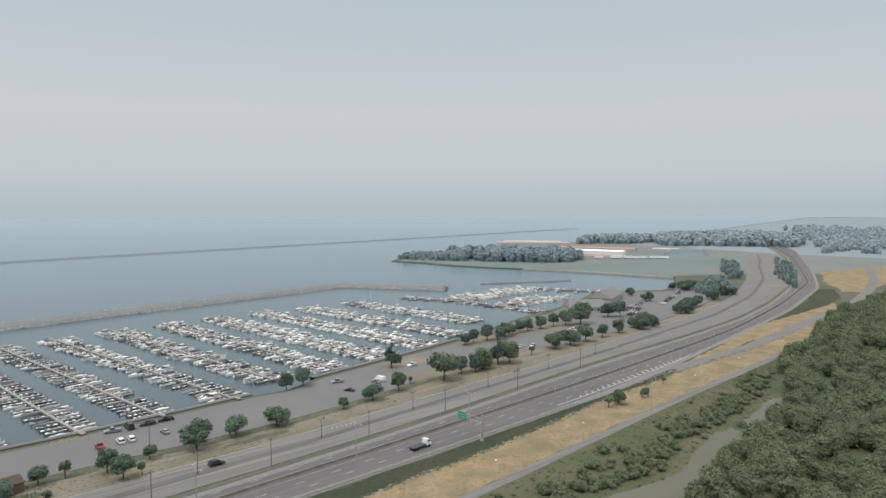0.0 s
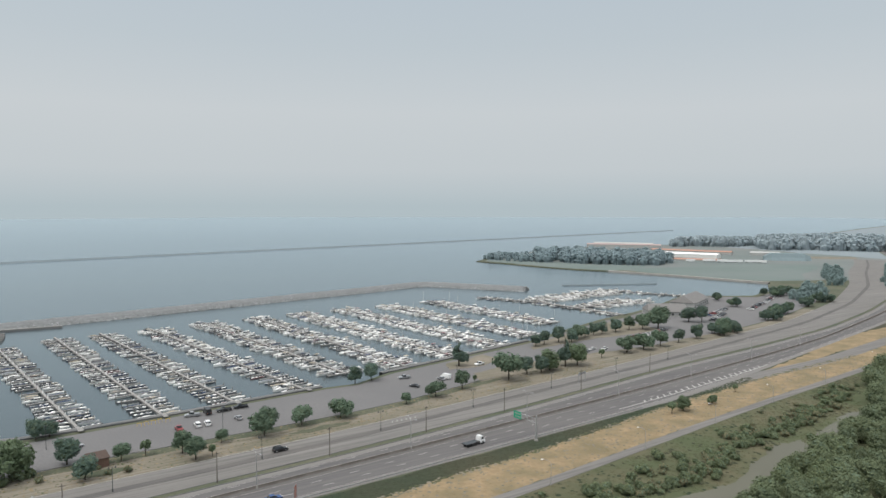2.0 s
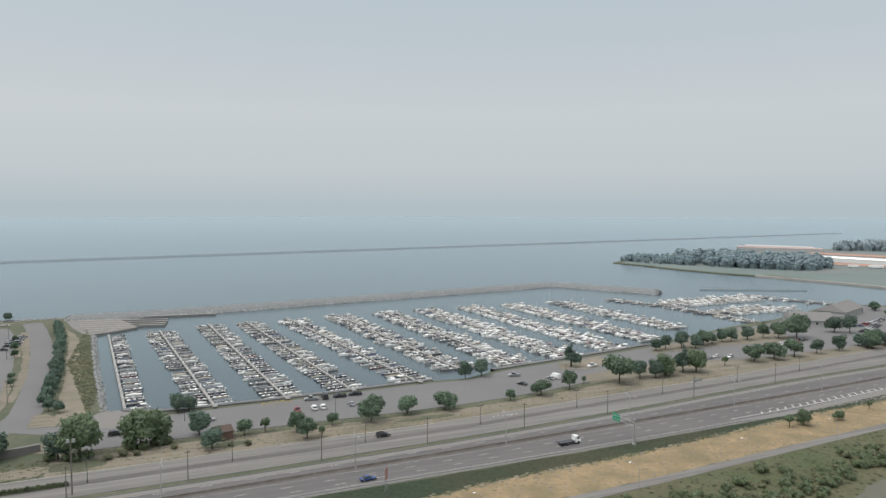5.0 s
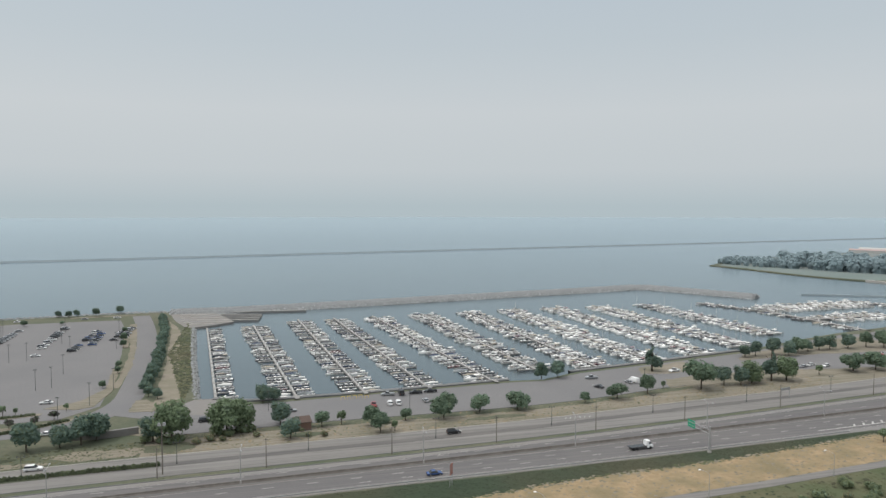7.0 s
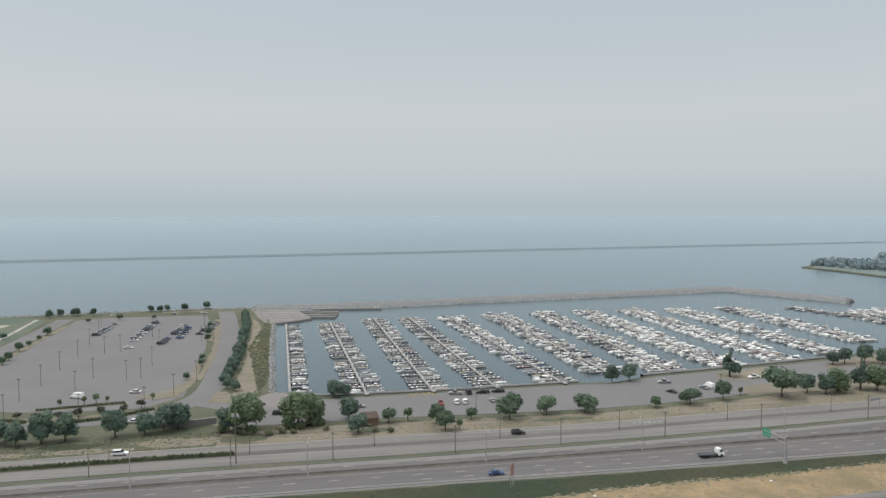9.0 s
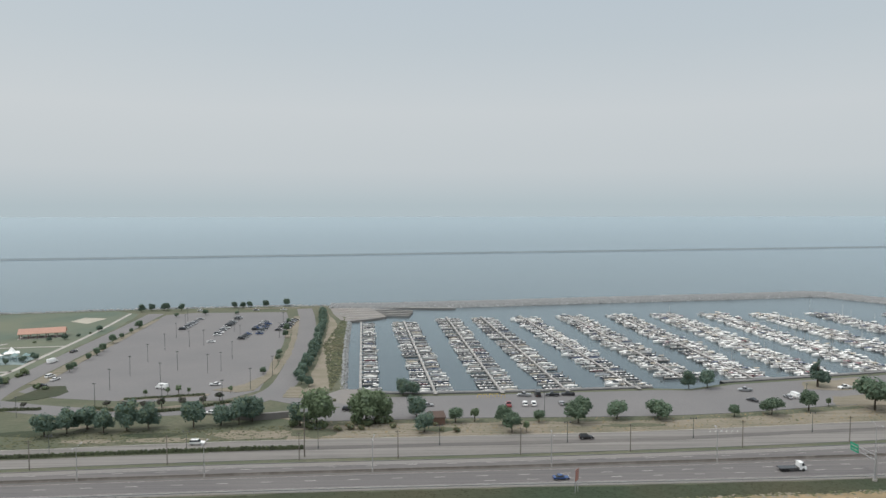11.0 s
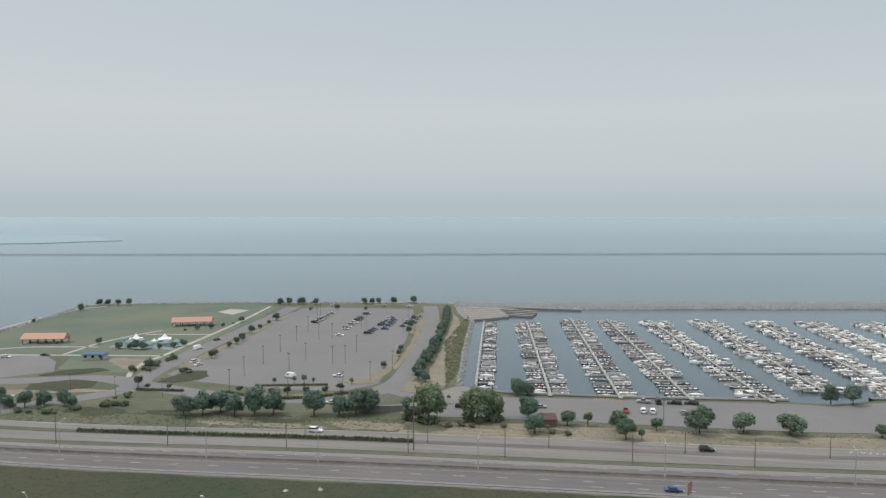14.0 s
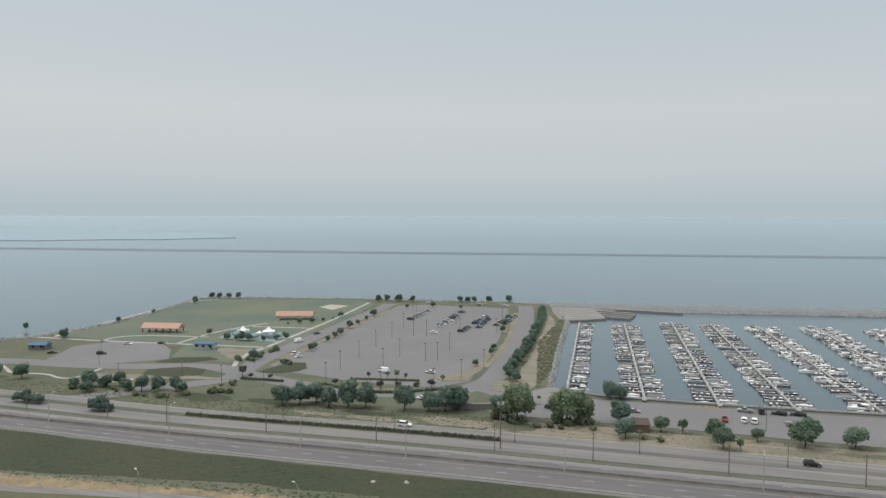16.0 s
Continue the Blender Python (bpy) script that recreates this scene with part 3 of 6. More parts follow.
# sheet-pile walls along the marina
for pts, w in (([(38, 262.5), (46, 257.2), (56, 255.4), (100, 256.8), (163, 263)], 2.6), ([(196, 270.5), (250, 281), (304, 293)], 2.6)):
    solid("dock_wall", lane(pts, w, 0.55, 2.5), [STEEL_EDGE], "dark capped sheet-pile wall at the marina edge", "sea wall")
    solid("dock_wall_cap", lane([(a, b + 0.2) for a, b in pts], w * 0.22, 0.62, 0.1), [DOCKSIDE], "grey concrete cap of the marina wall", "sea wall")

# ---- west side: car parks, lawns, roads ----
LOT_A = [(-104, 262), (-84, 252), (-50, 246), (-15, 247), (-4, 262), (-6, 290), (-14, 360), (-26, 440), (-36, 480), (-100, 478), (-119, 468), (-116, 430), (-110, 375), (-106, 330), (-103, 290)]
solid("parking_lot", Geo().prism(ccw(LOT_A), -0.2, 0.05), [LOT], "large half-empty asphalt car park by the lake", "parking lot")
solid("access_road", lane([(-26, 497), (-16, 452), (-4, 380), (1, 330), (4, 290), (5, 262), (-6, 240), (-30, 231), (-70, 232), (-112, 246), (-130, 252), (-159, 240), (-194, 232), (-240, 230), (-420, 165)], 11, 0.055), [LOT], "asphalt access road round the car parks", "road")
solid("access_road", lane([(-106, 236), (-113, 263), (-115, 290), (-118, 328), (-121, 383), (-126, 452), (-128, 474)], 11, 0.058), [LOT], "asphalt lane along the playground", "road")
solid("access_road", lane([(-200, 174), (-152, 181), (-136, 195), (-128, 209), (-113, 222), (-104, 236)], 10, 0.064), [LOT], "asphalt road up from the service road", "road")
solid("access_road", lane([(5, 252), (20, 243), (44, 240)], 9, 0.06), [LOT], "asphalt link to the marina car park", "road")
LOT_B = [(-214, 234), (-229, 268), (-219, 285), (-190, 290), (-173, 277), (-159, 258), (-176, 242), (-188, 232)]
solid("parking_lot", Geo().prism(ccw(LOT_B), -0.2, 0.05), [LOT], "small asphalt car park by the picnic lawn", "parking lot")
LAWN = [(-262, 336), (-274, 400), (-286, 448), (-280, 458), (-235, 471), (-161, 487), (-140, 474), (-130, 410), (-126, 350), (-121, 300), (-117, 262), (-160, 262), (-177, 294), (-218, 287), (-266, 290)]
solid("lawn", Geo().prism(ragged(ccw(LAWN), 0.8, 6, 14), -0.1, 0.03), [FIELD], "wide green lawn beside the lake", "lawn")
solid("lawn", Geo().prism(ragged(ccw([(-60, 204), (-110, 205), (-104, 222), (-60, 222), (-5, 220), (6, 212), (0, 204)]), 0.8, 5, 15), -0.1, 0.034), [TARGRASS], "shaded grass under a row of trees", "lawn")
for pts, w, nm in (([(-118, 254), (-124, 265), (-126, 274), (-129, 284), (-128, 298), (-130, 318), (-132, 340), (-134, 370), (-138, 410), (-147, 476)], 2.4, "playground edge"), ([(-285, 281), (-248, 283), (-214, 286), (-181, 291), (-151, 295), (-128, 298)], 2.4, "lawn"), ([(-262, 286), (-269, 303), (-270, 329), (-277, 370), (-282, 408), (-284, 440), (-272, 456)], 2.2, "shore"),
                   ([(-226, 284), (-228, 297), (-216, 306), (-193, 311), (-176, 313)], 2.0, "pavilion"), ([(-181, 291), (-182, 308), (-183, 325), (-177, 350), (-170, 366)], 2.2, "playground"), ([(-172, 352), (-150, 356), (-134, 358)], 2.0, "second pavilion"), ([(-240, 226), (-228, 223), (-214, 215), (-208, 211), (-189, 215), (-179, 210), (-172, 212), (-173, 222), (-175, 231)], 1.6, "garden")):
    solid("footpath", lane(pts, w, 0.075), [CONCRETE], "pale concrete footpath at the " + nm, "path")
solid("plaza", Geo().prism(ccw([(-153 + 8.5 * math.cos(a * 0.5), 217 + 4.8 * math.sin(a * 0.5)) for a in range(13)]), -0.1, 0.08), [CONCRETE], "round pale concrete plaza", "plaza")
solid("play_surface", Geo().prism(ragged(ccw([(-170, 313), (-131, 312.5), (-134, 330), (-150, 334), (-172, 328)]), 0.8, 4, 46), -0.1, 0.056), [mat("rubber_surface", (0.2, 0.25, 0.25), (0.17, 0.215, 0.215), 0.4, 0.95)], "grey-teal rubber playground surface", "playground surface")
solid("sand_court", Geo().prism(ccw([(-173, 442), (-157, 432), (-154, 454), (-171, 458)]), -0.1, 0.06), [mat("court_sand", (0.36, 0.335, 0.28), (0.32, 0.295, 0.245), 0.3, 1.0, c3=(0.29, 0.27, 0.225), scale3=0.1)], "pale sand court on the lawn", "court")
solid("dirt_track", Geo().prism(ragged(ccw([(15, 262), (13, 300), (9.5, 350), (5, 400), (-1, 453), (-8, 490), (-4, 470), (7.4, 430), (13.8, 373), (17.8, 329), (21.1, 293), (25.4, 264), (22, 240)]), 0.7, 5, 16), -0.1, 0.04), [DIRT], "sandy dirt track between hedge and rocks", "track")
solid("grass_bank", Geo().prism(ragged(ccw([(17.8, 329), (13.8, 373), (7.4, 430), (5.6, 441), (13.2, 438), (18, 385), (22.5, 335), (26.5, 300), (29, 275), (30.5, 262), (25.4, 264), (21.1, 293)]), 0.6, 4, 17), -0.1, 0.06), [TARGRASS], "rough grass bank above the rocks", "bank")
for pts, nm in (([(-6, 262), (-4, 286), (-9, 330), (-12, 330), (-7.5, 290), (-13, 272), (-24, 263), (-12, 259)], "car park corner"), ([(-17, 380), (-27, 440), (-24, 440), (-14, 380)], "car park edge"), ([(-107.5, 274), (-108.5, 292), (-110.5, 330), (-113.5, 378), (-119, 450), (-116, 450), (-109.5, 372), (-106, 330), (-102, 290), (-100, 276)], "car park edge"),
                ([(-56, 247.5), (-23, 254), (-22.5, 257), (-55.5, 251.5)], "car park front"), ([(-62, 235), (-40, 230), (-24, 234), (-9, 244), (-10, 247), (-24, 241.5), (-36, 239), (-50, 238.5), (-61, 239)], "access road"), ([(-170, 222), (-130, 232), (-104, 232), (-130, 224), (-165, 214)], "road"), ([(8, 251), (8, 267), (12, 268), (18, 258), (17, 249.5)], "hedge"), ([(-70, 495), (-30, 500), (-30, 503), (-72, 499)], "shore")):
    solid("grass_island", Geo().prism(ragged(ccw(pts), 0.4, 3, 18), -0.1, 0.16), [PALEDRY], "dry kerbed grass island at the " + nm, "verge")
for pts in ([(-101, 248), (-99, 260), (-97, 270), (-89, 271), (-83, 262), (-84, 255), (-92, 249)], [(-153, 236), (-139, 246), (-127, 245), (-123, 236), (-130, 227), (-148, 227)], [(-156, 262), (-142, 268), (-134, 264), (-146, 254), (-160, 250)]):
    solid("grass_island", Geo().prism(ragged(ccw(pts), 0.5, 3, 28), -0.1, 0.165), [GREEN], "green kerbed grass island between access roads", "verge")
solid("grass_patch", Geo().prism(ragged(ccw([(-153, 289), (-128, 290.5), (-124, 274), (-127, 266), (-146, 281)]), 1.5, 4, 31), -0.1, 0.05), [PALEDRY], "dry worn patch on the park lawn", "verge")
solid("dry_verge", Geo().prism(ragged(ccw([(-7.5, 330), (-12, 372), (-22, 430), (-27, 462), (-23, 462), (-17, 425), (-9, 375), (-4, 330), (-2.5, 290), (-4.5, 290)]), 0.5, 4, 33), -0.1, 0.056), [PALEDRY], "parched strip between car park and access road", "verge")
solid("boat_ramp", Geo().prism(ccw([(-9, 508), (0, 468), (8, 443), (12.6, 437.6), (24.6, 444.5), (38, 456), (34, 470), (28, 488), (22, 503)]), -1.5, 0.1), [SHOULDER], "sloping pale concrete boat launch apron", "boat ramp")

# ---- breakwaters ----


def mound(name, pts, half, top, material, label, crest=2.0, jag=0.4, seed=1):
    rng = random.Random(seed)
    p = []
    for a, b in zip(pts, pts[1:]):
        n = max(1, int(math.dist(a, b) / 5))
        p += [(a[0] + (b[0] - a[0]) * i / n, a[1] + (b[1] - a[1]) * i / n) for i in range(n)]
    p.append(pts[-1])
    gg, vs = Geo(), []
    for i, c in enumerate(p):
        q, r = p[max(i - 1, 0)], p[min(i + 1, len(p) - 1)]
        d = Vector((r[0] - q[0], r[1] - q[1])).normalized()
        s = Vector((-d.y, d.x))
        end = 0.55 if i in (0, len(p) - 1) else 1.0
        for o, z in ((-half, -2.0), (-half * 0.55, top * 0.45), (-crest, top), (crest, top), (half * 0.55, top * 0.45), (half, -2.0)):
            o = o * end + rng.uniform(-jag, jag)
            vs.append((c[0] + s.x * o, c[1] + s.y * o, z * end + rng.uniform(-jag, jag) * 0.5))
    for i in range(len(p) - 1):
        for k in range(5):
            o = 6 * i + k
            gg.f.append((o, o + 6, o + 7, o + 1)[::-1])
            gg.m.append(0)
    gg.f += [tuple(range(6)), tuple(range(len(vs) - 1, len(vs) - 7, -1))]
    gg.m += [0, 0]
    gg.v = vs
    return solid(name, gg, [material], label, "breakwater"), p


def rocks(pts, half, n, size, z0, z1, seed):
    rng = random.Random(seed)
    base = [(1, 0, 0.1), (0.3, 0.9, 0), (-0.8, 0.6, 0.05), (-0.9, -0.5, 0), (0.2, -1, 0.1), (0.1, 0.1, 0.75), (0.55, 0.35, 0.6), (-0.5, -0.2, 0.6)]
    faces = [(0, 1, 6), (1, 2, 5, 6), (2, 3, 7, 5), (3, 4, 7), (4, 0, 6, 5, 7)]
    seg = [(a, b, math.dist(a, b)) for a, b in zip(pts, pts[1:])]
    total = sum(s[2] for s in seg)
    gg = Geo()
    for _ in range(n):
        d = rng.uniform(0, total)
        for a, b, l in seg:
            if d <= l:
                break
            d -= l
        u = d / l
        s = Vector((-(b[1] - a[1]), b[0] - a[0])).normalized()
        o = rng.uniform(-1, 1)
        x, y = a[0] + (b[0] - a[0]) * u + s.x * o * half, a[1] + (b[1] - a[1]) * u + s.y * o * half
        z = z1 + (z0 - z1) * abs(o) + rng.uniform(-0.3, 0.1)
        k, w = size * rng.uniform(0.6, 1.4), rng.uniform(0, 6.28)
        c, sn = math.cos(w) * k, math.sin(w) * k
        gg.add([(x + px * c - py * sn, y + px * sn + py * c, z + pz * k * rng.uniform(0.7, 1.2)) for px, py, pz in base], faces)
    return gg


BW = [(-8, 506), (30, 507), (120, 521), (232, 541), (330, 557), (396, 570), (412, 566), (424, 548), (466, 482)]
mound("breakwater", BW, 10.5, 2.7, ROCKBED, "long rubble-stone breakwater sheltering the marina", seed=3)
tagged(new("rubble", rocks(BW, 9.6, 7500, 0.85, -1.1, 2.6, 4).mesh("rubble", ROCK)), "pale grey armour stones on the breakwater", "rocks", kind="stuff")
RIP = [(14, 438), (18.5, 385), (23, 335), (27, 300), (29.5, 275), (31, 264)]
tagged(new("rubble", rocks(RIP, 1.9, 1500, 0.6, -0.95, 0.2, 5).mesh("rubble", ROCK)), "grey riprap stones along the marina bank", "rocks", kind="stuff")
WESTSHORE = [(-420, 217), (-292, 264), (-272, 282), (-265, 333), (-277, 400), (-290, 450), (-283, 463), (-235, 477), (-161, 494), (-60, 510), (-8, 513)]
tagged(new("rubble", rocks(WESTSHORE, 3.2, 2400, 0.9, -0.9, 0.6, 6).mesh("rubble", ROCK)), "grey riprap stones along the lake shore", "rocks", kind="stuff")
FBW = [(-1300, 866), (-900, 938), (-400, 1023), (0, 1098), (400, 1172), (800, 1240), (1300, 1330), (1900, 1440)]
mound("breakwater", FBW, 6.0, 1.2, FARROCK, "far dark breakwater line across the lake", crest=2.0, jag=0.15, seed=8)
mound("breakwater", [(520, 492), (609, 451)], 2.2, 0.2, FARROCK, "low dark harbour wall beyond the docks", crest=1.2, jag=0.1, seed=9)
solid("jetty", lane([(669, 569), (681, 516), (692, 476), (697, 428), (705, 389)], 4.5, 0.9, 2.5), [CONCRETE], "long pale concrete jetty edge of the far shore", "sea wall")

# ---- boats ----
def hull_geo(L, B, H, flare=1.0):
    """Hull along x, bow at +L/2: slot 0 hull, slot 1 deck."""
    gg = Geo()
    st = [(-0.5, 0.86, 1.0), (-0.25, 1.0, 0.98), (0.0, 1.0, 1.0), (0.2, 0.9, 1.06), (0.36, 0.62, 1.14), (0.45, 0.32, 1.2), (0.5, 0.04, 1.25)]
    vs = []
    for s, w, h in st:
        x, hw = s * L, w * B / 2
        vs += [(x * 0.96, -hw * 0.72, -0.35), (x, -hw, H * h), (x, hw, H * h), (x * 0.96, hw * 0.72, -0.35)]
    fs = []
    for i in range(len(st) - 1):
        o = 4 * i
        fs += [(o, o + 4, o + 5, o + 1), (o + 2, o + 6, o + 7, o + 3)]
    fs.append((0, 1, 2, 3))
    gg.add(vs, fs, 0)
    gg.add([(x, y, z - 0.02) for x, y, z in vs], [(4 * i + 1, 4 * i + 5, 4 * i + 6, 4 * i + 2) for i in range(len(st) - 1)], 1)
    return gg


def wedge(gg, x0, x1, x2, x3, w0, w1, z0, z1, mi=0):
    """A cabin: foot from x0 to x3, top from x1 to x2, half widths w0 below and w1 above."""
    gg.add([(x0, -w0, z0), (x3, -w0 * 0.8, z0), (x3, w0 * 0.8, z0), (x0, w0, z0), (x1, -w1, z1), (x2, -w1 * 0.85, z1), (x2, w1 * 0.85, z1), (x1, w1, z1)], [(4, 5, 6, 7), (0, 1, 5, 4), (1, 2, 6, 5), (2, 3, 7, 6), (3, 0, 4, 7)], mi)


def boat_parts(style, L, B, H, cover):
    """Name, geometry, materials and label of each part of a boat."""
    cv = CANVAS[cover]
    dark_sides = style in ("open", "runabout") and cover in ("navy", "black", "red", "grey")
    out = [("hull", hull_geo(L, B, H), [CANVAS["grey" if cover == "black" else cover] if dark_sides else GEL, GEL], "dark-sided hull with a white deck" if dark_sides else "")]
    if style == "open":
        a = Geo()
        a.box(-0.45 * L, -B * 0.37, H * 0.7, 0.08 * L, B * 0.37, H + 0.03, 0)
        a.add([(0.16 * L, -B * 0.3, H * 1.06), (0.36 * L, -B * 0.16, H * 1.14), (0.36 * L, B * 0.16, H * 1.14), (0.16 * L, B * 0.3, H * 1.06)], [(0, 1, 2, 3)])
        out.append(("cockpit", a, [cv], "dark cockpit"))
        a = Geo()
        a.box(-0.45 * L, -B * 0.36, H + 0.02, -0.31 * L, B * 0.36, H + 0.26, 0, 0.06)
        out.append(("rear_seat", a, [GEL], "white vinyl rear seat"))
        for sy in (-0.2, 0.2):
            a = Geo()
            a.box(-0.14 * L, sy * B - 0.32, H + 0.02, -0.02 * L, sy * B + 0.32, H + 0.46, 0, 0.05)
            out.append(("front_seat", a, [GEL], "white vinyl front seat"))
        a = Geo()
        wedge(a, 0.06 * L, 0.07 * L, 0.1 * L, 0.15 * L, B * 0.40, B * 0.34, H, H + 0.42)
        out.append(("windshield", a, [TINT], ""))
        a = Geo()
        a.box(-0.56 * L, -0.22, 0.1, -0.49 * L, 0.22, H + 0.4, 0, 0.05)
        out.append(("outboard_motor", a, [CANVAS["black"]], ""))
    elif style == "runabout":
        a = Geo()
        a.box(-0.44 * L, -B * 0.36, H * 0.7, 0.02 * L, B * 0.36, H + 0.03, 0)
        out.append(("cockpit", a, [CUSHION], "beige vinyl cockpit"))
        a = Geo()
        wedge(a, -0.01 * L, 0.0, 0.06 * L, 0.15 * L, B * 0.40, B * 0.33, H, H + 0.55)
        out.append(("windshield", a, [TINT], ""))
        a = Geo()
        a.box(-0.28 * L, -B * 0.40, H + 1.15, 0.0, B * 0.40, H + 1.25, 0, 0.08)
        for sx in (-0.26, -0.02):
            for sy in (-0.38, 0.38):
                a.tube((sx * L, sy * B, H), (sx * L, sy * B * 0.95, H + 1.17), 0.03, 0.03, 4)
        out.append(("bimini_top", a, [cv], ""))
        a = Geo()
        a.box(-0.56 * L, -0.22, 0.1, -0.49 * L, 0.22, H + 0.5, 0, 0.05)
        out.append(("outboard_motor", a, [CANVAS["black"]], ""))
    elif style == "covered":
        a = Geo()
        n, w = 7, []
        for i in range(n):
            s = -0.49 + 0.95 * i / (n - 1)
            hw = B / 2 * (1.0 if s < 0.15 else max(0.1, 1.0 - ((s - 0.15) / 0.36) ** 1.8)) * 1.01
            top = H + 0.18 + 0.75 * max(0.0, 1 - ((s + 0.02) / 0.3) ** 2)
            w += [(s * L, -hw, H * 0.93), (s * L, -hw * 0.5, (H + top) / 2 + 0.08), (s * L, 0, top), (s * L, hw * 0.5, (H + top) / 2 + 0.08), (s * L, hw, H * 0.93)]
        a.add(w, [(5 * i + k, 5 * i + 5 + k, 5 * i + 6 + k, 5 * i + 1 + k) for i in range(n - 1) for k in range(4)] + [(4, 3, 2, 1, 0)])
        out.append(("canvas_cover", a, [cv], ""))
        a = Geo()
        a.box(-0.55 * L, -0.22, 0.1, -0.49 * L, 0.22, H + 0.45, 0, 0.05)
        out.append(("outboard_motor", a, [CANVAS["black"]], ""))
    elif style in ("cruiser", "flybridge"):
        a = Geo()
        wedge(a, -0.18 * L, -0.17 * L, 0.18 * L, 0.36 * L, B * 0.40, B * 0.30, H, H + 0.75)
        out.append(("cabin", a, [GEL], ""))
        a = Geo()
        wedge(a, -0.17 * L, -0.15 * L, 0.02 * L, 0.14 * L, B * 0.39, B * 0.31, H + 0.6, H + 1.25)
        out.append(("windshield", a, [TINT], ""))
        a = Geo()
        a.box(-0.46 * L, -B * 0.38, H * 0.7, -0.19 * L, B * 0.38, H + 0.02, 0)
        out.append(("cockpit", a, [CUSHION], "beige cockpit"))
        a = Geo()
        if style == "cruiser":
            a.box(-0.36 * L, -B * 0.40, H + 1.75, -0.04 * L, B * 0.40, H + 1.9, 0, 0.12)
            for sx in (-0.34, -0.16):
                for sy in (-0.38, 0.38):
                    a.tube((sx * L, sy * B, H), (sx * L + 0.2, sy * B * 0.95, H + 1.78), 0.04, 0.04, 4)
            out.append(("canvas_top", a, [cv], ""))
            a = Geo()
            for sy in (-0.42, 0.42):
                a.tube((-0.22 * L, sy * B, H), (-0.30 * L, sy * B * 0.9, H + 2.2), 0.06, 0.06, 4)
            a.tube((-0.30 * L, -0.38 * B, H + 2.2), (-0.30 * L, 0.38 * B, H + 2.2), 0.07, 0.07, 4)
            out.append(("radar_arch", a, [GEL], ""))
        else:
            wedge(a, -0.24 * L, -0.22 * L, 0.0, 0.08 * L, B * 0.38, B * 0.34, H + 1.25, H + 1.95)
            out.append(("flybridge", a, [GEL], ""))
            a = Geo()
            a.box(-0.26 * L, -B * 0.36, H + 2.9, -0.02 * L, B * 0.36, H + 3.02, 0, 0.1)
            for sx in (-0.24, -0.04):
                for sy in (-0.34, 0.34):
                    a.tube((sx * L, sy * B, H + 1.9), (sx * L, sy * B, H + 2.92), 0.04, 0.04, 4)
            out.append(("canvas_top", a, [cv], ""))
        a = Geo()
        pts = [(0.14, 0.44), (0.3, 0.36), (0.42, 0.2), (0.49, 0.0), (0.42, -0.2), (0.3, -0.36), (0.14, -0.44)]
        for p, q in zip(pts, pts[1:]):
            a.tube((p[0] * L, p[1] * B, H * 1.15 + 0.55), (q[0] * L, q[1] * B, H * 1.15 + 0.55), 0.03, 0.03, 4)
            a.tube((p[0] * L, p[1] * B, H), (p[0] * L, p[1] * B, H * 1.15 + 0.55), 0.025, 0.025, 4)
        out.append(("bow_rail", a, [ALU], ""))
    else:
        a = Geo()
        wedge(a, -0.18 * L, -0.16 * L, 0.16 * L, 0.24 * L, B * 0.32, B * 0.26, H, H + 0.5)
        out.append(("cabin", a, [GEL], ""))
        a = Geo()
        a.tube((0.06 * L, 0, H), (0.06 * L, 0, H + 11.5), 0.09, 0.06, 6)
        a.tube((0.06 * L, 0, H + 7), (0.06 * L, 0.9, H + 7), 0.03, 0.03, 4)
        a.tube((0.06 * L, 0, H + 7), (0.06 * L, -0.9, H + 7), 0.03, 0.03, 4)
        out.append(("mast", a, [ALU], ""))
        a = Geo()
        a.tube((0.06 * L, 0, H + 1.5), (-0.38 * L, 0, H + 1.4), 0.16, 0.12, 6)
        out.append(("boom_cover", a, [cv], "furled sail in its canvas cover"))
    return out


LABELS = {"open": "open white speedboat with {} cockpit at its slip", "runabout": "white open runabout with {} bimini top at its slip", "covered": "white motorboat under a {} canvas cover at its slip", "cruiser": "white cabin cruiser with {} canvas top at its slip", "flybridge": "large white flybridge yacht with {} canopy at its slip", "sail": "white sailing boat with bare mast and {} boom cover"}
SMALL = [("covered", 6.6, 2.35, 0.85, c) for c in ("navy", "black", "white", "tan", "white", "grey")] + [("open", 6.6, 2.35, 0.85, c) for c in ("grey", "black", "tan", "navy", "red", "black", "black", "white", "black", "navy")] + [("runabout", 6.6, 2.35, 0.85, c) for c in ("navy", "tan", "black")] + [("cruiser", 7.6, 2.6, 1.0, c) for c in ("white", "tan", "black", "white")] 
LARGE = [("cruiser", 8.8, 2.95, 1.1, c) for c in ("white", "tan", "white", "black", "white", "navy")] + [("flybridge", 10.0, 3.3, 1.2, c) for c in ("white", "tan")] + [("open", 7.6, 2.6, 0.95, c) for c in ("grey", "tan", "black", "grey")] + [("covered", 7.2, 2.5, 0.9, c) for c in ("navy", "white", "grey")] + [("sail", 8.6, 2.7, 0.9, "navy")] + [("cruiser", 8.2, 2.8, 1.0, c) for c in ("grey", "white", "red")]
PROTO, GEOS = {}, {}
boat_count = 0
WATERLINE = -1.02


def boat_parts_of(spec):
    if spec not in GEOS:
        GEOS[spec] = boat_parts(*spec)
    return GEOS[spec]


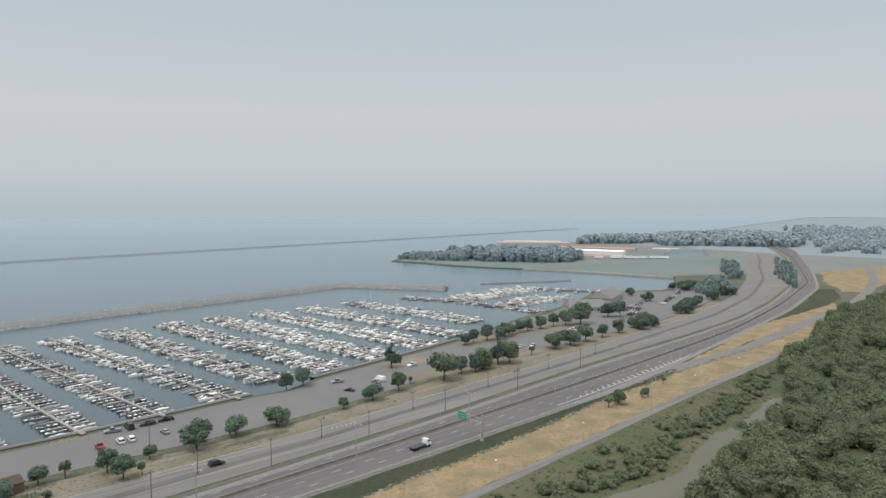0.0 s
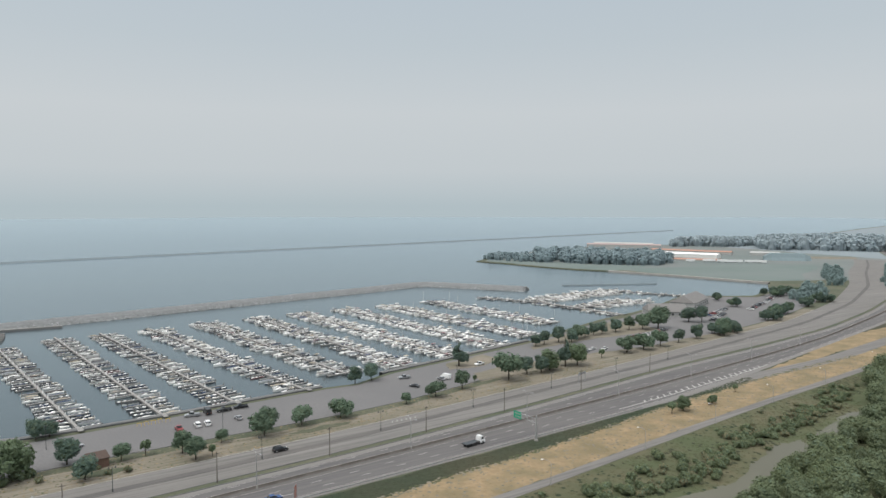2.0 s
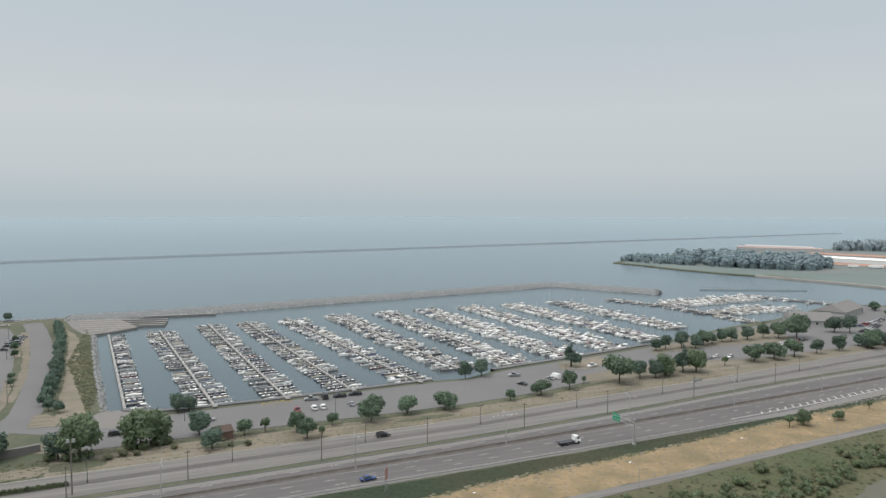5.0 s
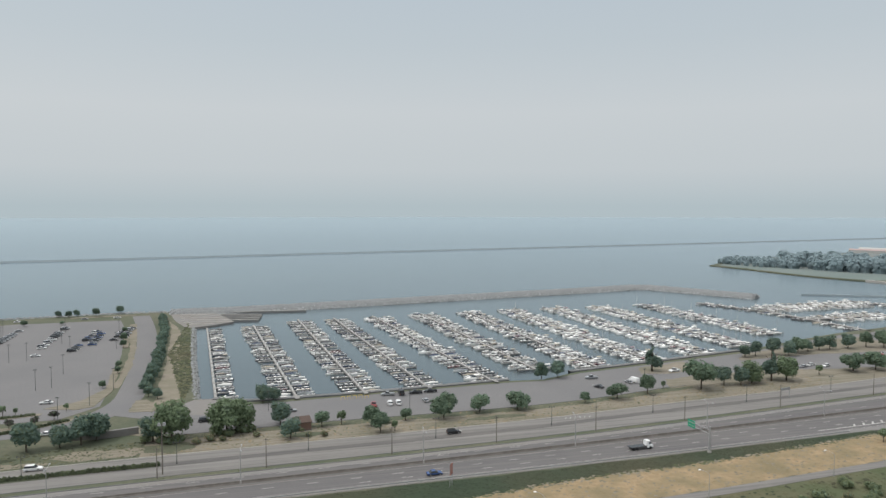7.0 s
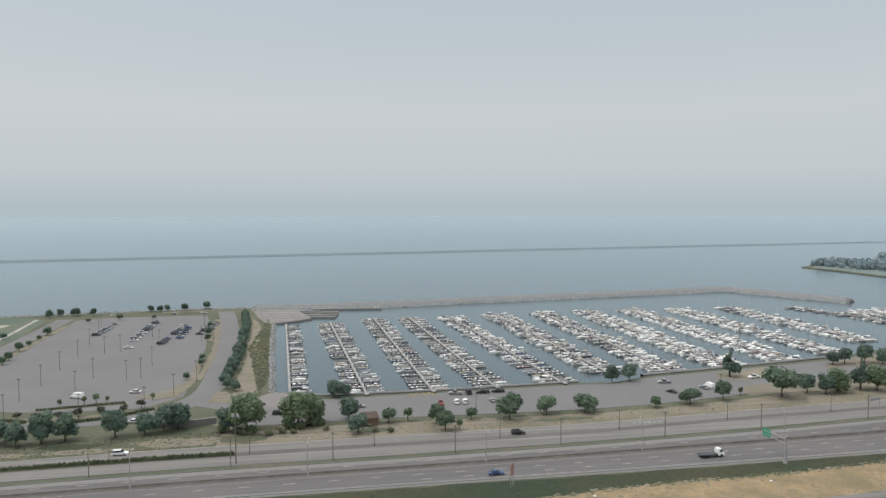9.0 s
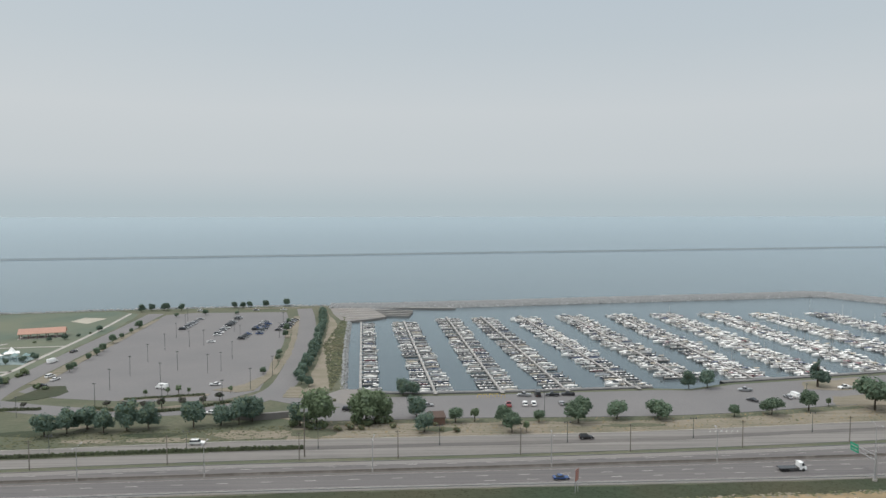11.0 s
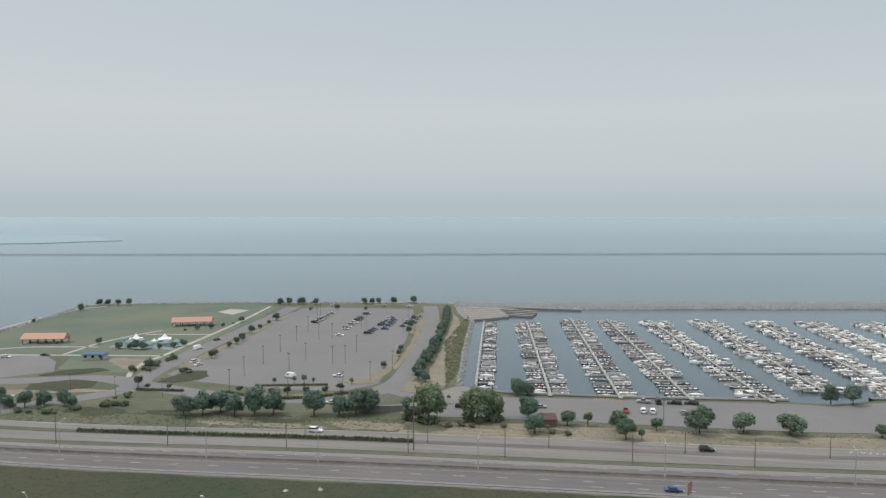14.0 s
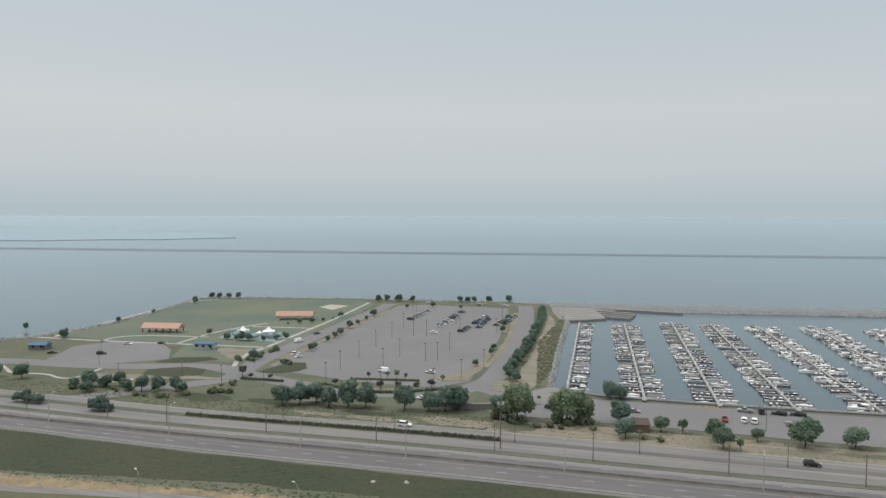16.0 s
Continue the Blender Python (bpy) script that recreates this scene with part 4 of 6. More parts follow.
def boat(spec, m):
    global boat_count
    boat_count += 1
    if spec in PROTO:
        return copy_thing(PROTO[spec], m)
    root = thing("sailboat" if spec[0] == "sail" else "motorboat", LABELS[spec[0]].format(spec[4]), "boat", "boats at the marina slips")
    for n, gg, ms, lb in boat_parts_of(spec):
        part(n, gg, ms, root, lb)
    root.matrix_basis = m
    PROTO[spec] = root
    return root


class Heap:
    """Many boats in one mesh."""

    def __init__(self):
        self.g, self.slots = Geo(), []

    def put(self, spec, m):
        for _, gg, ms, _ in boat_parts_of(spec):
            idx = []
            for mm in ms:
                if mm not in self.slots:
                    self.slots.append(mm)
                idx.append(self.slots.index(mm))
            q = gg.moved(m)
            q.m = [idx[i] for i in q.m]
            self.g.join(q)


def pier(a, b, sides, pitch, length, specs, single, seed, fill=0.95, width=1.8):
    """A floating pier from a (shore) to b with finger docks and boats on its sides."""
    rng = random.Random(seed)
    A, B = Vector((*a, 0)), Vector((*b, 0))
    d = (B - A).normalized()
    s = Vector((d.y, -d.x, 0))
    total = (B - A).length
    ang = math.atan2(s.y, s.x)
    root = thing("pier", "weathered floating pier with finger docks", "pier", "marina piers")
    gg = lane([a, ((a[0] + b[0]) / 2, (a[1] + b[1]) / 2), b], width, 0.0, 0.25)
    part("walkway", gg, [DOCK], root)
    gf = Geo()
    gf.join(lane([a, b], width * 0.9, -0.22, 0.7))
    fme = Geo().add([(0, -0.4, 0), (length * 0.92, -0.28, 0), (length * 0.92, 0.28, 0), (0, 0.4, 0), (0, -0.4, -0.4), (length * 0.92, -0.28, -0.4), (length * 0.92, 0.28, -0.4), (0, 0.4, -0.4)], [(0, 1, 2, 3), (4, 5, 1, 0), (5, 6, 2, 1), (6, 7, 3, 2), (7, 4, 0, 3)]).mesh("finger_dock", DOCK)
    pme = Geo().tube((0, 0, -1.5), (0, 0, 1.0), 0.14, 0.13, 5).mesh("mooring_post", WOODPOLE)
    lme = Geo().box(-0.22, -0.22, 0, 0.22, 0.22, 1.25, 0, 0.05).mesh("power_pedestal", GEL)
    for q in range(1, int(total / 10)):
        e = A + d * (q * 10.0)
        part("power_pedestal", lme, None, root).matrix_basis = Matrix.Translation(e)
    heap = Heap()
    k = 0
    u = pitch * 0.7
    while u < total - pitch * 0.4:
        for sd in sides:
            base = A + d * u + s * (sd * width / 2)
            if k % 2 == 0:
                e = A + d * (u - pitch / 2)
                p0, p1 = e + s * (sd * width / 2), e + s * (sd * (width / 2 + length * 0.92))
                fo = part("finger_dock", fme, None, root)
                fo.matrix_basis = Matrix.Translation(p0) @ Matrix.Rotation(ang + (0 if sd > 0 else math.pi), 4, "Z")
                po = part("mooring_post", pme, None, root)
                po.matrix_basis = Matrix.Translation(p1)
            if rng.random() < fill:
                spec = rng.choice(specs)
                L = spec[1]
                c = A + d * (u + rng.uniform(-0.25, 0.25)) + s * (sd * (width / 2 + 0.5 + L / 2 + rng.uniform(0, 0.7)))
                out = rng.random() < 0.55
                m = Matrix.Translation((c.x, c.y, WATERLINE)) @ Matrix.Rotation(ang + (0 if (sd > 0) == out else math.pi) + rng.uniform(-0.05, 0.05), 4, "Z") @ Matrix.Diagonal((1.02, 0.82, 0.74, 1)) @ Matrix.Scale(rng.uniform(0.93, 1.07), 4)
                if single and boat_count < 300:
                    boat(spec, m)
                else:
                    heap.put(spec, m)
        u += pitch
        k += 1
    part("float", gf, [DOCKSIDE], root)
    if heap.g.v:
        tagged(new("moored_boats", heap.g.mesh("moored_boats", heap.slots)), "packed rows of white motorboats moored at a pier", "boats", kind="stuff")
    return root


pier((38.7, 262), (22.5, 436), (1,), 4.4, 7.2, SMALL, True, 21, width=1.1)
for i, (x0, y0, x1, y1) in enumerate(((70.2, 258.5, 51, 439), (98, 259.5, 80, 457), (125.5, 262, 104.3, 457), (156, 264.5, 133, 454))):
    pier((x0, y0), (x1, y1), (1, -1), 4.4, 7.2, SMALL if i < 3 else SMALL + LARGE[:4], True, 30 + i, width=1.1)
for i, (x0, y0, x1, y1) in enumerate(((183, 280, 167, 463), (214, 278, 202, 468), (247, 283, 235, 468), (282, 291, 271, 469), (318, 304, 307, 470), (358, 332, 350, 472))):
    pier((x0, y0), (x1, y1), (1, -1), 4.3, 9.0, LARGE + (SMALL[9:] if i < 2 else []), i < 1, 40 + i, fill=0.93, width=1.4)
YACHTS = [("flybridge", 13.0, 4.0, 1.6, "white"), ("cruiser", 12.0, 3.7, 1.4, "white"), ("cruiser", 11.0, 3.5, 1.3, "tan"), ("flybridge", 12.0, 3.8, 1.5, "white")]
pier((426, 326), (419, 416), (-1,), 4.6, 7.0, SMALL, False, 50, fill=0.75, width=3.0)
pier((419, 410), (397, 466), (1, -1), 5.2, 7.0, SMALL, False, 54, fill=0.7)
pier((422, 421), (520, 429), (1, -1), 5.4, 12, YACHTS, False, 51, fill=0.92, width=2.4)
pier((426, 373), (502, 377), (1, -1), 5.2, 11, YACHTS + LARGE[:6], False, 52, fill=0.9, width=2.2)
pier((561, 356), (538, 402), (1, -1), 6.0, 8, SMALL + LARGE[:3], False, 53, fill=0.5)
pier((538, 402), (527, 447), (1, -1), 6.0, 8, SMALL + LARGE[:3], False, 55, fill=0.55)
# launch docks by the boat ramp
for x0, y0, x1, y1 in ((-1, 504, 88, 497), (0, 496, 56, 484), (1, 487, 56, 476), (2.5, 478, 55, 468), (4, 469, 54, 461), (6, 459, 38, 456), (10, 450, 26, 451)):
    r = thing("launch_dock", "pale narrow floating boat launch dock", "dock", "launch docks")
    mid = ((x0 + x1) / 2, (y0 + y1) / 2)
    part("deck", lane([(x0, y0), mid, (x1, y1)], 1.7, 0.34, 0.22), [CONCRETE], r)
    part("float", lane([(x0, y0), mid, (x1, y1)], 1.5, 0.12, 1.4), [DOCKSIDE], r)
boat(("cruiser", 7.8, 2.7, 1.05, "red"), pose(166.5, 402, WATERLINE, 0, 0, 184))
boat(SMALL[9], pose(42, 465.5, WATERLINE, 0, 0, -8))


# ---- trees ----
def crown_geo(rng, r, h0, h1, n, leaf, lobes=8, shape="round", loose=1.12):
    """Slot 0 leaves, slot 1 inner mass. Crown of radius r between heights h0 and h1."""
    gg = Geo()
    zc, zr = (h0 + h1) / 2, (h1 - h0) / 2
    balls = [(0, 0, zc, min(r, zr) * 0.8)]
    for i in range(lobes):
        w = 2 * math.pi * i / lobes + rng.uniform(-0.4, 0.4)
        t = rng.uniform(-0.65, 0.75)
        k = 1 - abs(t) ** 2 * 0.6
        if shape == "cone":
            t = -0.8 + 1.7 * i / lobes
            k = max(0.12, (0.95 - t) / 1.8)
        rr = r * k * rng.uniform(0.45, 0.68)
        balls.append((math.cos(w) * rr, math.sin(w) * rr, zc + t * zr * 0.72, r * rng.uniform(0.36, 0.52) * (k if shape == "cone" else 1)))
    if shape == "cone":
        balls[0] = (0, 0, zc - zr * 0.4, r * 0.55)
    for bx, by, bz, br in balls:
        ring = []
        for lat in (-0.75, -0.1, 0.6):
            for j in range(6):
                w = j * math.pi / 3 + lat
                q = br * 0.78 * rng.uniform(0.85, 1.1)
                c = math.sqrt(1 - lat * lat)
                ring.append((bx + q * c * math.cos(w), by + q * c * math.sin(w), bz + q * lat * 0.95))
        ring += [(bx, by, bz - br * 0.72), (bx, by, bz + br * 0.78)]
        fs = []
        for lv in range(2):
            for j in range(6):
                a, b = lv * 6 + j, lv * 6 + (j + 1) % 6
                fs.append((a, b, b + 6, a + 6))
        fs += [(18, (j + 1) % 6, j) for j in range(6)] + [(19, 12 + j, 12 + (j + 1) % 6) for j in range(6)]
        gg.add(ring, fs, 1)
    vol = [b[3] ** 2 for b in balls]
    for b in rng.choices(balls, vol, k=n):
        z = rng.uniform(-0.7, 1)
        w = rng.uniform(0, 6.2832)
        c = math.sqrt(1 - z * z)
        nv = Vector((c * math.cos(w), c * math.sin(w), z))
        p = Vector(b[:3]) + nv * (b[3] * rng.uniform(0.78, loose))
        nv = (nv + Vector((rng.uniform(-0.8, 0.8), rng.uniform(-0.8, 0.8), rng.uniform(-0.3, 0.9)))).normalized()
        s = nv.orthogonal().normalized()
        s = (Matrix.Rotation(rng.uniform(0, 6.28), 3, nv) @ s) * (leaf * rng.uniform(0.6, 1.3))
        u = nv.cross(s) * rng.uniform(0.5, 0.9)
        q = nv * (leaf * 0.25)
        gg.add([tuple(p - s), tuple(p + u - q), tuple(p + s), tuple(p - u - q)], [(0, 1, 2, 3)], 0)
    return gg


def trunk_geo(rng, h, r, reach):
    gg = Geo()
    k = rng.uniform(-0.2, 0.2)
    gg.tube((0, 0, -0.3), (k * 0.5, 0, h * 0.45), r, r * 0.75, 7)
    gg.tube((k * 0.5, 0, h * 0.45), (k, k, h * 0.85), r * 0.75, r * 0.25, 6)
    for i in range(5):
        w = i * 1.257 + rng.uniform(-0.3, 0.3)
        z = h * rng.uniform(0.32, 0.5)
        gg.tube((k * 0.4, 0, z), (math.cos(w) * reach * 0.6, math.sin(w) * reach * 0.6, z + h * 0.26), r * 0.42, r * 0.12, 5)
    return gg


TREES = {}
TREE_KINDS = {
    "round": dict(h=8.0, r=3.4, low=1.3, n=900, leaf=0.42, leaf_mat="mid", label="leafy green deciduous tree beside the car park"),
    "wide": dict(h=7.4, r=4.1, low=1.3, n=1000, leaf=0.44, leaf_mat="mid", label="broad round green tree on the dry verge"),
    "dark": dict(h=10.0, r=4.4, low=0.6, n=1000, leaf=0.48, leaf_mat="dark", label="dense dark green tree"),
    "light": dict(h=10.5, r=5.2, low=0.2, n=1300, leaf=0.5, leaf_mat="light", label="large pale green spreading tree"),
    "cone": dict(h=12.5, r=4.0, low=0.8, n=1200, leaf=0.42, leaf_mat="dark", label="dark green conical evergreen tree", shape="cone", lobes=14),
    "young": dict(h=4.6, r=1.5, low=1.5, n=320, leaf=0.3, leaf_mat="light", label="small young tree on the verge"),
    "plum": dict(h=4.4, r=2.0, low=1.3, n=420, leaf=0.32, leaf_mat="plum", label="small dark purple-leaved tree on a traffic island"),
    "wood": dict(h=10.0, r=4.8, low=0.6, n=1700, leaf=0.44, leaf_mat="wood", label="bushy olive-green woodland tree", lobes=17, loose=1.4),
    "shrub": dict(h=3.4, r=2.6, low=0.0, n=420, leaf=0.34, leaf_mat="wood", label="low olive-green scrub bush"),
    "dryshrub": dict(h=2.6, r=2.2, low=0.0, n=320, leaf=0.3, leaf_mat="dry", label="half-dry brownish scrub bush"),
    "hedge": dict(h=5.8, r=3.1, low=0.3, n=700, leaf=0.4, leaf_mat="dark", label="dark green tree of a dense hedge row"),
}


def plant(kind, x, y, scale=1.0, rng=random.Random(77), z=0.0, group="", variants=3):
    v = rng.randrange(variants)
    k = TREE_KINDS[kind]
    m = Matrix.Translation((x, y, z)) @ Matrix.Rotation(rng.uniform(0, 6.28), 4, "Z") @ Matrix.Diagonal((scale * rng.uniform(0.93, 1.07), scale * rng.uniform(0.93, 1.07), scale * rng.uniform(0.92, 1.08), 1))
    if (kind, v) in TREES:
        t = copy_thing(TREES[kind, v], m)
    else:
        r2 = random.Random(f"{kind}{v}")
        t = thing("bush" if "shrub" in kind else "tree", k["label"], "bush" if "shrub" in kind else "tree")
        part("trunk", trunk_geo(r2, k["h"], k["h"] * 0.025 + 0.03, k["r"]), [BARK], t)
        part("crown", crown_geo(r2, k["r"], k["low"], k["h"], k["n"], k["leaf"], k.get("lobes", 8), k.get("shape", "round"), k.get("loose", 1.16)), [LEAF[k["leaf_mat"]], CORE], t)
        t.matrix_basis = m
        TREES[kind, v] = t
    if group:
        t["group"] = group
    return t


ROW = "trees along the marina car park"
for kind, x, y, s in (("round", 77, 216, 0.8), ("young", 84, 217, 1.15), ("round", 94, 213, 0.88), ("round", 96, 205, 0.95), ("round", 107, 216, 0.8), ("wide", 121, 215, 1.2), ("wide", 136, 219, 0.95), ("wide", 151, 219, 1.05), ("round", 180, 221, 0.75), ("wide", 195, 223, 1.0), ("round", 211, 227, 1.05),
                      ("dark", 63, 222, 0.85), ("dark", 66, 206, 0.75), ("young", 101, 205, 0.8)):
    plant(kind, x, y, s, group=ROW)
for kind, x, y, s in (("dark", 178, 261, 0.9), ("dark", 186, 261, 0.85), ("cone", 234, 262, 1.3), ("wide", 237, 228, 1.75), ("dark", 251, 232, 1.05), ("light", 265, 232, 1.05), ("cone", 276, 233, 1.25), ("light", 283, 232, 1.05), ("dark", 258, 230, 0.95),
                      ("dark", 297, 278, 0.98), ("dark", 304, 279, 0.98), ("dark", 315, 279, 1.16), ("dark", 322, 276, 1.10), ("dark", 340, 283, 0.85), ("wide", 332, 281, 1.10), ("dark", 348, 284, 0.85), ("dark", 355, 284, 0.92), ("dark", 367, 284, 1.04), ("round", 379, 284, 1.10), ("wide", 388, 281, 1.34), ("wide", 399, 278, 1.46),
                      ("wide", 326, 239, 1.22), ("wide", 339, 239, 1.22), ("wide", 354, 240, 1.22), ("dark", 371, 241, 0.98), ("dark", 390, 243, 1.10), ("dark", 436, 283, 1.46), ("dark", 443, 278, 1.34)):
    plant(kind, x, y, s, group="trees along the marina car park")
rng = random.Random(5)
for cx, cy, n, sp in ((419, 244, 12, 12), (489, 257, 7, 8), (520, 268, 8, 10), (576, 279, 6, 8), (625, 330, 14, 20), (610, 285, 6, 12), (546, 338, 4, 8), (530, 310, 4, 7)):
    for _ in range(n):
        plant("dark" if rng.random() < 0.7 else "wide", cx + rng.uniform(-sp, sp), cy + rng.uniform(-sp, sp) * 0.45, rng.uniform(0.7, 1.05), rng)
for x, y in ((305, 237), (260, 249), (296, 243), (222, 233)):
    plant("young", x, y, 0.9)
# west side
for kind, x, y, s in (("dark", 22, 214, 1.2), ("light", 28, 213, 1.2), ("light", 45, 217, 1.15), ("light", 49, 218, 1.0), ("dark", 57, 252.5, 1.0), ("dark", 61, 253, 0.9), ("dark", 16, 268, 0.6), ("dark", 12, 272, 0.6)):
    plant(kind, x, y, s)
for x, y, s in ((-62, 204, 0.95), (-56, 207, 0.9), (-51, 211, 1.1), (-44, 208, 0.8), (-37, 210, 1.0), (-30, 211, 0.95), (-15, 213, 1.0), (-6, 215, 0.85), (0, 216, 1.0), (4, 219, 0.95)):
    plant("dark", x, y, s * 1.2, group="trees along the service road")
for i in range(30):
    u = i / 29
    plant("hedge", 9.5 - 5 * u - 14 * u * u + rng.uniform(-0.8, 0.8), 280 + 196 * u, rng.uniform(0.75, 1.1), rng, group="hedge row trees")
for x, y in ((-142, 483), (-137, 489), (-129, 491), (-126, 489), (-115, 488), (-80, 503), (-73, 501), (-69, 505), (-56, 502), (-42, 511), (-275, 430), (-278, 455), (-274, 460), (-266, 461), (-258, 463)):
    plant("dark", x, y, rng.uniform(0.62, 0.8), rng, group="trees on the lake shore")
for x, y, s in ((-253, 284, 0.75), (-194, 205, 0.95), (-207, 203, 0.8), (-154, 203, 0.95), (-147, 205, 0.8), (-143, 208, 0.75), (-128, 204, 0.85), (-123, 208, 0.8), (-115, 209, 0.85), (-110, 207, 0.7), (-300, 300, 0.5), (-266, 340, 0.5), (-272, 380, 0.35)):
    plant("dark", x, y, s, rng)
for x, y in ((-116, 414), (-114, 398), (-112, 380), (-111, 366), (-106, 343), (-105, 334), (-104, 323), (-102, 304), (-100.5, 297), (-9, 291), (-8, 318), (-10, 331), (-17, 382), (-20, 400), (-25, 432), (-108, 458), (-91, 468), (-69, 468)):
    plant("round", x, y, rng.uniform(0.45, 0.75), rng)
for x, y in ((-56.3, 237.5), (-49, 236.4), (-41.8, 236.2), (-35.4, 237.4), (-28.2, 239.5), (-20.5, 241), (-16, 247), (-97, 236), (-88, 237.5), (-104, 240)):
    plant("plum", x, y, rng.uniform(0.75, 1.0), rng, group="small trees on the traffic islands")
for x, y in ((-92, 213), (-100, 209), (-108, 206), (-118, 206), (-125, 210), (-133, 204), (-141, 202), (-149, 197), (-156, 200), (-150, 206), (-112, 200), (-122, 199), (-160, 196), (-98, 222), (-121, 266), (-119, 269), (-120, 273), (-121, 278), (-121.5, 283), (-120, 288), (-119, 292), (-97, 266)):
    plant("shrub" if rng.random() < 0.6 else "hedge", x + rng.uniform(-3, 3), y + rng.uniform(-2, 2), rng.uniform(0.6, 1.1), rng)
    plant("shrub", x + rng.uniform(-4, 4), y + rng.uniform(-3, 3), rng.uniform(0.4, 0.9), rng)
for x, y, k in ((-162, 311, 0.8), (-152, 310.5, 0.9), (-147.5, 311, 0.8), (-182, 322, 0.7), (-166, 316, 0.55), (-140, 314, 0.6), (-134, 318, 0.65), (-131, 324, 0.6), (-157, 313, 0.5), (-136, 330, 0.5)):
    plant("hedge", x, y, k, rng, group="playground trees")
for x, y in ((-150, 372), (-144, 378), (-140, 386), (-138, 396), (-156, 368), (-136, 404)):
    plant("hedge" if rng.random() < 0.5 else "shrub", x, y, rng.uniform(0.45, 0.75), rng)
for x, y in ((-48, 253.6), (-39.5, 255.2), (-35.5, 256.4), (-31.4, 256.7), (-14.7, 258)):
    plant("young", x, y, rng.uniform(0.6, 0.8), rng)
for x, y, k in ((-163, 176, 1.2), (-160, 177, 1.4), (-157, 176, 1.3), (-154, 177, 1.4), (-152, 176.5, 1.2), (-126, 176, 1.2), (-123.5, 176.5, 1.6), (-121, 176.5, 1.4), (-118.5, 177, 0.8)):
    plant("hedge", x, y, k * 0.62, rng)
for x, y, s in ((25, 212, 1.1), (30, 211, 1.2), (27, 210, 0.9), (42, 215, 1.2), (46, 214, 1.3), (50, 216, 1.2), (53, 217, 1.0), (20, 213, 1.0)):
    plant("shrub", x, y, s, rng)
for x, y in ((40, 210), (36, 208), (44, 209), (55, 211), (72, 207), (70, 213), (77, 206), (22, 262), (30, 245)):
    plant("dryshrub", x, y, rng.uniform(0.5, 0.9), rng)
# low clipped hedge beside the service road
HEDGE = mat("hedge_leaves", (0.06, 0.07, 0.035), (0.035, 0.045, 0.025), 1.5, 0.9, bump=0.6, island=0.25)


def low_hedge(pts, label, tall=1.0):
    """Clipped clumps set close along a polyline, in one mesh."""
    gg = Geo()
    for p, q in zip(pts, pts[1:]):
        n = max(1, int(math.dist(p, q) / 1.2))
        for i in range(n):
            x, y = p[0] + (q[0] - p[0]) * i / n, p[1] + (q[1] - p[1]) * i / n
            gg.add([(x + a * rng.uniform(0.8, 1.1), y + b * rng.uniform(0.7, 1.1), 0.1 + c * tall * rng.uniform(0.7, 1.15)) for a, b, c in ((-0.9, -0.8, 0), (0.9, -0.8, 0), (0.9, 0.8, 0), (-0.9, 0.8, 0), (-0.6, -0.5, 1.0), (0.6, -0.5, 1.1), (0.6, 0.5, 1.0), (-0.6, 0.5, 1.1), (0, 0, 1.35))], [(0, 1, 5, 4), (1, 2, 6, 5), (2, 3, 7, 6), (3, 0, 4, 7), (4, 5, 8), (5, 6, 8), (6, 7, 8), (7, 4, 8)])
    tagged(new("low_hedge", gg.mesh("low_hedge", HEDGE)), label, "hedge", kind="stuff")


low_hedge([(x, MIDSTRIP(x) + 0.1) for x in range(-88, 30, 4)], "low dark clipped hedge between service lanes")
low_hedge([(-61, 236.5), (-51, 233)], "low hedge at the car park entrance", 0.9)
low_hedge([(-43, 229.8), (-33, 232), (-23, 235.8), (-10, 245)], "low hedge along the access road", 0.9)
low_hedge([(-100, 234.3), (-80, 235.7)], "low hedge on the traffic island", 0.9)
low_hedge([(-54, 249), (-24, 255.4)], "low hedge on the car park island", 0.7)
# golden bank trees
for kind, x, y, s in (("young", 255, 154.8, 0.95), ("light", 262, 155, 0.56), ("light", 279, 154.4, 0.62), ("young", 276, 154, 0.9), ("young", 302, 160, 1.0)):
    plant(kind, x, y, s)
# woods and scrub
WOODS = ccw([(180, 84), (190, 91), (206, 91), (220, 92), (232, 97), (248, 97), (270, 104), (300, 107), (320, 114), (345, 124), (370, 139), (436, 151), (549, 178), (690, 186), (900, 225), (900, 170), (600, 100), (400, 55), (240, 20), (200, 30)])
k_ = TREE_KINDS["wood"]
WOODGEO = []
for v in range(3):
    r3 = random.Random(f"wood{v}")
    wg = crown_geo(r3, k_["r"], k_["low"], k_["h"], k_["n"], k_["leaf"], 17, loose=1.4)
    WOODGEO.append(wg.join(trunk_geo(r3, 10.0, 0.28, 4.6), 2))
wood_heap = Geo()
placed = 0
while placed < 450:
    x = rng.uniform(180, 760)
    y = rng.uniform(25, 215)
    if inside(x, y, WOODS) and y > 0.30 * (x - 36) - 22 and not inside(x, y, POND_A) and not inside(x, y, POND_B):
        sc = rng.uniform(0.6, 1.0) * (0.7 if x < 215 else 1.0)
        if x < 262:
            plant("wood", x, y, sc, rng, group="trees of the wet woodland")
        else:
            src = WOODGEO[rng.randrange(3)]
            wood_heap.join(src.moved(Matrix.Translation((x, y, 0)) @ Matrix.Rotation(rng.uniform(0, 6.28), 4, "Z") @ Matrix.Scale(sc, 4)))
        placed += 1
placed = 0
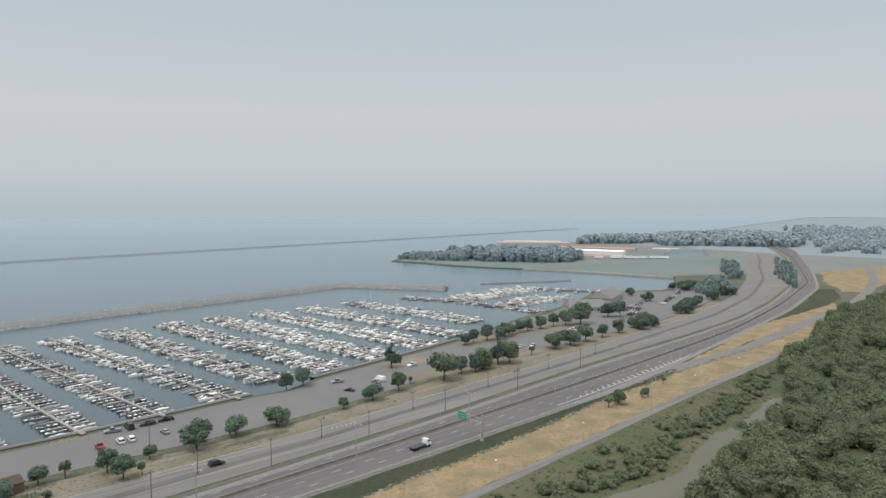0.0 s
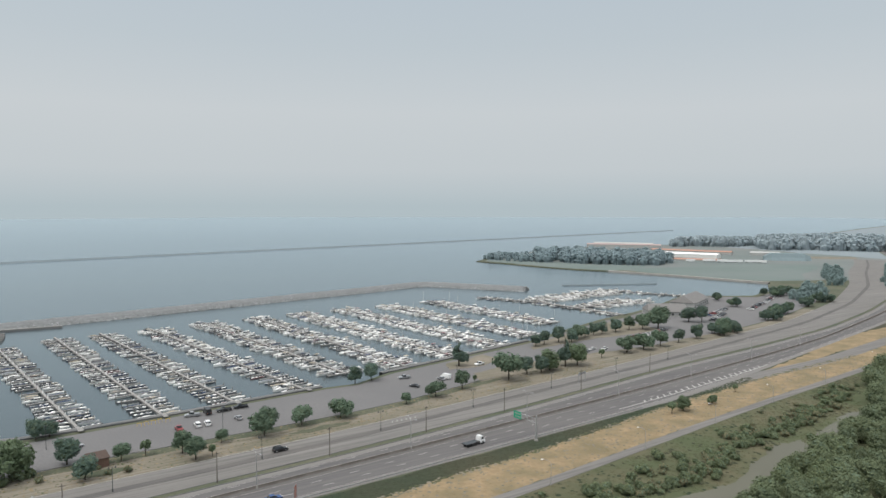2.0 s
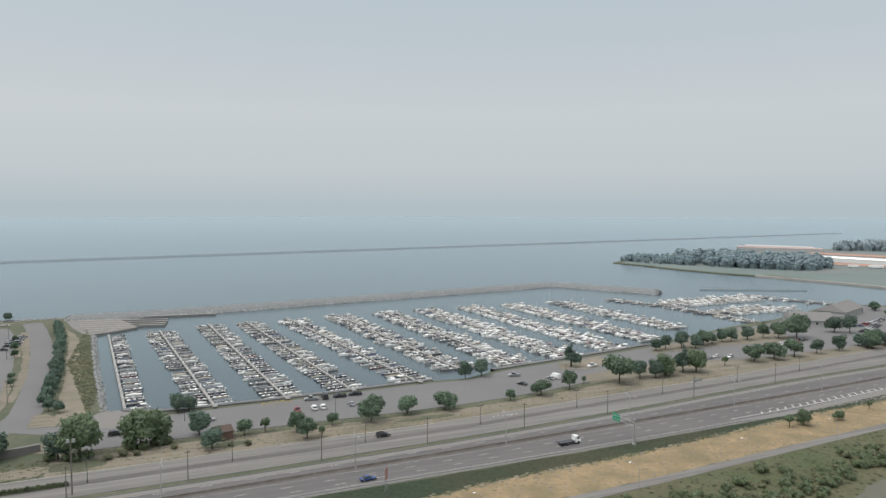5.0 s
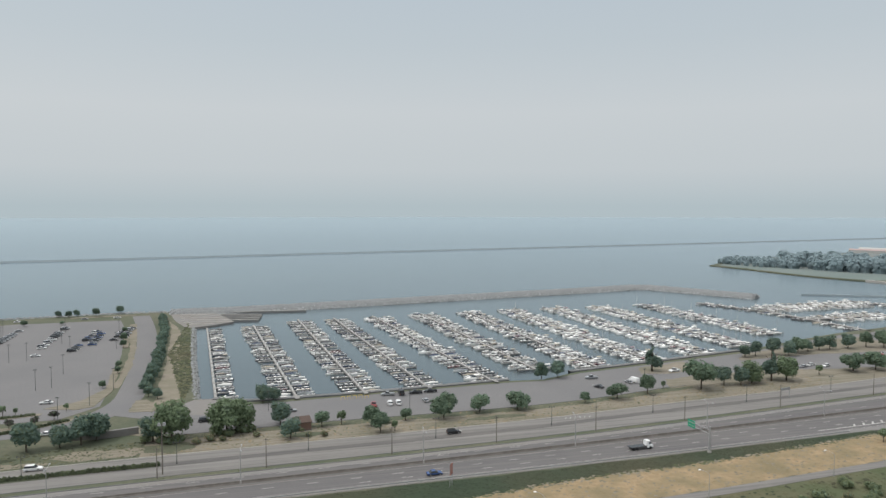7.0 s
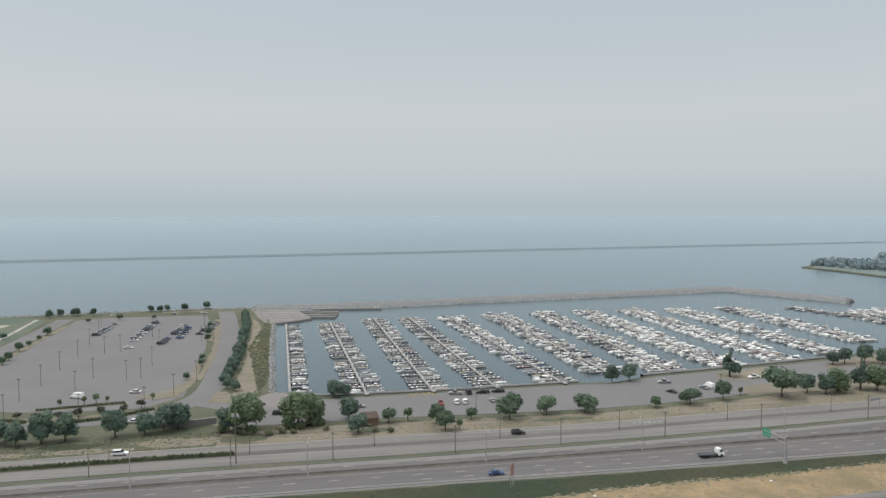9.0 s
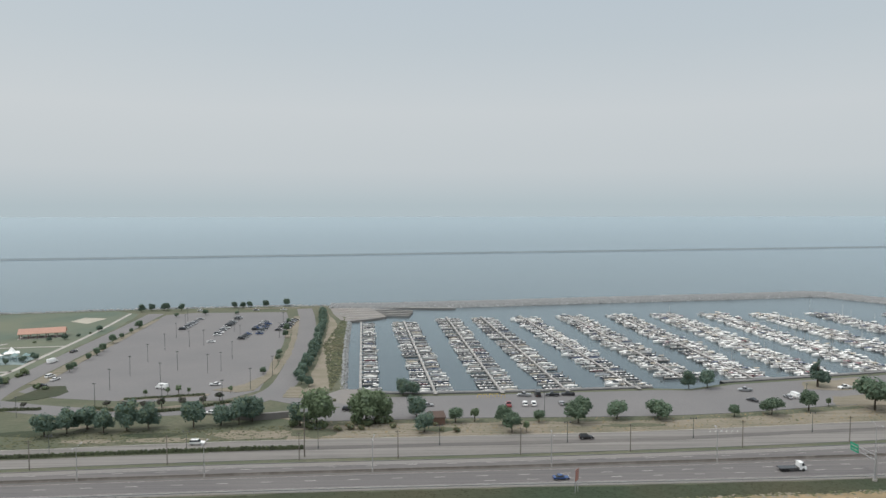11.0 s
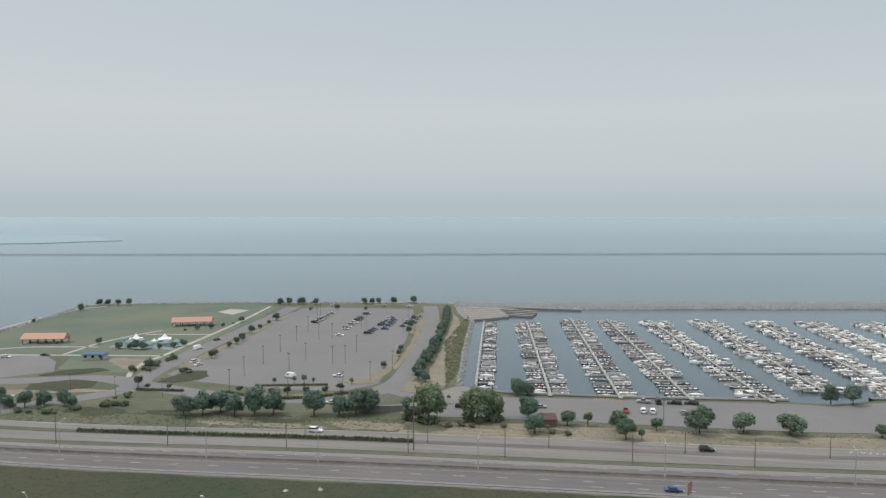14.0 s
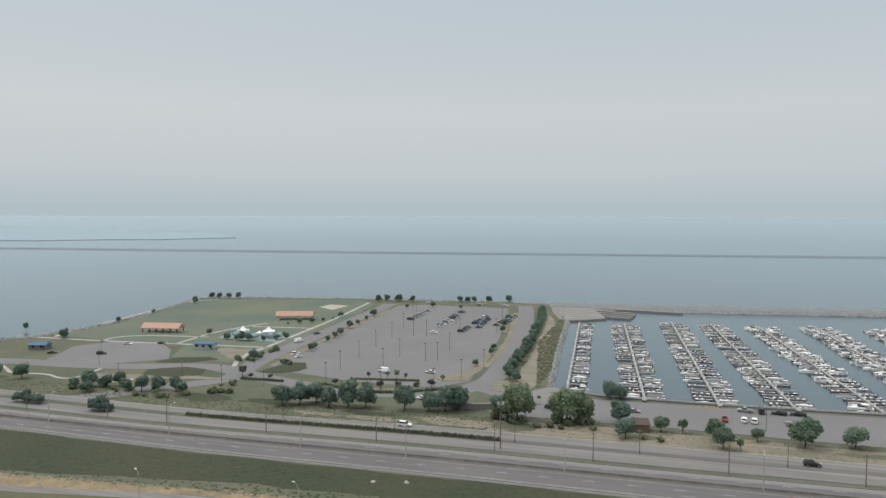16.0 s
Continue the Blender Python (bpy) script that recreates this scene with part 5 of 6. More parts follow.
while placed < 110:
    x, y = rng.uniform(192, 300), rng.uniform(30, 104)
    if inside(x, y, WOODS) and y > 0.30 * (x - 36) - 16:
        src = WOODGEO[rng.randrange(3)]
        wood_heap.join(src.moved(Matrix.Translation((x, y, 0)) @ Matrix.Rotation(rng.uniform(0, 6.28), 4, "Z") @ Matrix.Scale(rng.uniform(0.45, 0.85), 4)))
        placed += 1
LEAFISLE = leafy(mat("leaf_wood_far", (0.162, 0.194, 0.108), (0.122, 0.152, 0.086), 0.12, 0.8))
tagged(new("woodland", wood_heap.mesh("woodland", [LEAFISLE, CORE, BARK])), "dense olive-green wet woodland", "woods", kind="stuff")
BANK = [(150, 108), (183, 112), (200, 108), (222, 109), (238, 115), (256, 118), (270, 118), (285, 119), (312, 124), (345, 132)]
SCRUBGEO = []
for kind in ("shrub", "dryshrub"):
    k_ = TREE_KINDS[kind]
    sg = crown_geo(random.Random(kind), k_["r"], k_["low"], k_["h"], k_["n"], k_["leaf"])
    if kind == "dryshrub":
        sg.m = [2 if i == 0 else i for i in sg.m]
    SCRUBGEO.append(sg)
scrub = Geo()
for a, b in zip(BANK, BANK[1:]):
    for _ in range(int(math.dist(a, b) * 1.5)):
        u = rng.random()
        spot = (a[0] + (b[0] - a[0]) * u + rng.uniform(-3, 1), a[1] + (b[1] - a[1]) * u + rng.triangular(-1, 13, 2))
        sc = rng.triangular(0.25, 1.1, 0.5)
        if sc > 0.72:
            plant("shrub" if rng.random() < 0.6 else "dryshrub", *spot, sc, rng)
        else:
            dry = rng.random() < 0.35
            scrub.join(SCRUBGEO[dry].moved(Matrix.Translation((*spot, 0)) @ Matrix.Rotation(rng.uniform(0, 6.28), 4, "Z") @ Matrix.Scale(sc, 4)))
for _ in range(46):
    u, v = rng.random(), rng.uniform(-1, 1)
    scrub.join(SCRUBGEO[0].moved(Matrix.Translation((219 + 16 * u + 2.2 * v, 93.2 + 7.6 * u - 1.6 * v, 0)) @ Matrix.Rotation(rng.uniform(0, 6.28), 4, "Z") @ Matrix.Scale(rng.uniform(0.3, 0.5), 4)))
tagged(new("scrub", scrub.mesh("scrub", [LEAF["wood"], CORE, LEAF["dry"]])), "low tangled olive scrub on the pond bank", "bushes", kind="stuff")
n = 0
while n < 30:
    x = rng.uniform(120, 460)
    y = rng.uniform(90, 150)
    if y < PATH_L(x) - 5 and not inside(x, y, WOODS) and not inside(x, y, POND_A) and not inside(x, y, POND_B):
        plant("shrub" if rng.random() < 0.5 else "dryshrub", x, y, rng.uniform(0.35, 0.8), rng)
        n += 1
for x, y, s in ((236, 100, 1.2), (240, 99, 1.0), (232, 98, 1.1), (228, 97, 1.0), (268, 108, 1.0), (270, 111, 0.9)):
    plant("shrub", x, y, s, rng)
for x, y in ((176, 120), (181, 119), (200, 122), (213, 127), (160, 118), (219, 124), (172, 112)):
    plant("shrub", x, y, 1.1, rng)


def tufts(lo, hi, x0, x1, n, size, mats, label, seed, skip=()):
    """Clumps of blades strewn between two curves, in one mesh."""
    r2 = random.Random(seed)
    gg = Geo()
    k = 0
    while k < n:
        x = r2.uniform(x0, x1)
        y = r2.uniform(lo(x), hi(x))
        k += 1
        if any(inside(x, y, s_) for s_ in skip):
            continue
        mi = r2.randrange(len(mats))
        h = size * r2.uniform(0.6, 1.6)
        w = r2.uniform(0, 1.57)
        ring = [(x + math.cos(w + q * 1.2566) * h * r2.uniform(0.7, 1.3), y + math.sin(w + q * 1.2566) * h * r2.uniform(0.7, 1.3), 0.03) for q in range(5)]
        gg.add(ring + [(x, y, h * 0.4)], [(q, (q + 1) % 5, 5) for q in range(5)], mi)
    tagged(new("grass_tufts", gg.mesh("grass_tufts", mats)), label, "grass", kind="stuff")


STRAW, STRAW2, OLIVE, GREENB = DRYGRASS, PALEDRY, MARSH, GREEN
tufts(off(PATH_L, 2.5), GOLD_HI, -130, 420, 5200, 0.42, [STRAW, STRAW, STRAW2], "golden dry grass tufts on the bank", 61)
tufts(GOLD_HI, off(NEAR, -1.0), -160, 330, 4200, 0.4, [GREENB], "green grass tufts in the highway ditch", 62)
tufts(off(GOLD_HI, -1.2), off(GOLD_HI, 1.2), -130, 420, 1500, 0.5, [STRAW2, OLIVE], "mixed grass tufts at the edge of the bank", 63)
tufts(lambda x: 84 if x < 330 else 130, off(PATH_L, -2.6), 110, 460, 8500, 0.55, [OLIVE, OLIVE, GREENB, OLIVE], "rough olive grass tufts in the scrub", 64, (POND_A, POND_B))
tufts(off(SERVTOP, 0.6), off(LOTEDGE, -0.6), 22, 300, 2600, 0.3, [STRAW2, OLIVE, STRAW], "parched grass tufts along the verge", 65)
tufts(off(SERVTOP, 0.6), off(SERVTOP, 16), -200, 20, 2600, 0.4, [OLIVE, GREENB, OLIVE], "rough grass tufts beside the service road", 66)
tufts(lambda x: 268 + (25 - x) * 5.6, lambda x: 292 + (27 - x) * 9.5, 9, 26.5, 1500, 0.7, [OLIVE, GREENB, GREENB, OLIVE], "rough grass tufts above the rocks", 67)
tufts(off(FAR, -2.0), off(FAR, 0.2), -200, 500, 1600, 0.3, [OLIVE, GREENB], "grass tufts on the narrow verge", 68)


def far_woods(area, n, h, seed, label, material=FARWOOD):
    """Distant woods: many uneven crowns in one mesh."""
    r2 = random.Random(seed)
    gg = Geo()
    xs, ys = [p[0] for p in area], [p[1] for p in area]
    k = 0
    while k < n:
        x, y = r2.uniform(min(xs), max(xs)), r2.uniform(min(ys), max(ys))
        if not inside(x, y, area):
            continue
        k += 1
        hh = h * r2.uniform(0.6, 1.2)
        rr = hh * r2.uniform(0.35, 0.5)
        for _ in range(56):
            w, z = r2.uniform(0, 6.28), r2.uniform(-0.9, 1)
            c = math.sqrt(1 - z * z)
            p = Vector((x + rr * c * math.cos(w), y + rr * c * math.sin(w), hh * 0.55 + hh * 0.45 * z))
            nv = Vector((c * math.cos(w), c * math.sin(w), z + 0.9)).normalized()
            s = Matrix.Rotation(r2.uniform(0, 6.28), 3, nv) @ nv.orthogonal().normalized() * (hh * r2.uniform(0.09, 0.16))
            u = nv.cross(s) * r2.uniform(0.6, 1.0)
            gg.add([tuple(p - s), tuple(p - u), tuple(p + s), tuple(p + u)], [(0, 1, 2, 3)])
        gg.tube((x, y, 0), (x, y, hh * 0.95), rr * 0.75, rr * 0.45, 6)
    tagged(new("far_woods", gg.mesh("far_woods", material)), label, "woods", kind="stuff")


# Far foliage colours include haze; the extra translucency evens out their shading.
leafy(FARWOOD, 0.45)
# Haze painted as colour: strongest on the farthest trees, weaker at mid distance.
HAZEWOOD = leafy(mat("pale_haze_foliage", (0.42, 0.485, 0.51), (0.405, 0.47, 0.495), 0.03, 1.0), 0.45)
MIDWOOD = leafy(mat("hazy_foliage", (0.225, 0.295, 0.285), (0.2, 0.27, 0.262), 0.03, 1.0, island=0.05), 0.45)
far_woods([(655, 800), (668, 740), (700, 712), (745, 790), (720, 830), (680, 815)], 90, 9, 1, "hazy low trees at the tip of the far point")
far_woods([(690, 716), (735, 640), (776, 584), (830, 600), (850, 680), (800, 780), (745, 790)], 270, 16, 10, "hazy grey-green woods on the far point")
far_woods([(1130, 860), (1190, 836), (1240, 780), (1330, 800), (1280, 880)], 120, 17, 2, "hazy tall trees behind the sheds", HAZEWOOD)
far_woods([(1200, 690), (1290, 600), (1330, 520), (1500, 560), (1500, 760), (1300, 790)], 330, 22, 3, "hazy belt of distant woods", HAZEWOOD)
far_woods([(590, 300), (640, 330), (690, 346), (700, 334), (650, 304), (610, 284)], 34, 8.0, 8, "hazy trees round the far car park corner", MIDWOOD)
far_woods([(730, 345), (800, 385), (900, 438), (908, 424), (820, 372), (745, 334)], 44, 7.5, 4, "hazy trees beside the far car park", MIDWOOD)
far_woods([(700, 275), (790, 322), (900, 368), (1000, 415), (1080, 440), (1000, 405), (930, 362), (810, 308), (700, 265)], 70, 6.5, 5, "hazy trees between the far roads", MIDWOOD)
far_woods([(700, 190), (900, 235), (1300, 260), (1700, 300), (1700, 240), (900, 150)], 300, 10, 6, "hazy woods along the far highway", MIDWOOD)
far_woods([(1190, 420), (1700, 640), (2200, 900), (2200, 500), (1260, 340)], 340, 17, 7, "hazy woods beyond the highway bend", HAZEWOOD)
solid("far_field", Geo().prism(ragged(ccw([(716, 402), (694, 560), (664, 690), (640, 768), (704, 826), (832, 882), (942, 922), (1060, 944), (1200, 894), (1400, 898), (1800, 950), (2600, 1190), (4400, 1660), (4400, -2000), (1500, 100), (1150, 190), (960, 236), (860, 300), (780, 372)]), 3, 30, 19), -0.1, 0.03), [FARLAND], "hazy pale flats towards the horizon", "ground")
# Base colour drawn towards the horizon sky to paint in the haze.
HAZELAND = mat("pale_haze_land", (0.21, 0.243, 0.255), (0.2, 0.233, 0.247), 0.01, 1.0)
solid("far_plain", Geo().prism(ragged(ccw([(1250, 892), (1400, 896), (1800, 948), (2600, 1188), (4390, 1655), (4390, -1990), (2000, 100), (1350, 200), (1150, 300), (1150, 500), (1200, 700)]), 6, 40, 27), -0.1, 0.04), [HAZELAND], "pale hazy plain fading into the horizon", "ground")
# far sheds and stockpiles
PINKROOF = mat("weathered_pink_roof", (0.37, 0.285, 0.265), (0.33, 0.255, 0.24), 0.5, 0.7)
for x0, y0, x1, y1, w, h, m_ in ((925, 700, 952, 617, 16, 5.5, GEL), (1000, 778, 1040, 654, 10, 4, ORANGE), (1015, 945, 1095, 836, 14, 5, PINKROOF), (865, 655, 906, 581, 7, 1.6, ORANGE), (1090, 1000, 1150, 900, 10, 3, PALEWALL), (1060, 636, 1082, 600, 12, 4, PALEWALL)):
    r = thing("storage_shed", "long low pale storage shed on the far flats", "shed")
    d = Vector((x1 - x0, y1 - y0)).normalized()
    s = Vector((-d.y, d.x)) * w / 2
    part("wall", Geo().prism(ccw([(x0 - s.x, y0 - s.y), (x1 - s.x, y1 - s.y), (x1 + s.x, y1 + s.y), (x0 + s.x, y0 + s.y)]), 0, h), [GEL if m_ is GEL else PALEWALL], r)
    s *= 1.06
    a = Geo()
    a.add([(x0 - s.x, y0 - s.y, h), (x1 - s.x, y1 - s.y, h), (x1, y1, h + 2.2), (x0, y0, h + 2.2), (x0 + s.x, y0 + s.y, h), (x1 + s.x, y1 + s.y, h)], [(0, 1, 2, 3), (3, 2, 5, 4), (0, 3, 4), (1, 5, 2)])
    part("roof", a, [m_], r)
trng = random.Random(14)
for k in range(9):
    u = k / 8
    t = thing("box_trailer", "white box trailer parked on the far flats", "trailer", "trailers on the far flats")
    part("box", Geo().box(-6, -1.3, 1.0, 6, 1.3, 3.9, 0, 0.03), [CAR["white"]], t)
    for sx in (-4.2, -3.1, 4.4):
        part("wheel", Geo().tube((sx, -1.2, 0.5), (sx, 1.2, 0.5), 0.5, 0.5, 8), [RUBBER], t)
    t.matrix_basis = pose(872 + 62 * u + trng.uniform(-6, 6), 600 - 62 * u + trng.uniform(-8, 8), 0.04, 0, 0, -55 + trng.uniform(-20, 20))
# The mound takes the haze-tinted colour of the far woods.
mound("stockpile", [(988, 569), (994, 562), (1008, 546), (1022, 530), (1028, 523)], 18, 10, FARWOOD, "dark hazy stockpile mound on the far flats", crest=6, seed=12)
solid("far_clearing", Geo().prism(ragged(ccw([(1060, 560), (1110, 566), (1150, 520), (1120, 500), (1080, 520)]), 3, 10, 43), -0.1, 0.052), [DIRT], "bare pale ground on the far flats", "ground")
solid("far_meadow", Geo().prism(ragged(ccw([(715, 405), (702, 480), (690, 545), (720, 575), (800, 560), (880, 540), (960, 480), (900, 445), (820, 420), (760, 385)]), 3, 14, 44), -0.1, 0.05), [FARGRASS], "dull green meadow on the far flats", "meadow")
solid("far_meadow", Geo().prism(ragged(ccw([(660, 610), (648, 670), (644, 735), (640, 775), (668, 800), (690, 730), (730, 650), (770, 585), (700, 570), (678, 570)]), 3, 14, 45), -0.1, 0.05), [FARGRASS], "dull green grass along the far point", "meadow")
# Shore colour carries the blue-grey of the haze over the water.
HAZESHORE = mat("haze_tinted_shore", (0.236, 0.301, 0.328), (0.226, 0.291, 0.32), 0.01, 1.0)
FARSHORE = ccw([(-3200, 1250), (-1900, 1060), (-1300, 1120), (-1000, 1260), (-900, 1400), (-1100, 1600), (-2000, 1900), (-3200, 2000)])
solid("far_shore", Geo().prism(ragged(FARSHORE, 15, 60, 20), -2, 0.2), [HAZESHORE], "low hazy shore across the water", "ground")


# ---- vehicles ----
CARS = {}
CAR_SHAPES = {
    "sedan": dict(L=4.7, W=1.8, hood=0.78, deck=0.85, roof=1.42, xs=(-0.34, -0.2, 0.06, 0.22)),
    "suv": dict(L=4.8, W=1.9, hood=0.98, deck=1.05, roof=1.75, xs=(-0.47, -0.42, 0.08, 0.24)),
    "minivan": dict(L=5.0, W=1.95, hood=0.98, deck=1.05, roof=1.78, xs=(-0.48, -0.44, 0.18, 0.36)),
    "pickup": dict(L=5.5, W=1.95, hood=1.05, deck=1.05, roof=1.85, xs=(-0.12, -0.08, 0.12, 0.22)),
    "van": dict(L=5.6, W=2.05, hood=1.15, deck=1.2, roof=2.3, xs=(-0.49, -0.48, 0.22, 0.36)),
}


def car(kind, colour, x, y, deg, label="", z=0.05):
    m = pose(x, y, z, 0, 0, deg)
    key = (kind, colour)
    if key in CARS:
        c = copy_thing(CARS[key], m)
        if label:
            c["label"] = label
        return c
    k = CAR_SHAPES[kind]
    L, W, hw = k["L"], k["W"], k["W"] / 2
    root = thing("pickup_truck" if kind == "pickup" else kind if kind in ("van", "minivan") else "car", label or f"{colour if colour != 'navy' else 'dark blue'} {kind} standing on the asphalt", "van" if kind == "van" else "car", "vehicles")
    a = Geo()
    prof = [(-0.5, 0.35), (-0.5, k["deck"] * 0.9), (-0.47, k["deck"]), (0.2, k["hood"] + 0.04), (0.42, k["hood"] * 0.92), (0.495, k["hood"] * 0.7), (0.5, 0.35)]
    n = len(prof)
    vs = [(p * L, -hw * (0.94 if i in (0, n - 1) else 1.0), q) for i, (p, q) in enumerate(prof)] + [(p * L, hw * (0.94 if i in (0, n - 1) else 1.0), q) for i, (p, q) in enumerate(prof)]
    a.add(vs, [(i, i + 1, n + i + 1, n + i)[::-1] for i in range(n - 1)] + [tuple(range(n))[::-1], tuple(range(n, 2 * n)), (0, n - 1, 2 * n - 1, n)][0:2])
    if kind == "pickup":
        a.box(-0.49 * L, -hw, 1.0, -0.13 * L, -hw + 0.1, 1.22)
        a.box(-0.49 * L, hw - 0.1, 1.0, -0.13 * L, hw, 1.22)
    part("body", a, [CAR[colour]], root)
    x0, x1, x2, x3 = (v * L for v in k["xs"])
    a = Geo()
    wedge(a, x0, x1 + 0.02, x2 - 0.02, x3, hw * 0.95, hw * 0.78, k["deck"] - 0.02, k["roof"] - 0.06)
    part("cabin_glass", a, [TINT if kind != "van" else CAR[colour]], root)
    a = Geo()
    a.box(x1, -hw * 0.78, k["roof"] - 0.07, x2, hw * 0.78, k["roof"], 0, 0.05)
    part("roof", a, [CAR[colour]], root)
    for sx in (-0.31, 0.31):
        for sy in (-1, 1):
            a = Geo()
            a.tube((sx * L, sy * (hw - 0.2), 0.33), (sx * L, sy * (hw + 0.01), 0.33), 0.33, 0.33, 10)
            w = part("wheel", a, [RUBBER], root)
            b = Geo()
            b.tube((sx * L, sy * (hw + 0.005), 0.33), (sx * L, sy * (hw + 0.025), 0.33), 0.19, 0.17, 8)
            part("rim", b, [ALU], w)
    for sy in (-0.7, 0.7):
        a = Geo()
        a.box(0.485 * L, sy * hw - 0.16, 0.6, 0.503 * L, sy * hw + 0.16, 0.76)
        part("headlight", a, [GEL], root)
        a = Geo()
        a.box(-0.505 * L, sy * hw - 0.14, 0.7, -0.497 * L, sy * hw + 0.14, 0.9)
        part("tail_light", a, [REDBROWN], root)
    root.matrix_basis = m
    CARS[key] = root
    return root


car("pickup", "red", 98.5, 236.5, 88, "red pickup truck in the marina car park")
for kind, col, x, y, dg in (("suv", "white", 105, 237.5, 86), ("suv", "white", 108.4, 237.5, 84), ("sedan", "silver", 119.5, 238, 92), ("pickup", "silver", 106.5, 250.5, 170), ("van", "black", 112, 251, 90), ("pickup", "black", 118, 250.5, 175), ("pickup", "black", 124.5, 251.2, 172), ("pickup", "silver", 200, 256, 168), ("sedan", "black", 196, 241, 120), ("sedan", "silver", 212.5, 245, 95), ("van", "white", 215.5, 246, 100),
                        ("pickup", "white", 244, 259, 190), ("suv", "black", 37, 232, 5), ("sedan", "silver", 67, 237, 10), ("sedan", "silver", 310, 252, 20), ("sedan", "white", 316, 254, 15), ("sedan", "white", 322, 251, 200)):
    car(kind, col, x, y, dg)
crng = random.Random(9)
COLS = ["white", "silver", "black", "grey", "white", "black", "navy", "silver", "grey", "red"]
for i in range(12):
    car(crng.choice(["sedan", "suv", "pickup"]), crng.choice(COLS), 352 + i * 4.2 + crng.uniform(-0.5, 0.5), 262 + i * 0.9 + crng.uniform(-0.4, 0.4), 80 + crng.uniform(-4, 4))
for x0, y0, n, dx, dy in ((452, 276, 9, 4.6, 2.0), (470, 292, 10, 4.4, 1.4), (520, 292, 9, 4.6, 1.8), (560, 305, 10, 4.4, 2.0), (600, 300, 7, 4.6, 2.4)):
    for i in range(n):
        if crng.random() < 0.8:
            car(crng.choice(["sedan", "suv", "pickup"]), crng.choice(COLS), x0 + i * dx, y0 + i * dy, 95 + crng.uniform(-5, 5))
# lake car park rows
for x0, y0, x1, y1, n, cols in ((-86, 408, -88, 452, 10, ["silver", "white", "white", "silver", "black"]), (-59, 388, -63, 452, 17, ["white", "silver", "white", "black", "grey"]), (-41, 376, -41, 436, 13, ["white", "black", "navy", "black", "grey"]), (-35, 392, -38, 432, 8, ["black", "grey", "navy", "silver"]), (-26, 404, -26, 440, 8, ["grey", "silver", "black"]), (-22, 410, -23, 448, 9, ["white", "silver", "black"])):
    for i in range(n):
        u = i / (n - 1)
        if crng.random() < 0.82:
            car(crng.choice(["sedan", "suv"]), crng.choice(cols), x0 + (x1 - x0) * u + crng.uniform(-0.4, 0.4), y0 + (y1 - y0) * u, 8 + crng.uniform(-3, 3))
for kind, col, x, y, dg in (("sedan", "white", -56, 367, 5), ("van", "white", -46, 266, 160), ("sedan", "white", -25, 271, 175), ("sedan", "white", -14, 229, 178), ("suv", "white", -104, 287, 70), ("sedan", "white", -99, 281.5, 75), ("sedan", "black", -99, 270.5, 20), ("van", "white", -119, 317, 75), ("sedan", "black", -121, 342, 75), ("sedan", "white", -40, 490, 5), ("sedan", "silver", -60, 488, 5), ("sedan", "white", -100, 486, 5),
                        ("suv", "black", -199, 256, 30), ("sedan", "white", -205, 281, 10), ("sedan", "black", -188, 288, 5), ("sedan", "black", -225, 250, 40)):
    car(kind, col, x, y, dg)
car("suv", "white", -8, 195.2, 2, "white patrol car on the service road", 0.06)
car("sedan", "navy", 105, 163.5, 3, "blue sedan on the highway", 0.07)
car("suv", "black", 120, 197.8, 3, "dark off-road car on the service road", 0.06)
# flatbed truck
truck = thing("flatbed_truck", "white-cab flatbed truck on the highway", "truck")
a = Geo()
a.box(-4.2, -1.2, 0.9, 1.6, 1.2, 1.12)
part("flatbed", a, [CAR["black"]], truck)
a = Geo()
wedge(a, 1.75, 1.8, 3.0, 3.4, 1.15, 1.05, 1.3, 2.6)
a.box(1.75, -1.15, 0.55, 3.9, 1.15, 1.35, 0, 0.05)
part("cab", a, [CAR["white"]], truck)
a = Geo()
wedge(a, 2.4, 2.45, 3.05, 3.45, 1.16, 1.07, 1.6, 2.35)
part("windshield", a, [TINT], truck)
for sx in (-3.0, -1.9, 2.9):
    for sy in (-1, 1):
        a = Geo()
        a.tube((sx, sy * 0.85, 0.48), (sx, sy * 1.18, 0.48), 0.48, 0.48, 10)
        part("wheel", a, [RUBBER], truck)
truck.matrix_basis = pose(174, MED(174) - 9.0, 0.065, 0, 0, 4)


# ---- lamps, poles, signs ----
def pole_set(name, label, category, positions, parts, group, spin=None):
    first = None
    for i, (x, y) in enumerate(positions):
        m = pose(x, y, 0, 0, 0, spin(x, y) if spin else 0)
        if first is None:
            first = thing(name, label, category, group)
            for n_, g_, m_ in parts:
                part(n_, g_, m_, first)
            first.matrix_basis = m
        else:
            copy_thing(first, m)


def median_lamp():
    a = Geo()
    a.tube((0, 0, 0.5), (0, 0, 9.6), 0.13, 0.07, 6)
    b = Geo()
    b.tube((0, 0, 9.4), (0.3, -2.0, 10.2), 0.06, 0.05, 5)
    b.tube((0, 0, 9.4), (0.3, 2.0, 10.2), 0.06, 0.05, 5)
    heads = [("lamp_head", Geo().box(0.1, s * 2.4 - 0.5, 10.1, 0.5, s * 2.4 + 0.4, 10.28, 0, 0.06), [GALV]) for s in (-1, 1)]
    base = Geo()
    base.box(-0.3, -0.3, 0.0, 0.3, 0.3, 0.9, 0, 0.06)
    return [("pole", a, [GALV]), ("arm", b, [GALV]), ("base", base, [CONCRETE])] + heads


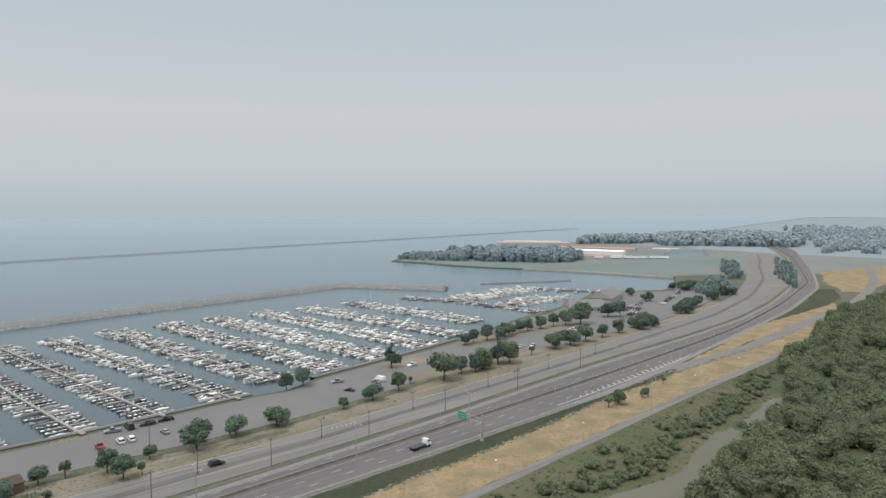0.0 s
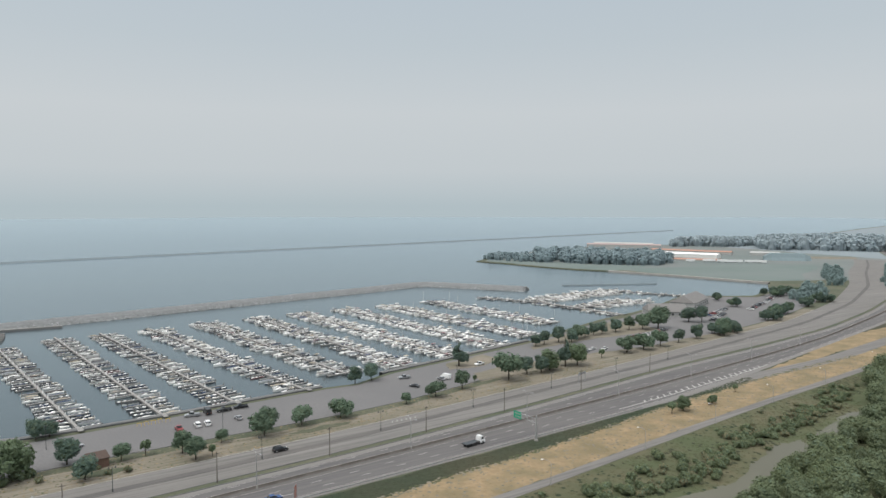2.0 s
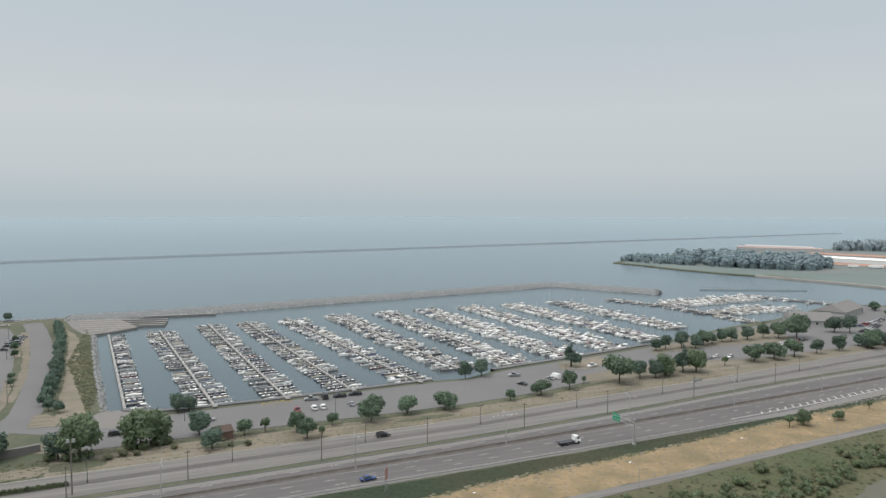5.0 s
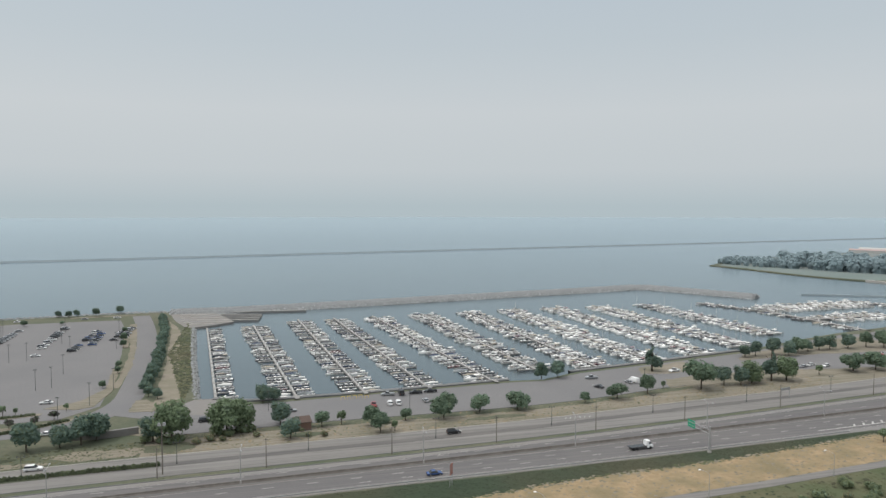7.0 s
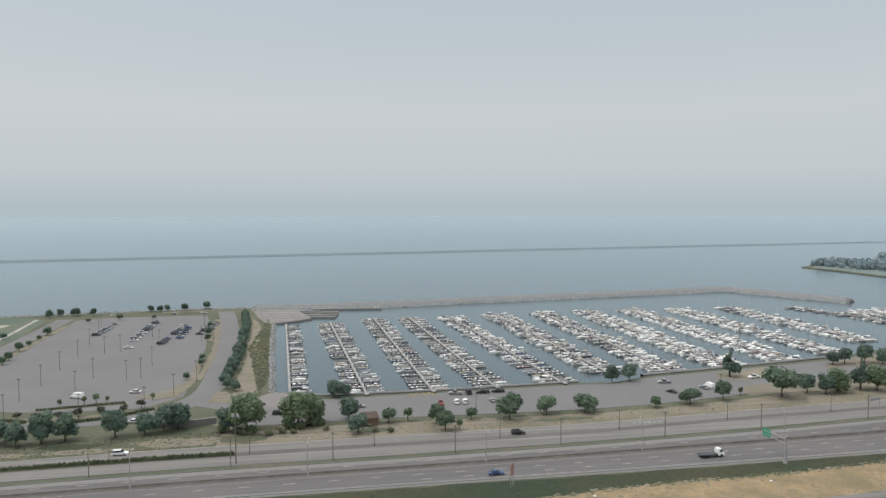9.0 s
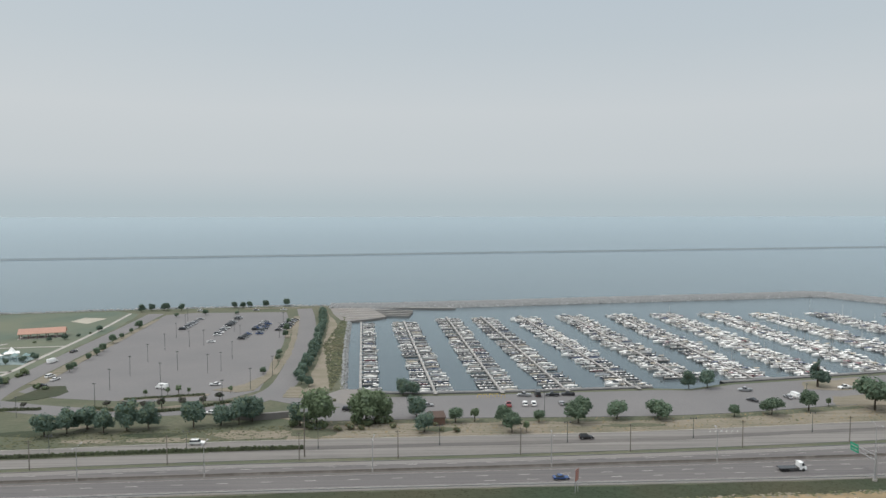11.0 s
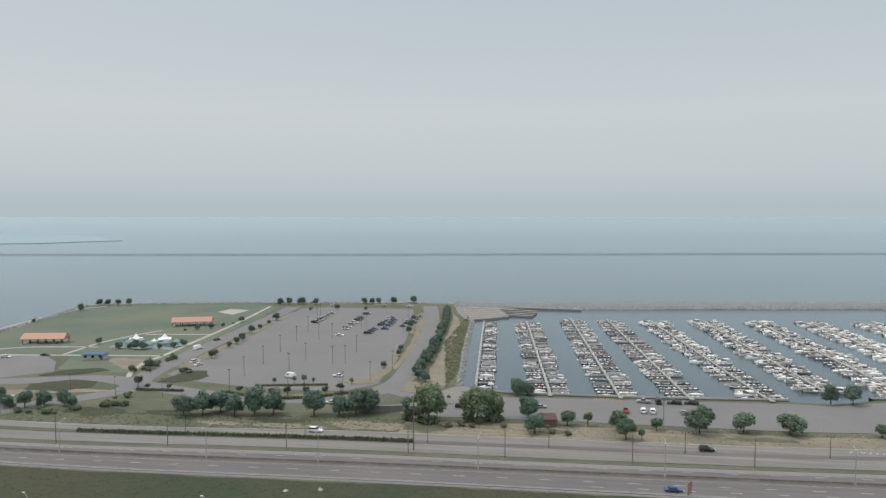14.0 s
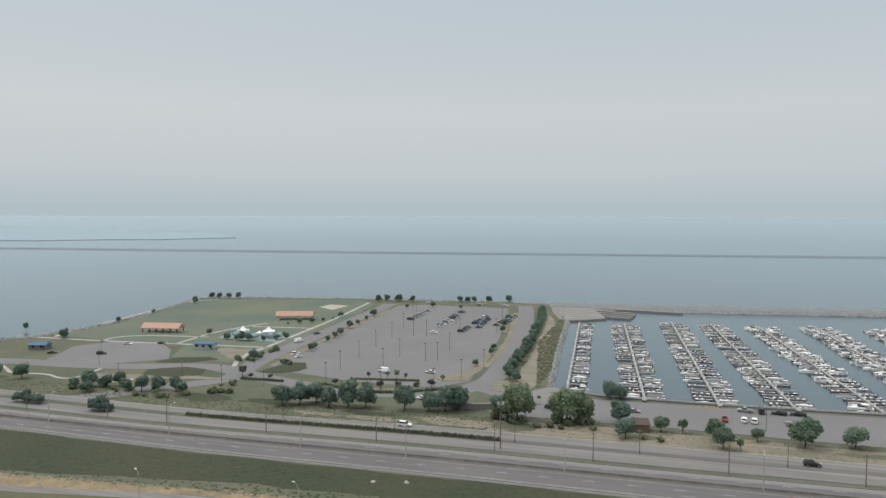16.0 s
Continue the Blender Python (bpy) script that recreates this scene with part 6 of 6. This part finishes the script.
pole_set("street_lamp", "slim galvanised double-arm lamp on the highway median", "street lamp", [(x, MED(x)) for x in (-130, -80, -32, 3, 51, 104, 155, 206, 258, 310, 365, 420)], median_lamp(), "median street lamps")
a = Geo()
a.tube((0, 0, 0), (0, 0, 7.0), 0.11, 0.07, 6)
b = Geo()
b.tube((-0.9, 0, 6.6), (0.9, 0, 6.6), 0.05, 0.05, 5)
heads = [("lantern", Geo().tube((s * 0.9, 0, 6.5), (s * 0.9, 0, 7.1), 0.24, 0.1, 7), [DARKPOLE]) for s in (-1, 1)]
base = Geo()
base.tube((0, 0, 0), (0, 0, 1.0), 0.24, 0.14, 8)
pole_set("street_lamp", "dark ornamental twin-head lamp beside the service road", "street lamp", [(x, MIDSTRIP(x)) for x in (-50, -9, 32, 71, 113, 156, 199, 243, 287, 330)], [("pole", a, [DARKPOLE]), ("arm", b, [DARKPOLE]), ("base", base, [DARKPOLE])] + heads, "ornamental lamps")
a = Geo()
a.tube((0, 0, 0), (0, 0, 9.2), 0.17, 0.11, 6)
b = Geo()
b.box(-0.9, -0.06, 8.5, 0.9, 0.06, 8.65)
pole_set("utility_pole", "weathered wooden utility pole beside the highway", "utility pole", [(x, FAR(x) - 0.9) for x in (-150, -113, -88, -50, -11, 28, 58, 96, 131, 168, 205, 250, 300)], [("pole", a, [WOODPOLE]), ("crossarm", b, [WOODPOLE])], "utility poles")
a = Geo()
a.tube((0, 0, 0), (0, 0, 9.0), 0.12, 0.09, 6)
h = Geo()
h.box(-0.7, -0.18, 8.9, 0.7, 0.18, 9.15, 0, 0.04)
lot_poles = [(-67, 264), (-69, 289), (-72, 317), (-50, 275), (-74, 345), (-51, 299), (-80, 379), (-64, 354), (-35, 293), (-57, 357), (-30, 297), (-32, 323), (-41, 372), (-8, 264), (-4, 288), (-20, 379), (-14, 244), (-35, 237), (-62, 240), (-86, 412), (-52, 400), (-26, 420), (-94, 440), (-60, 440)]
pole_set("street_lamp", "tall dark lamp post in the lake car park", "street lamp", lot_poles, [("pole", a, [DARKPOLE]), ("lamp_head", h, [DARKPOLE])], "car park lamp posts")
pole_set("street_lamp", "tall dark lamp post in the marina car park", "street lamp", [(41, 226), (111, 228), (59, 240), (216, 238), (250, 252), (-105, 226), (-127, 228), (-150, 215), (-180, 235), (-205, 262), (-84, 226), (-112, 262)], [("pole", a.moved(Matrix.Scale(0.85, 4)), [DARKPOLE]), ("lamp_head", h.moved(Matrix.Scale(0.85, 4)), [DARKPOLE])], "car park lamp posts")
a = Geo()
a.tube((0, 0, 0), (0, 0, 6.4), 0.09, 0.06, 6)
a.tube((0, 0, 6.3), (-0.7, 0.5, 7.1), 0.05, 0.045, 5)
a.tube((-0.7, 0.5, 7.1), (-1.9, 1.2, 7.5), 0.045, 0.04, 5)
h = Geo()
h.box(-2.5, 1.1, 7.42, -1.8, 1.45, 7.56, 0, 0.04)
pole_set("street_lamp", "curved grey lamp post beside the path", "street lamp", [(x, PATH_L(x) - 2.3) for x in (-95, -52, -8, 36, 80, 124, 172, 216, 258, 300, 345, 400)], [("pole", a, [GALV]), ("lamp_head", h, [GEL])], "path lamps")
# stadium-type twin floodlight pole
flood = thing("floodlight_pole", "tall grey pole with twin floodlights", "floodlight")
a = Geo()
a.tube((0, 0, 0), (0, 0, 15.0), 0.22, 0.13, 7)
part("pole", a, [WOODPOLE], flood)
for s in (-1, 1):
    h = Geo()
    h.box(s * 0.7 - 0.45, -0.25, 14.3, s * 0.7 + 0.45, 0.25, 15.2, 0, 0.08)
    part("floodlight", h, [GALV], flood)
flood.matrix_basis = pose(29, 183, 0)

# cantilever sign over the highway
gan = thing("overhead_sign", "green overhead road sign on a steel cantilever", "road sign")
a = Geo()
a.tube((0, 0, 0), (0, 0, 8.4), 0.32, 0.26, 8)
part("post", a, [GALV], gan)
a = Geo()
for z in (5.9, 7.3):
    a.tube((0, 0, z), (0, 10.4, z), 0.12, 0.1, 6)
for i in range(8):
    a.tube((0, i * 1.3, 5.9 if i % 2 else 7.3), (0, i * 1.3 + 1.3, 7.3 if i % 2 else 5.9), 0.05, 0.05, 4)
part("arm", a, [GALV], gan)
a = Geo()
a.box(-0.28, 7.0, 5.4, -0.18, 10.6, 7.8)
panel = part("sign_panel", a, [SIGNGREEN], gan)
a = Geo()
for y, z, w in ((7.3, 7.1, 1.0), (8.6, 7.1, 1.6), (7.3, 6.1, 1.3), (9.0, 6.1, 0.8)):
    a.box(-0.31, y, z - 0.16, -0.285, y + w, z + 0.16)
part("lettering_bar", a, [PAINT], panel, "white unreadable lettering bars")
gan.matrix_basis = pose(193.4, 160.4, 0, 0, 0, 3)
base = Geo()
base.tube((0, 0, -0.2), (0, 0, 0.5), 0.7, 0.6, 10)
part("footing", base, [CONCRETE], gan)
# rust-red sign frame beside the highway
fr = thing("road_sign", "rust-red lattice sign frame beside the highway", "road sign")
for dx in (-0.9, 0.9):
    a = Geo()
    a.tube((dx, 0, 0), (dx, 0, 6.4), 0.1, 0.09, 6)
    part("post", a, [GALV], fr)
for i in range(5):
    a = Geo()
    a.box(-1.15, -0.12, 3.4 + i * 0.65, 1.15, -0.02, 3.75 + i * 0.65)
    part("panel_bar", a, [REDBROWN], fr)
fr.matrix_basis = pose(107.5, 154.5, 0, 0, 0, 55)
# grey gantry of two posts by the service road
sg = thing("sign_gantry", "low grey two-post sign frame by the service road", "road sign")
for dx in (-2.5, 2.5):
    a = Geo()
    a.tube((dx, 0, 0), (dx, 0, 4.4), 0.14, 0.12, 6)
    part("post", a, [GALV], sg)
a = Geo()
a.box(-2.7, -0.1, 3.3, 2.7, 0.1, 4.3)
part("panel", a, [GALV], sg)
sg.matrix_basis = pose(262, 208, 0, 0, 0, 12)


# guardrail with posts
def guardrail(fn, x0, x1, label):
    root = thing("guardrail", label, "guardrail")
    a = Geo()
    post = Geo()
    post.box(-0.1, 0.06, 0, 0.1, 0.22, 0.78)
    post = post.mesh("post", [GALV])
    x = x0
    while x < x1:
        y0, y1 = fn(x), fn(x + 4)
        a.add([(x, y0 - 0.05, 0.5), (x + 4, y1 - 0.05, 0.5), (x + 4, y1 - 0.05, 0.8), (x, y0 - 0.05, 0.8), (x, y0 + 0.05, 0.5), (x + 4, y1 + 0.05, 0.5), (x + 4, y1 + 0.05, 0.8), (x, y0 + 0.05, 0.8)], [(0, 1, 2, 3), (7, 6, 5, 4), (3, 2, 6, 7), (0, 4, 5, 1)])
        part("post", post, None, root).matrix_basis = Matrix.Translation((x, y0, 0))
        x += 4
    part("rail", a, [GALV], root)


guardrail(off(NEAR, 0.3), -300, 252, "long galvanised guardrail along the highway shoulder")


# ---- buildings ----
def house(name, label, x, y, deg, L, W, H, rise, wall, roof, windows=0, eave=0.7):
    root = thing(name, label, "building")
    a = Geo()
    a.box(-L / 2, -W / 2, 0, L / 2, W / 2, H)
    part("wall", a, [wall], root)
    e, l, w = eave, L / 2 + eave, W / 2 + eave
    a = Geo()
    a.add([(-l, -w, H), (l, -w, H), (l * 0.86, 0, H + rise), (-l * 0.86, 0, H + rise), (l, w, H), (-l, w, H), (-l, -w, H - 0.2), (l, -w, H - 0.2), (l, w, H - 0.2), (-l, w, H - 0.2)], [(0, 1, 2, 3), (3, 2, 4, 5), (5, 0, 3), (1, 4, 2), (6, 7, 1, 0), (7, 8, 4, 1), (8, 9, 5, 4), (9, 6, 0, 5), (9, 8, 7, 6)])
    part("roof", a, [roof], root)
    for i in range(windows):
        u = (i + 0.5) / windows * L - L / 2
        a = Geo()
        a.box(u - 0.7, -W / 2 - 0.06, 1.0, u + 0.7, -W / 2 + 0.02, 2.3)
        wn = part("window", a, [TINT], root)
        b = Geo()
        b.box(u - 0.85, -W / 2 - 0.09, 0.88, u + 0.85, -W / 2 + 0.01, 1.0)
        part("sill", b, [CONCRETE], wn)
    if windows:
        a = Geo()
        a.box(L * 0.5 - 1.6, -W / 2 - 0.05, 0, L * 0.5 - 0.6, -W / 2 + 0.02, 2.1)
        part("door", a, [DARKPOLE], root)
    root.matrix_basis = pose(x, y, 0.04, 0, 0, deg)
    return root


house("marina_building", "grey-roofed marina building beside the docks", 449, 312, -35, 28, 18, 3.4, 4.6, PALEWALL, SHINGLE, 6)
house("marina_building", "grey-roofed marina restaurant building", 505, 334, 22, 42, 18, 4.2, 5.0, PALEWALL, SHINGLE, 7)
house("brick_hut", "small brown brick utility hut under trees", 70, 216, 8, 6, 5, 2.8, 1.6, BRICK, DARKROOF, 0, 0.3)
house("kiosk", "small blue and white park kiosk", -158, 286, 10, 11, 5, 2.8, 0.5, PALEWALL, BLUEWALL, 3, 0.5)
house("park_shelter", "small blue-roofed park shelter beside the small car park", -241, 257, 20, 9, 6, 2.6, 1.2, SHOULDER, BLUEWALL, 2, 0.6)


def pavilion(x, y, deg, L, W):
    root = thing("picnic_pavilion", "open picnic pavilion with an orange metal roof", "pavilion", "picnic pavilions")
    a = Geo()
    a.add([(-L / 2, -W / 2, 3.0), (L / 2, -W / 2, 3.0), (L / 2, 0, 5.6), (-L / 2, 0, 5.6), (L / 2, W / 2, 3.0), (-L / 2, W / 2, 3.0), (-L / 2, -W / 2, 2.8), (L / 2, -W / 2, 2.8), (L / 2, W / 2, 2.8), (-L / 2, W / 2, 2.8)], [(0, 1, 2, 3), (3, 2, 4, 5), (0, 3, 5), (1, 4, 2), (6, 7, 1, 0), (8, 9, 5, 4), (9, 8, 7, 6)])
    part("roof", a, [ORANGE], root)
    for i in range(6):
        for s in (-1, 1):
            a = Geo()
            px = -L / 2 + 1 + (L - 2) * i / 5
            a.box(px - 0.2, s * (W / 2 - 0.8) - 0.2, 0, px + 0.2, s * (W / 2 - 0.8) + 0.2, 2.85)
            part("post", a, [BRICK], root)
    a = Geo()
    a.box(-L / 2, -W / 2, 0.0, L / 2, W / 2, 0.12)
    part("floor_slab", a, [CONCRETE], root)
    for i in range(5):
        a = Geo()
        px = -L / 2 + 3 + (L - 6) * i / 4
        a.box(px - 0.9, -0.4, 0.7, px + 0.9, 0.4, 0.78)
        a.box(px - 0.9, -0.9, 0.42, px + 0.9, -0.6, 0.48)
        a.box(px - 0.9, 0.6, 0.42, px + 0.9, 0.9, 0.48)
        a.box(px - 0.1, -0.7, 0.12, px + 0.1, 0.7, 0.7)
        part("picnic_table", a, [DOCKSIDE], root)
    root.matrix_basis = pose(x, y, 0.03, 0, 0, deg)


pavilion(-213, 319, 12, 24, 9)
pavilion(-161, 386, 20, 25, 9)
# playground with white shade sails
play = thing("playground", "teal playground frames on the park lawn", "playground")
prng = random.Random(3)
for i in range(9):
    px, py = prng.uniform(-15, 15), prng.uniform(-8, 8)
    a = Geo()
    for s in (-1, 1):
        for r in (-1, 1):
            a.tube((px + s * 1.2, py + r * 1.2, 0), (px + s * 1.2, py + r * 1.2, 2.6), 0.1, 0.1, 5)
    a.box(px - 1.3, py - 1.3, 1.3, px + 1.3, py + 1.3, 1.45)
    a.add([(px - 1.5, py - 1.5, 2.6), (px + 1.5, py - 1.5, 2.6), (px + 1.5, py + 1.5, 2.6), (px - 1.5, py + 1.5, 2.6), (px, py, 3.8)], [(0, 1, 4), (1, 2, 4), (2, 3, 4), (3, 0, 4)])
    part("climbing_tower", a, [TEALP], play)
play.matrix_basis = pose(-151, 320, 0.03, 0, 0, 4) @ Matrix.Diagonal((1.15, 0.95, 1.15, 1))
for x, y, s in ((-159.5, 323, 1.0), (-144, 326, 1.0), (-151, 327, 0.5)):
    t = thing("shade_sail", "white peaked fabric shade over the playground", "canopy", "shade sails")
    a = Geo()
    ring = [(4 * math.cos(i * 1.0472), 4 * math.sin(i * 1.0472), 3.0 + 0.5 * (i % 2)) for i in range(6)]
    a.add(ring + [(2 * math.cos(i * 1.0472), 2 * math.sin(i * 1.0472), 3.9) for i in range(6)] + [(0, 0, 6.2)], [(i, (i + 1) % 6, 6 + (i + 1) % 6, 6 + i) for i in range(6)] + [(6 + i, 6 + (i + 1) % 6, 12) for i in range(6)])
    part("fabric", a, [TENT], t)
    for i in range(0, 6, 2):
        b = Geo()
        b.tube((ring[i][0], ring[i][1], 0), ring[i], 0.1, 0.08, 5)
        part("post", b, [GALV], t)
    t.matrix_basis = Matrix.Translation((x, y, 0.03)) @ Matrix.Scale(s, 4)
# concrete retaining wall by the underpass
solid("retaining_wall", lane([(-8, 222), (6, 221), (16, 224)], 1.2, 2.4, 2.6), [SHOULDER], "grey-tan concrete retaining wall beside the trees", "wall")
# yellow racks and clutter along the marina edge
for i in range(5):
    x = 88 + i * 2.4
    t = thing("storage_rack", "low yellow metal rack at the marina edge", "rack", "yellow racks")
    for dx in (-0.7, 0.7):
        a = Geo()
        a.tube((dx, -0.4, 0), (dx, 0.4, 1.2), 0.07, 0.07, 5)
        part("leg", a, [YELLOW], t)
    a = Geo()
    a.box(-0.8, 0.3, 1.1, 0.8, 0.5, 1.25)
    part("top_bar", a, [YELLOW], t)
    t.matrix_basis = pose(x, 249.2 + crng.uniform(-0.8, 0.8), 0.05, 0, 0, crng.uniform(-20, 20))
# gangways from the wall to the piers
for x, y in ((70.3, 257), (98, 258), (125.6, 260.5), (156.2, 263)):
    t = thing("gangway", "short railed gangway from wall to pier", "gangway", "marina gangways")
    a = Geo()
    a.box(-0.9, -2.2, 0.6, 0.9, 2.4, 0.75)
    part("deck", a, [DOCK], t)
    for s in (-0.85, 0.85):
        b = Geo()
        b.tube((s, -2.2, 1.6), (s, 2.4, 1.6), 0.05, 0.05, 5)
        b.tube((s, -2.2, 0.7), (s, -2.2, 1.6), 0.05, 0.05, 5)
        b.tube((s, 2.4, 0.7), (s, 2.4, 1.6), 0.05, 0.05, 5)
        part("handrail", b, [ALU], t)
    t.matrix_basis = pose(x, y - 2.5, 0)
# two pale boulders on the ditch grass
for x, y in ((1.5, 146), (10.5, 148.5)):
    a = Geo()
    a.join(rocks([(x, y), (x + 0.6, y)], 0.3, 2, 0.9, 0.0, 0.1, int(x)))
    solid("boulder", a, [CONCRETE], "pale boulder on the highway grass", "boulder", "", "")
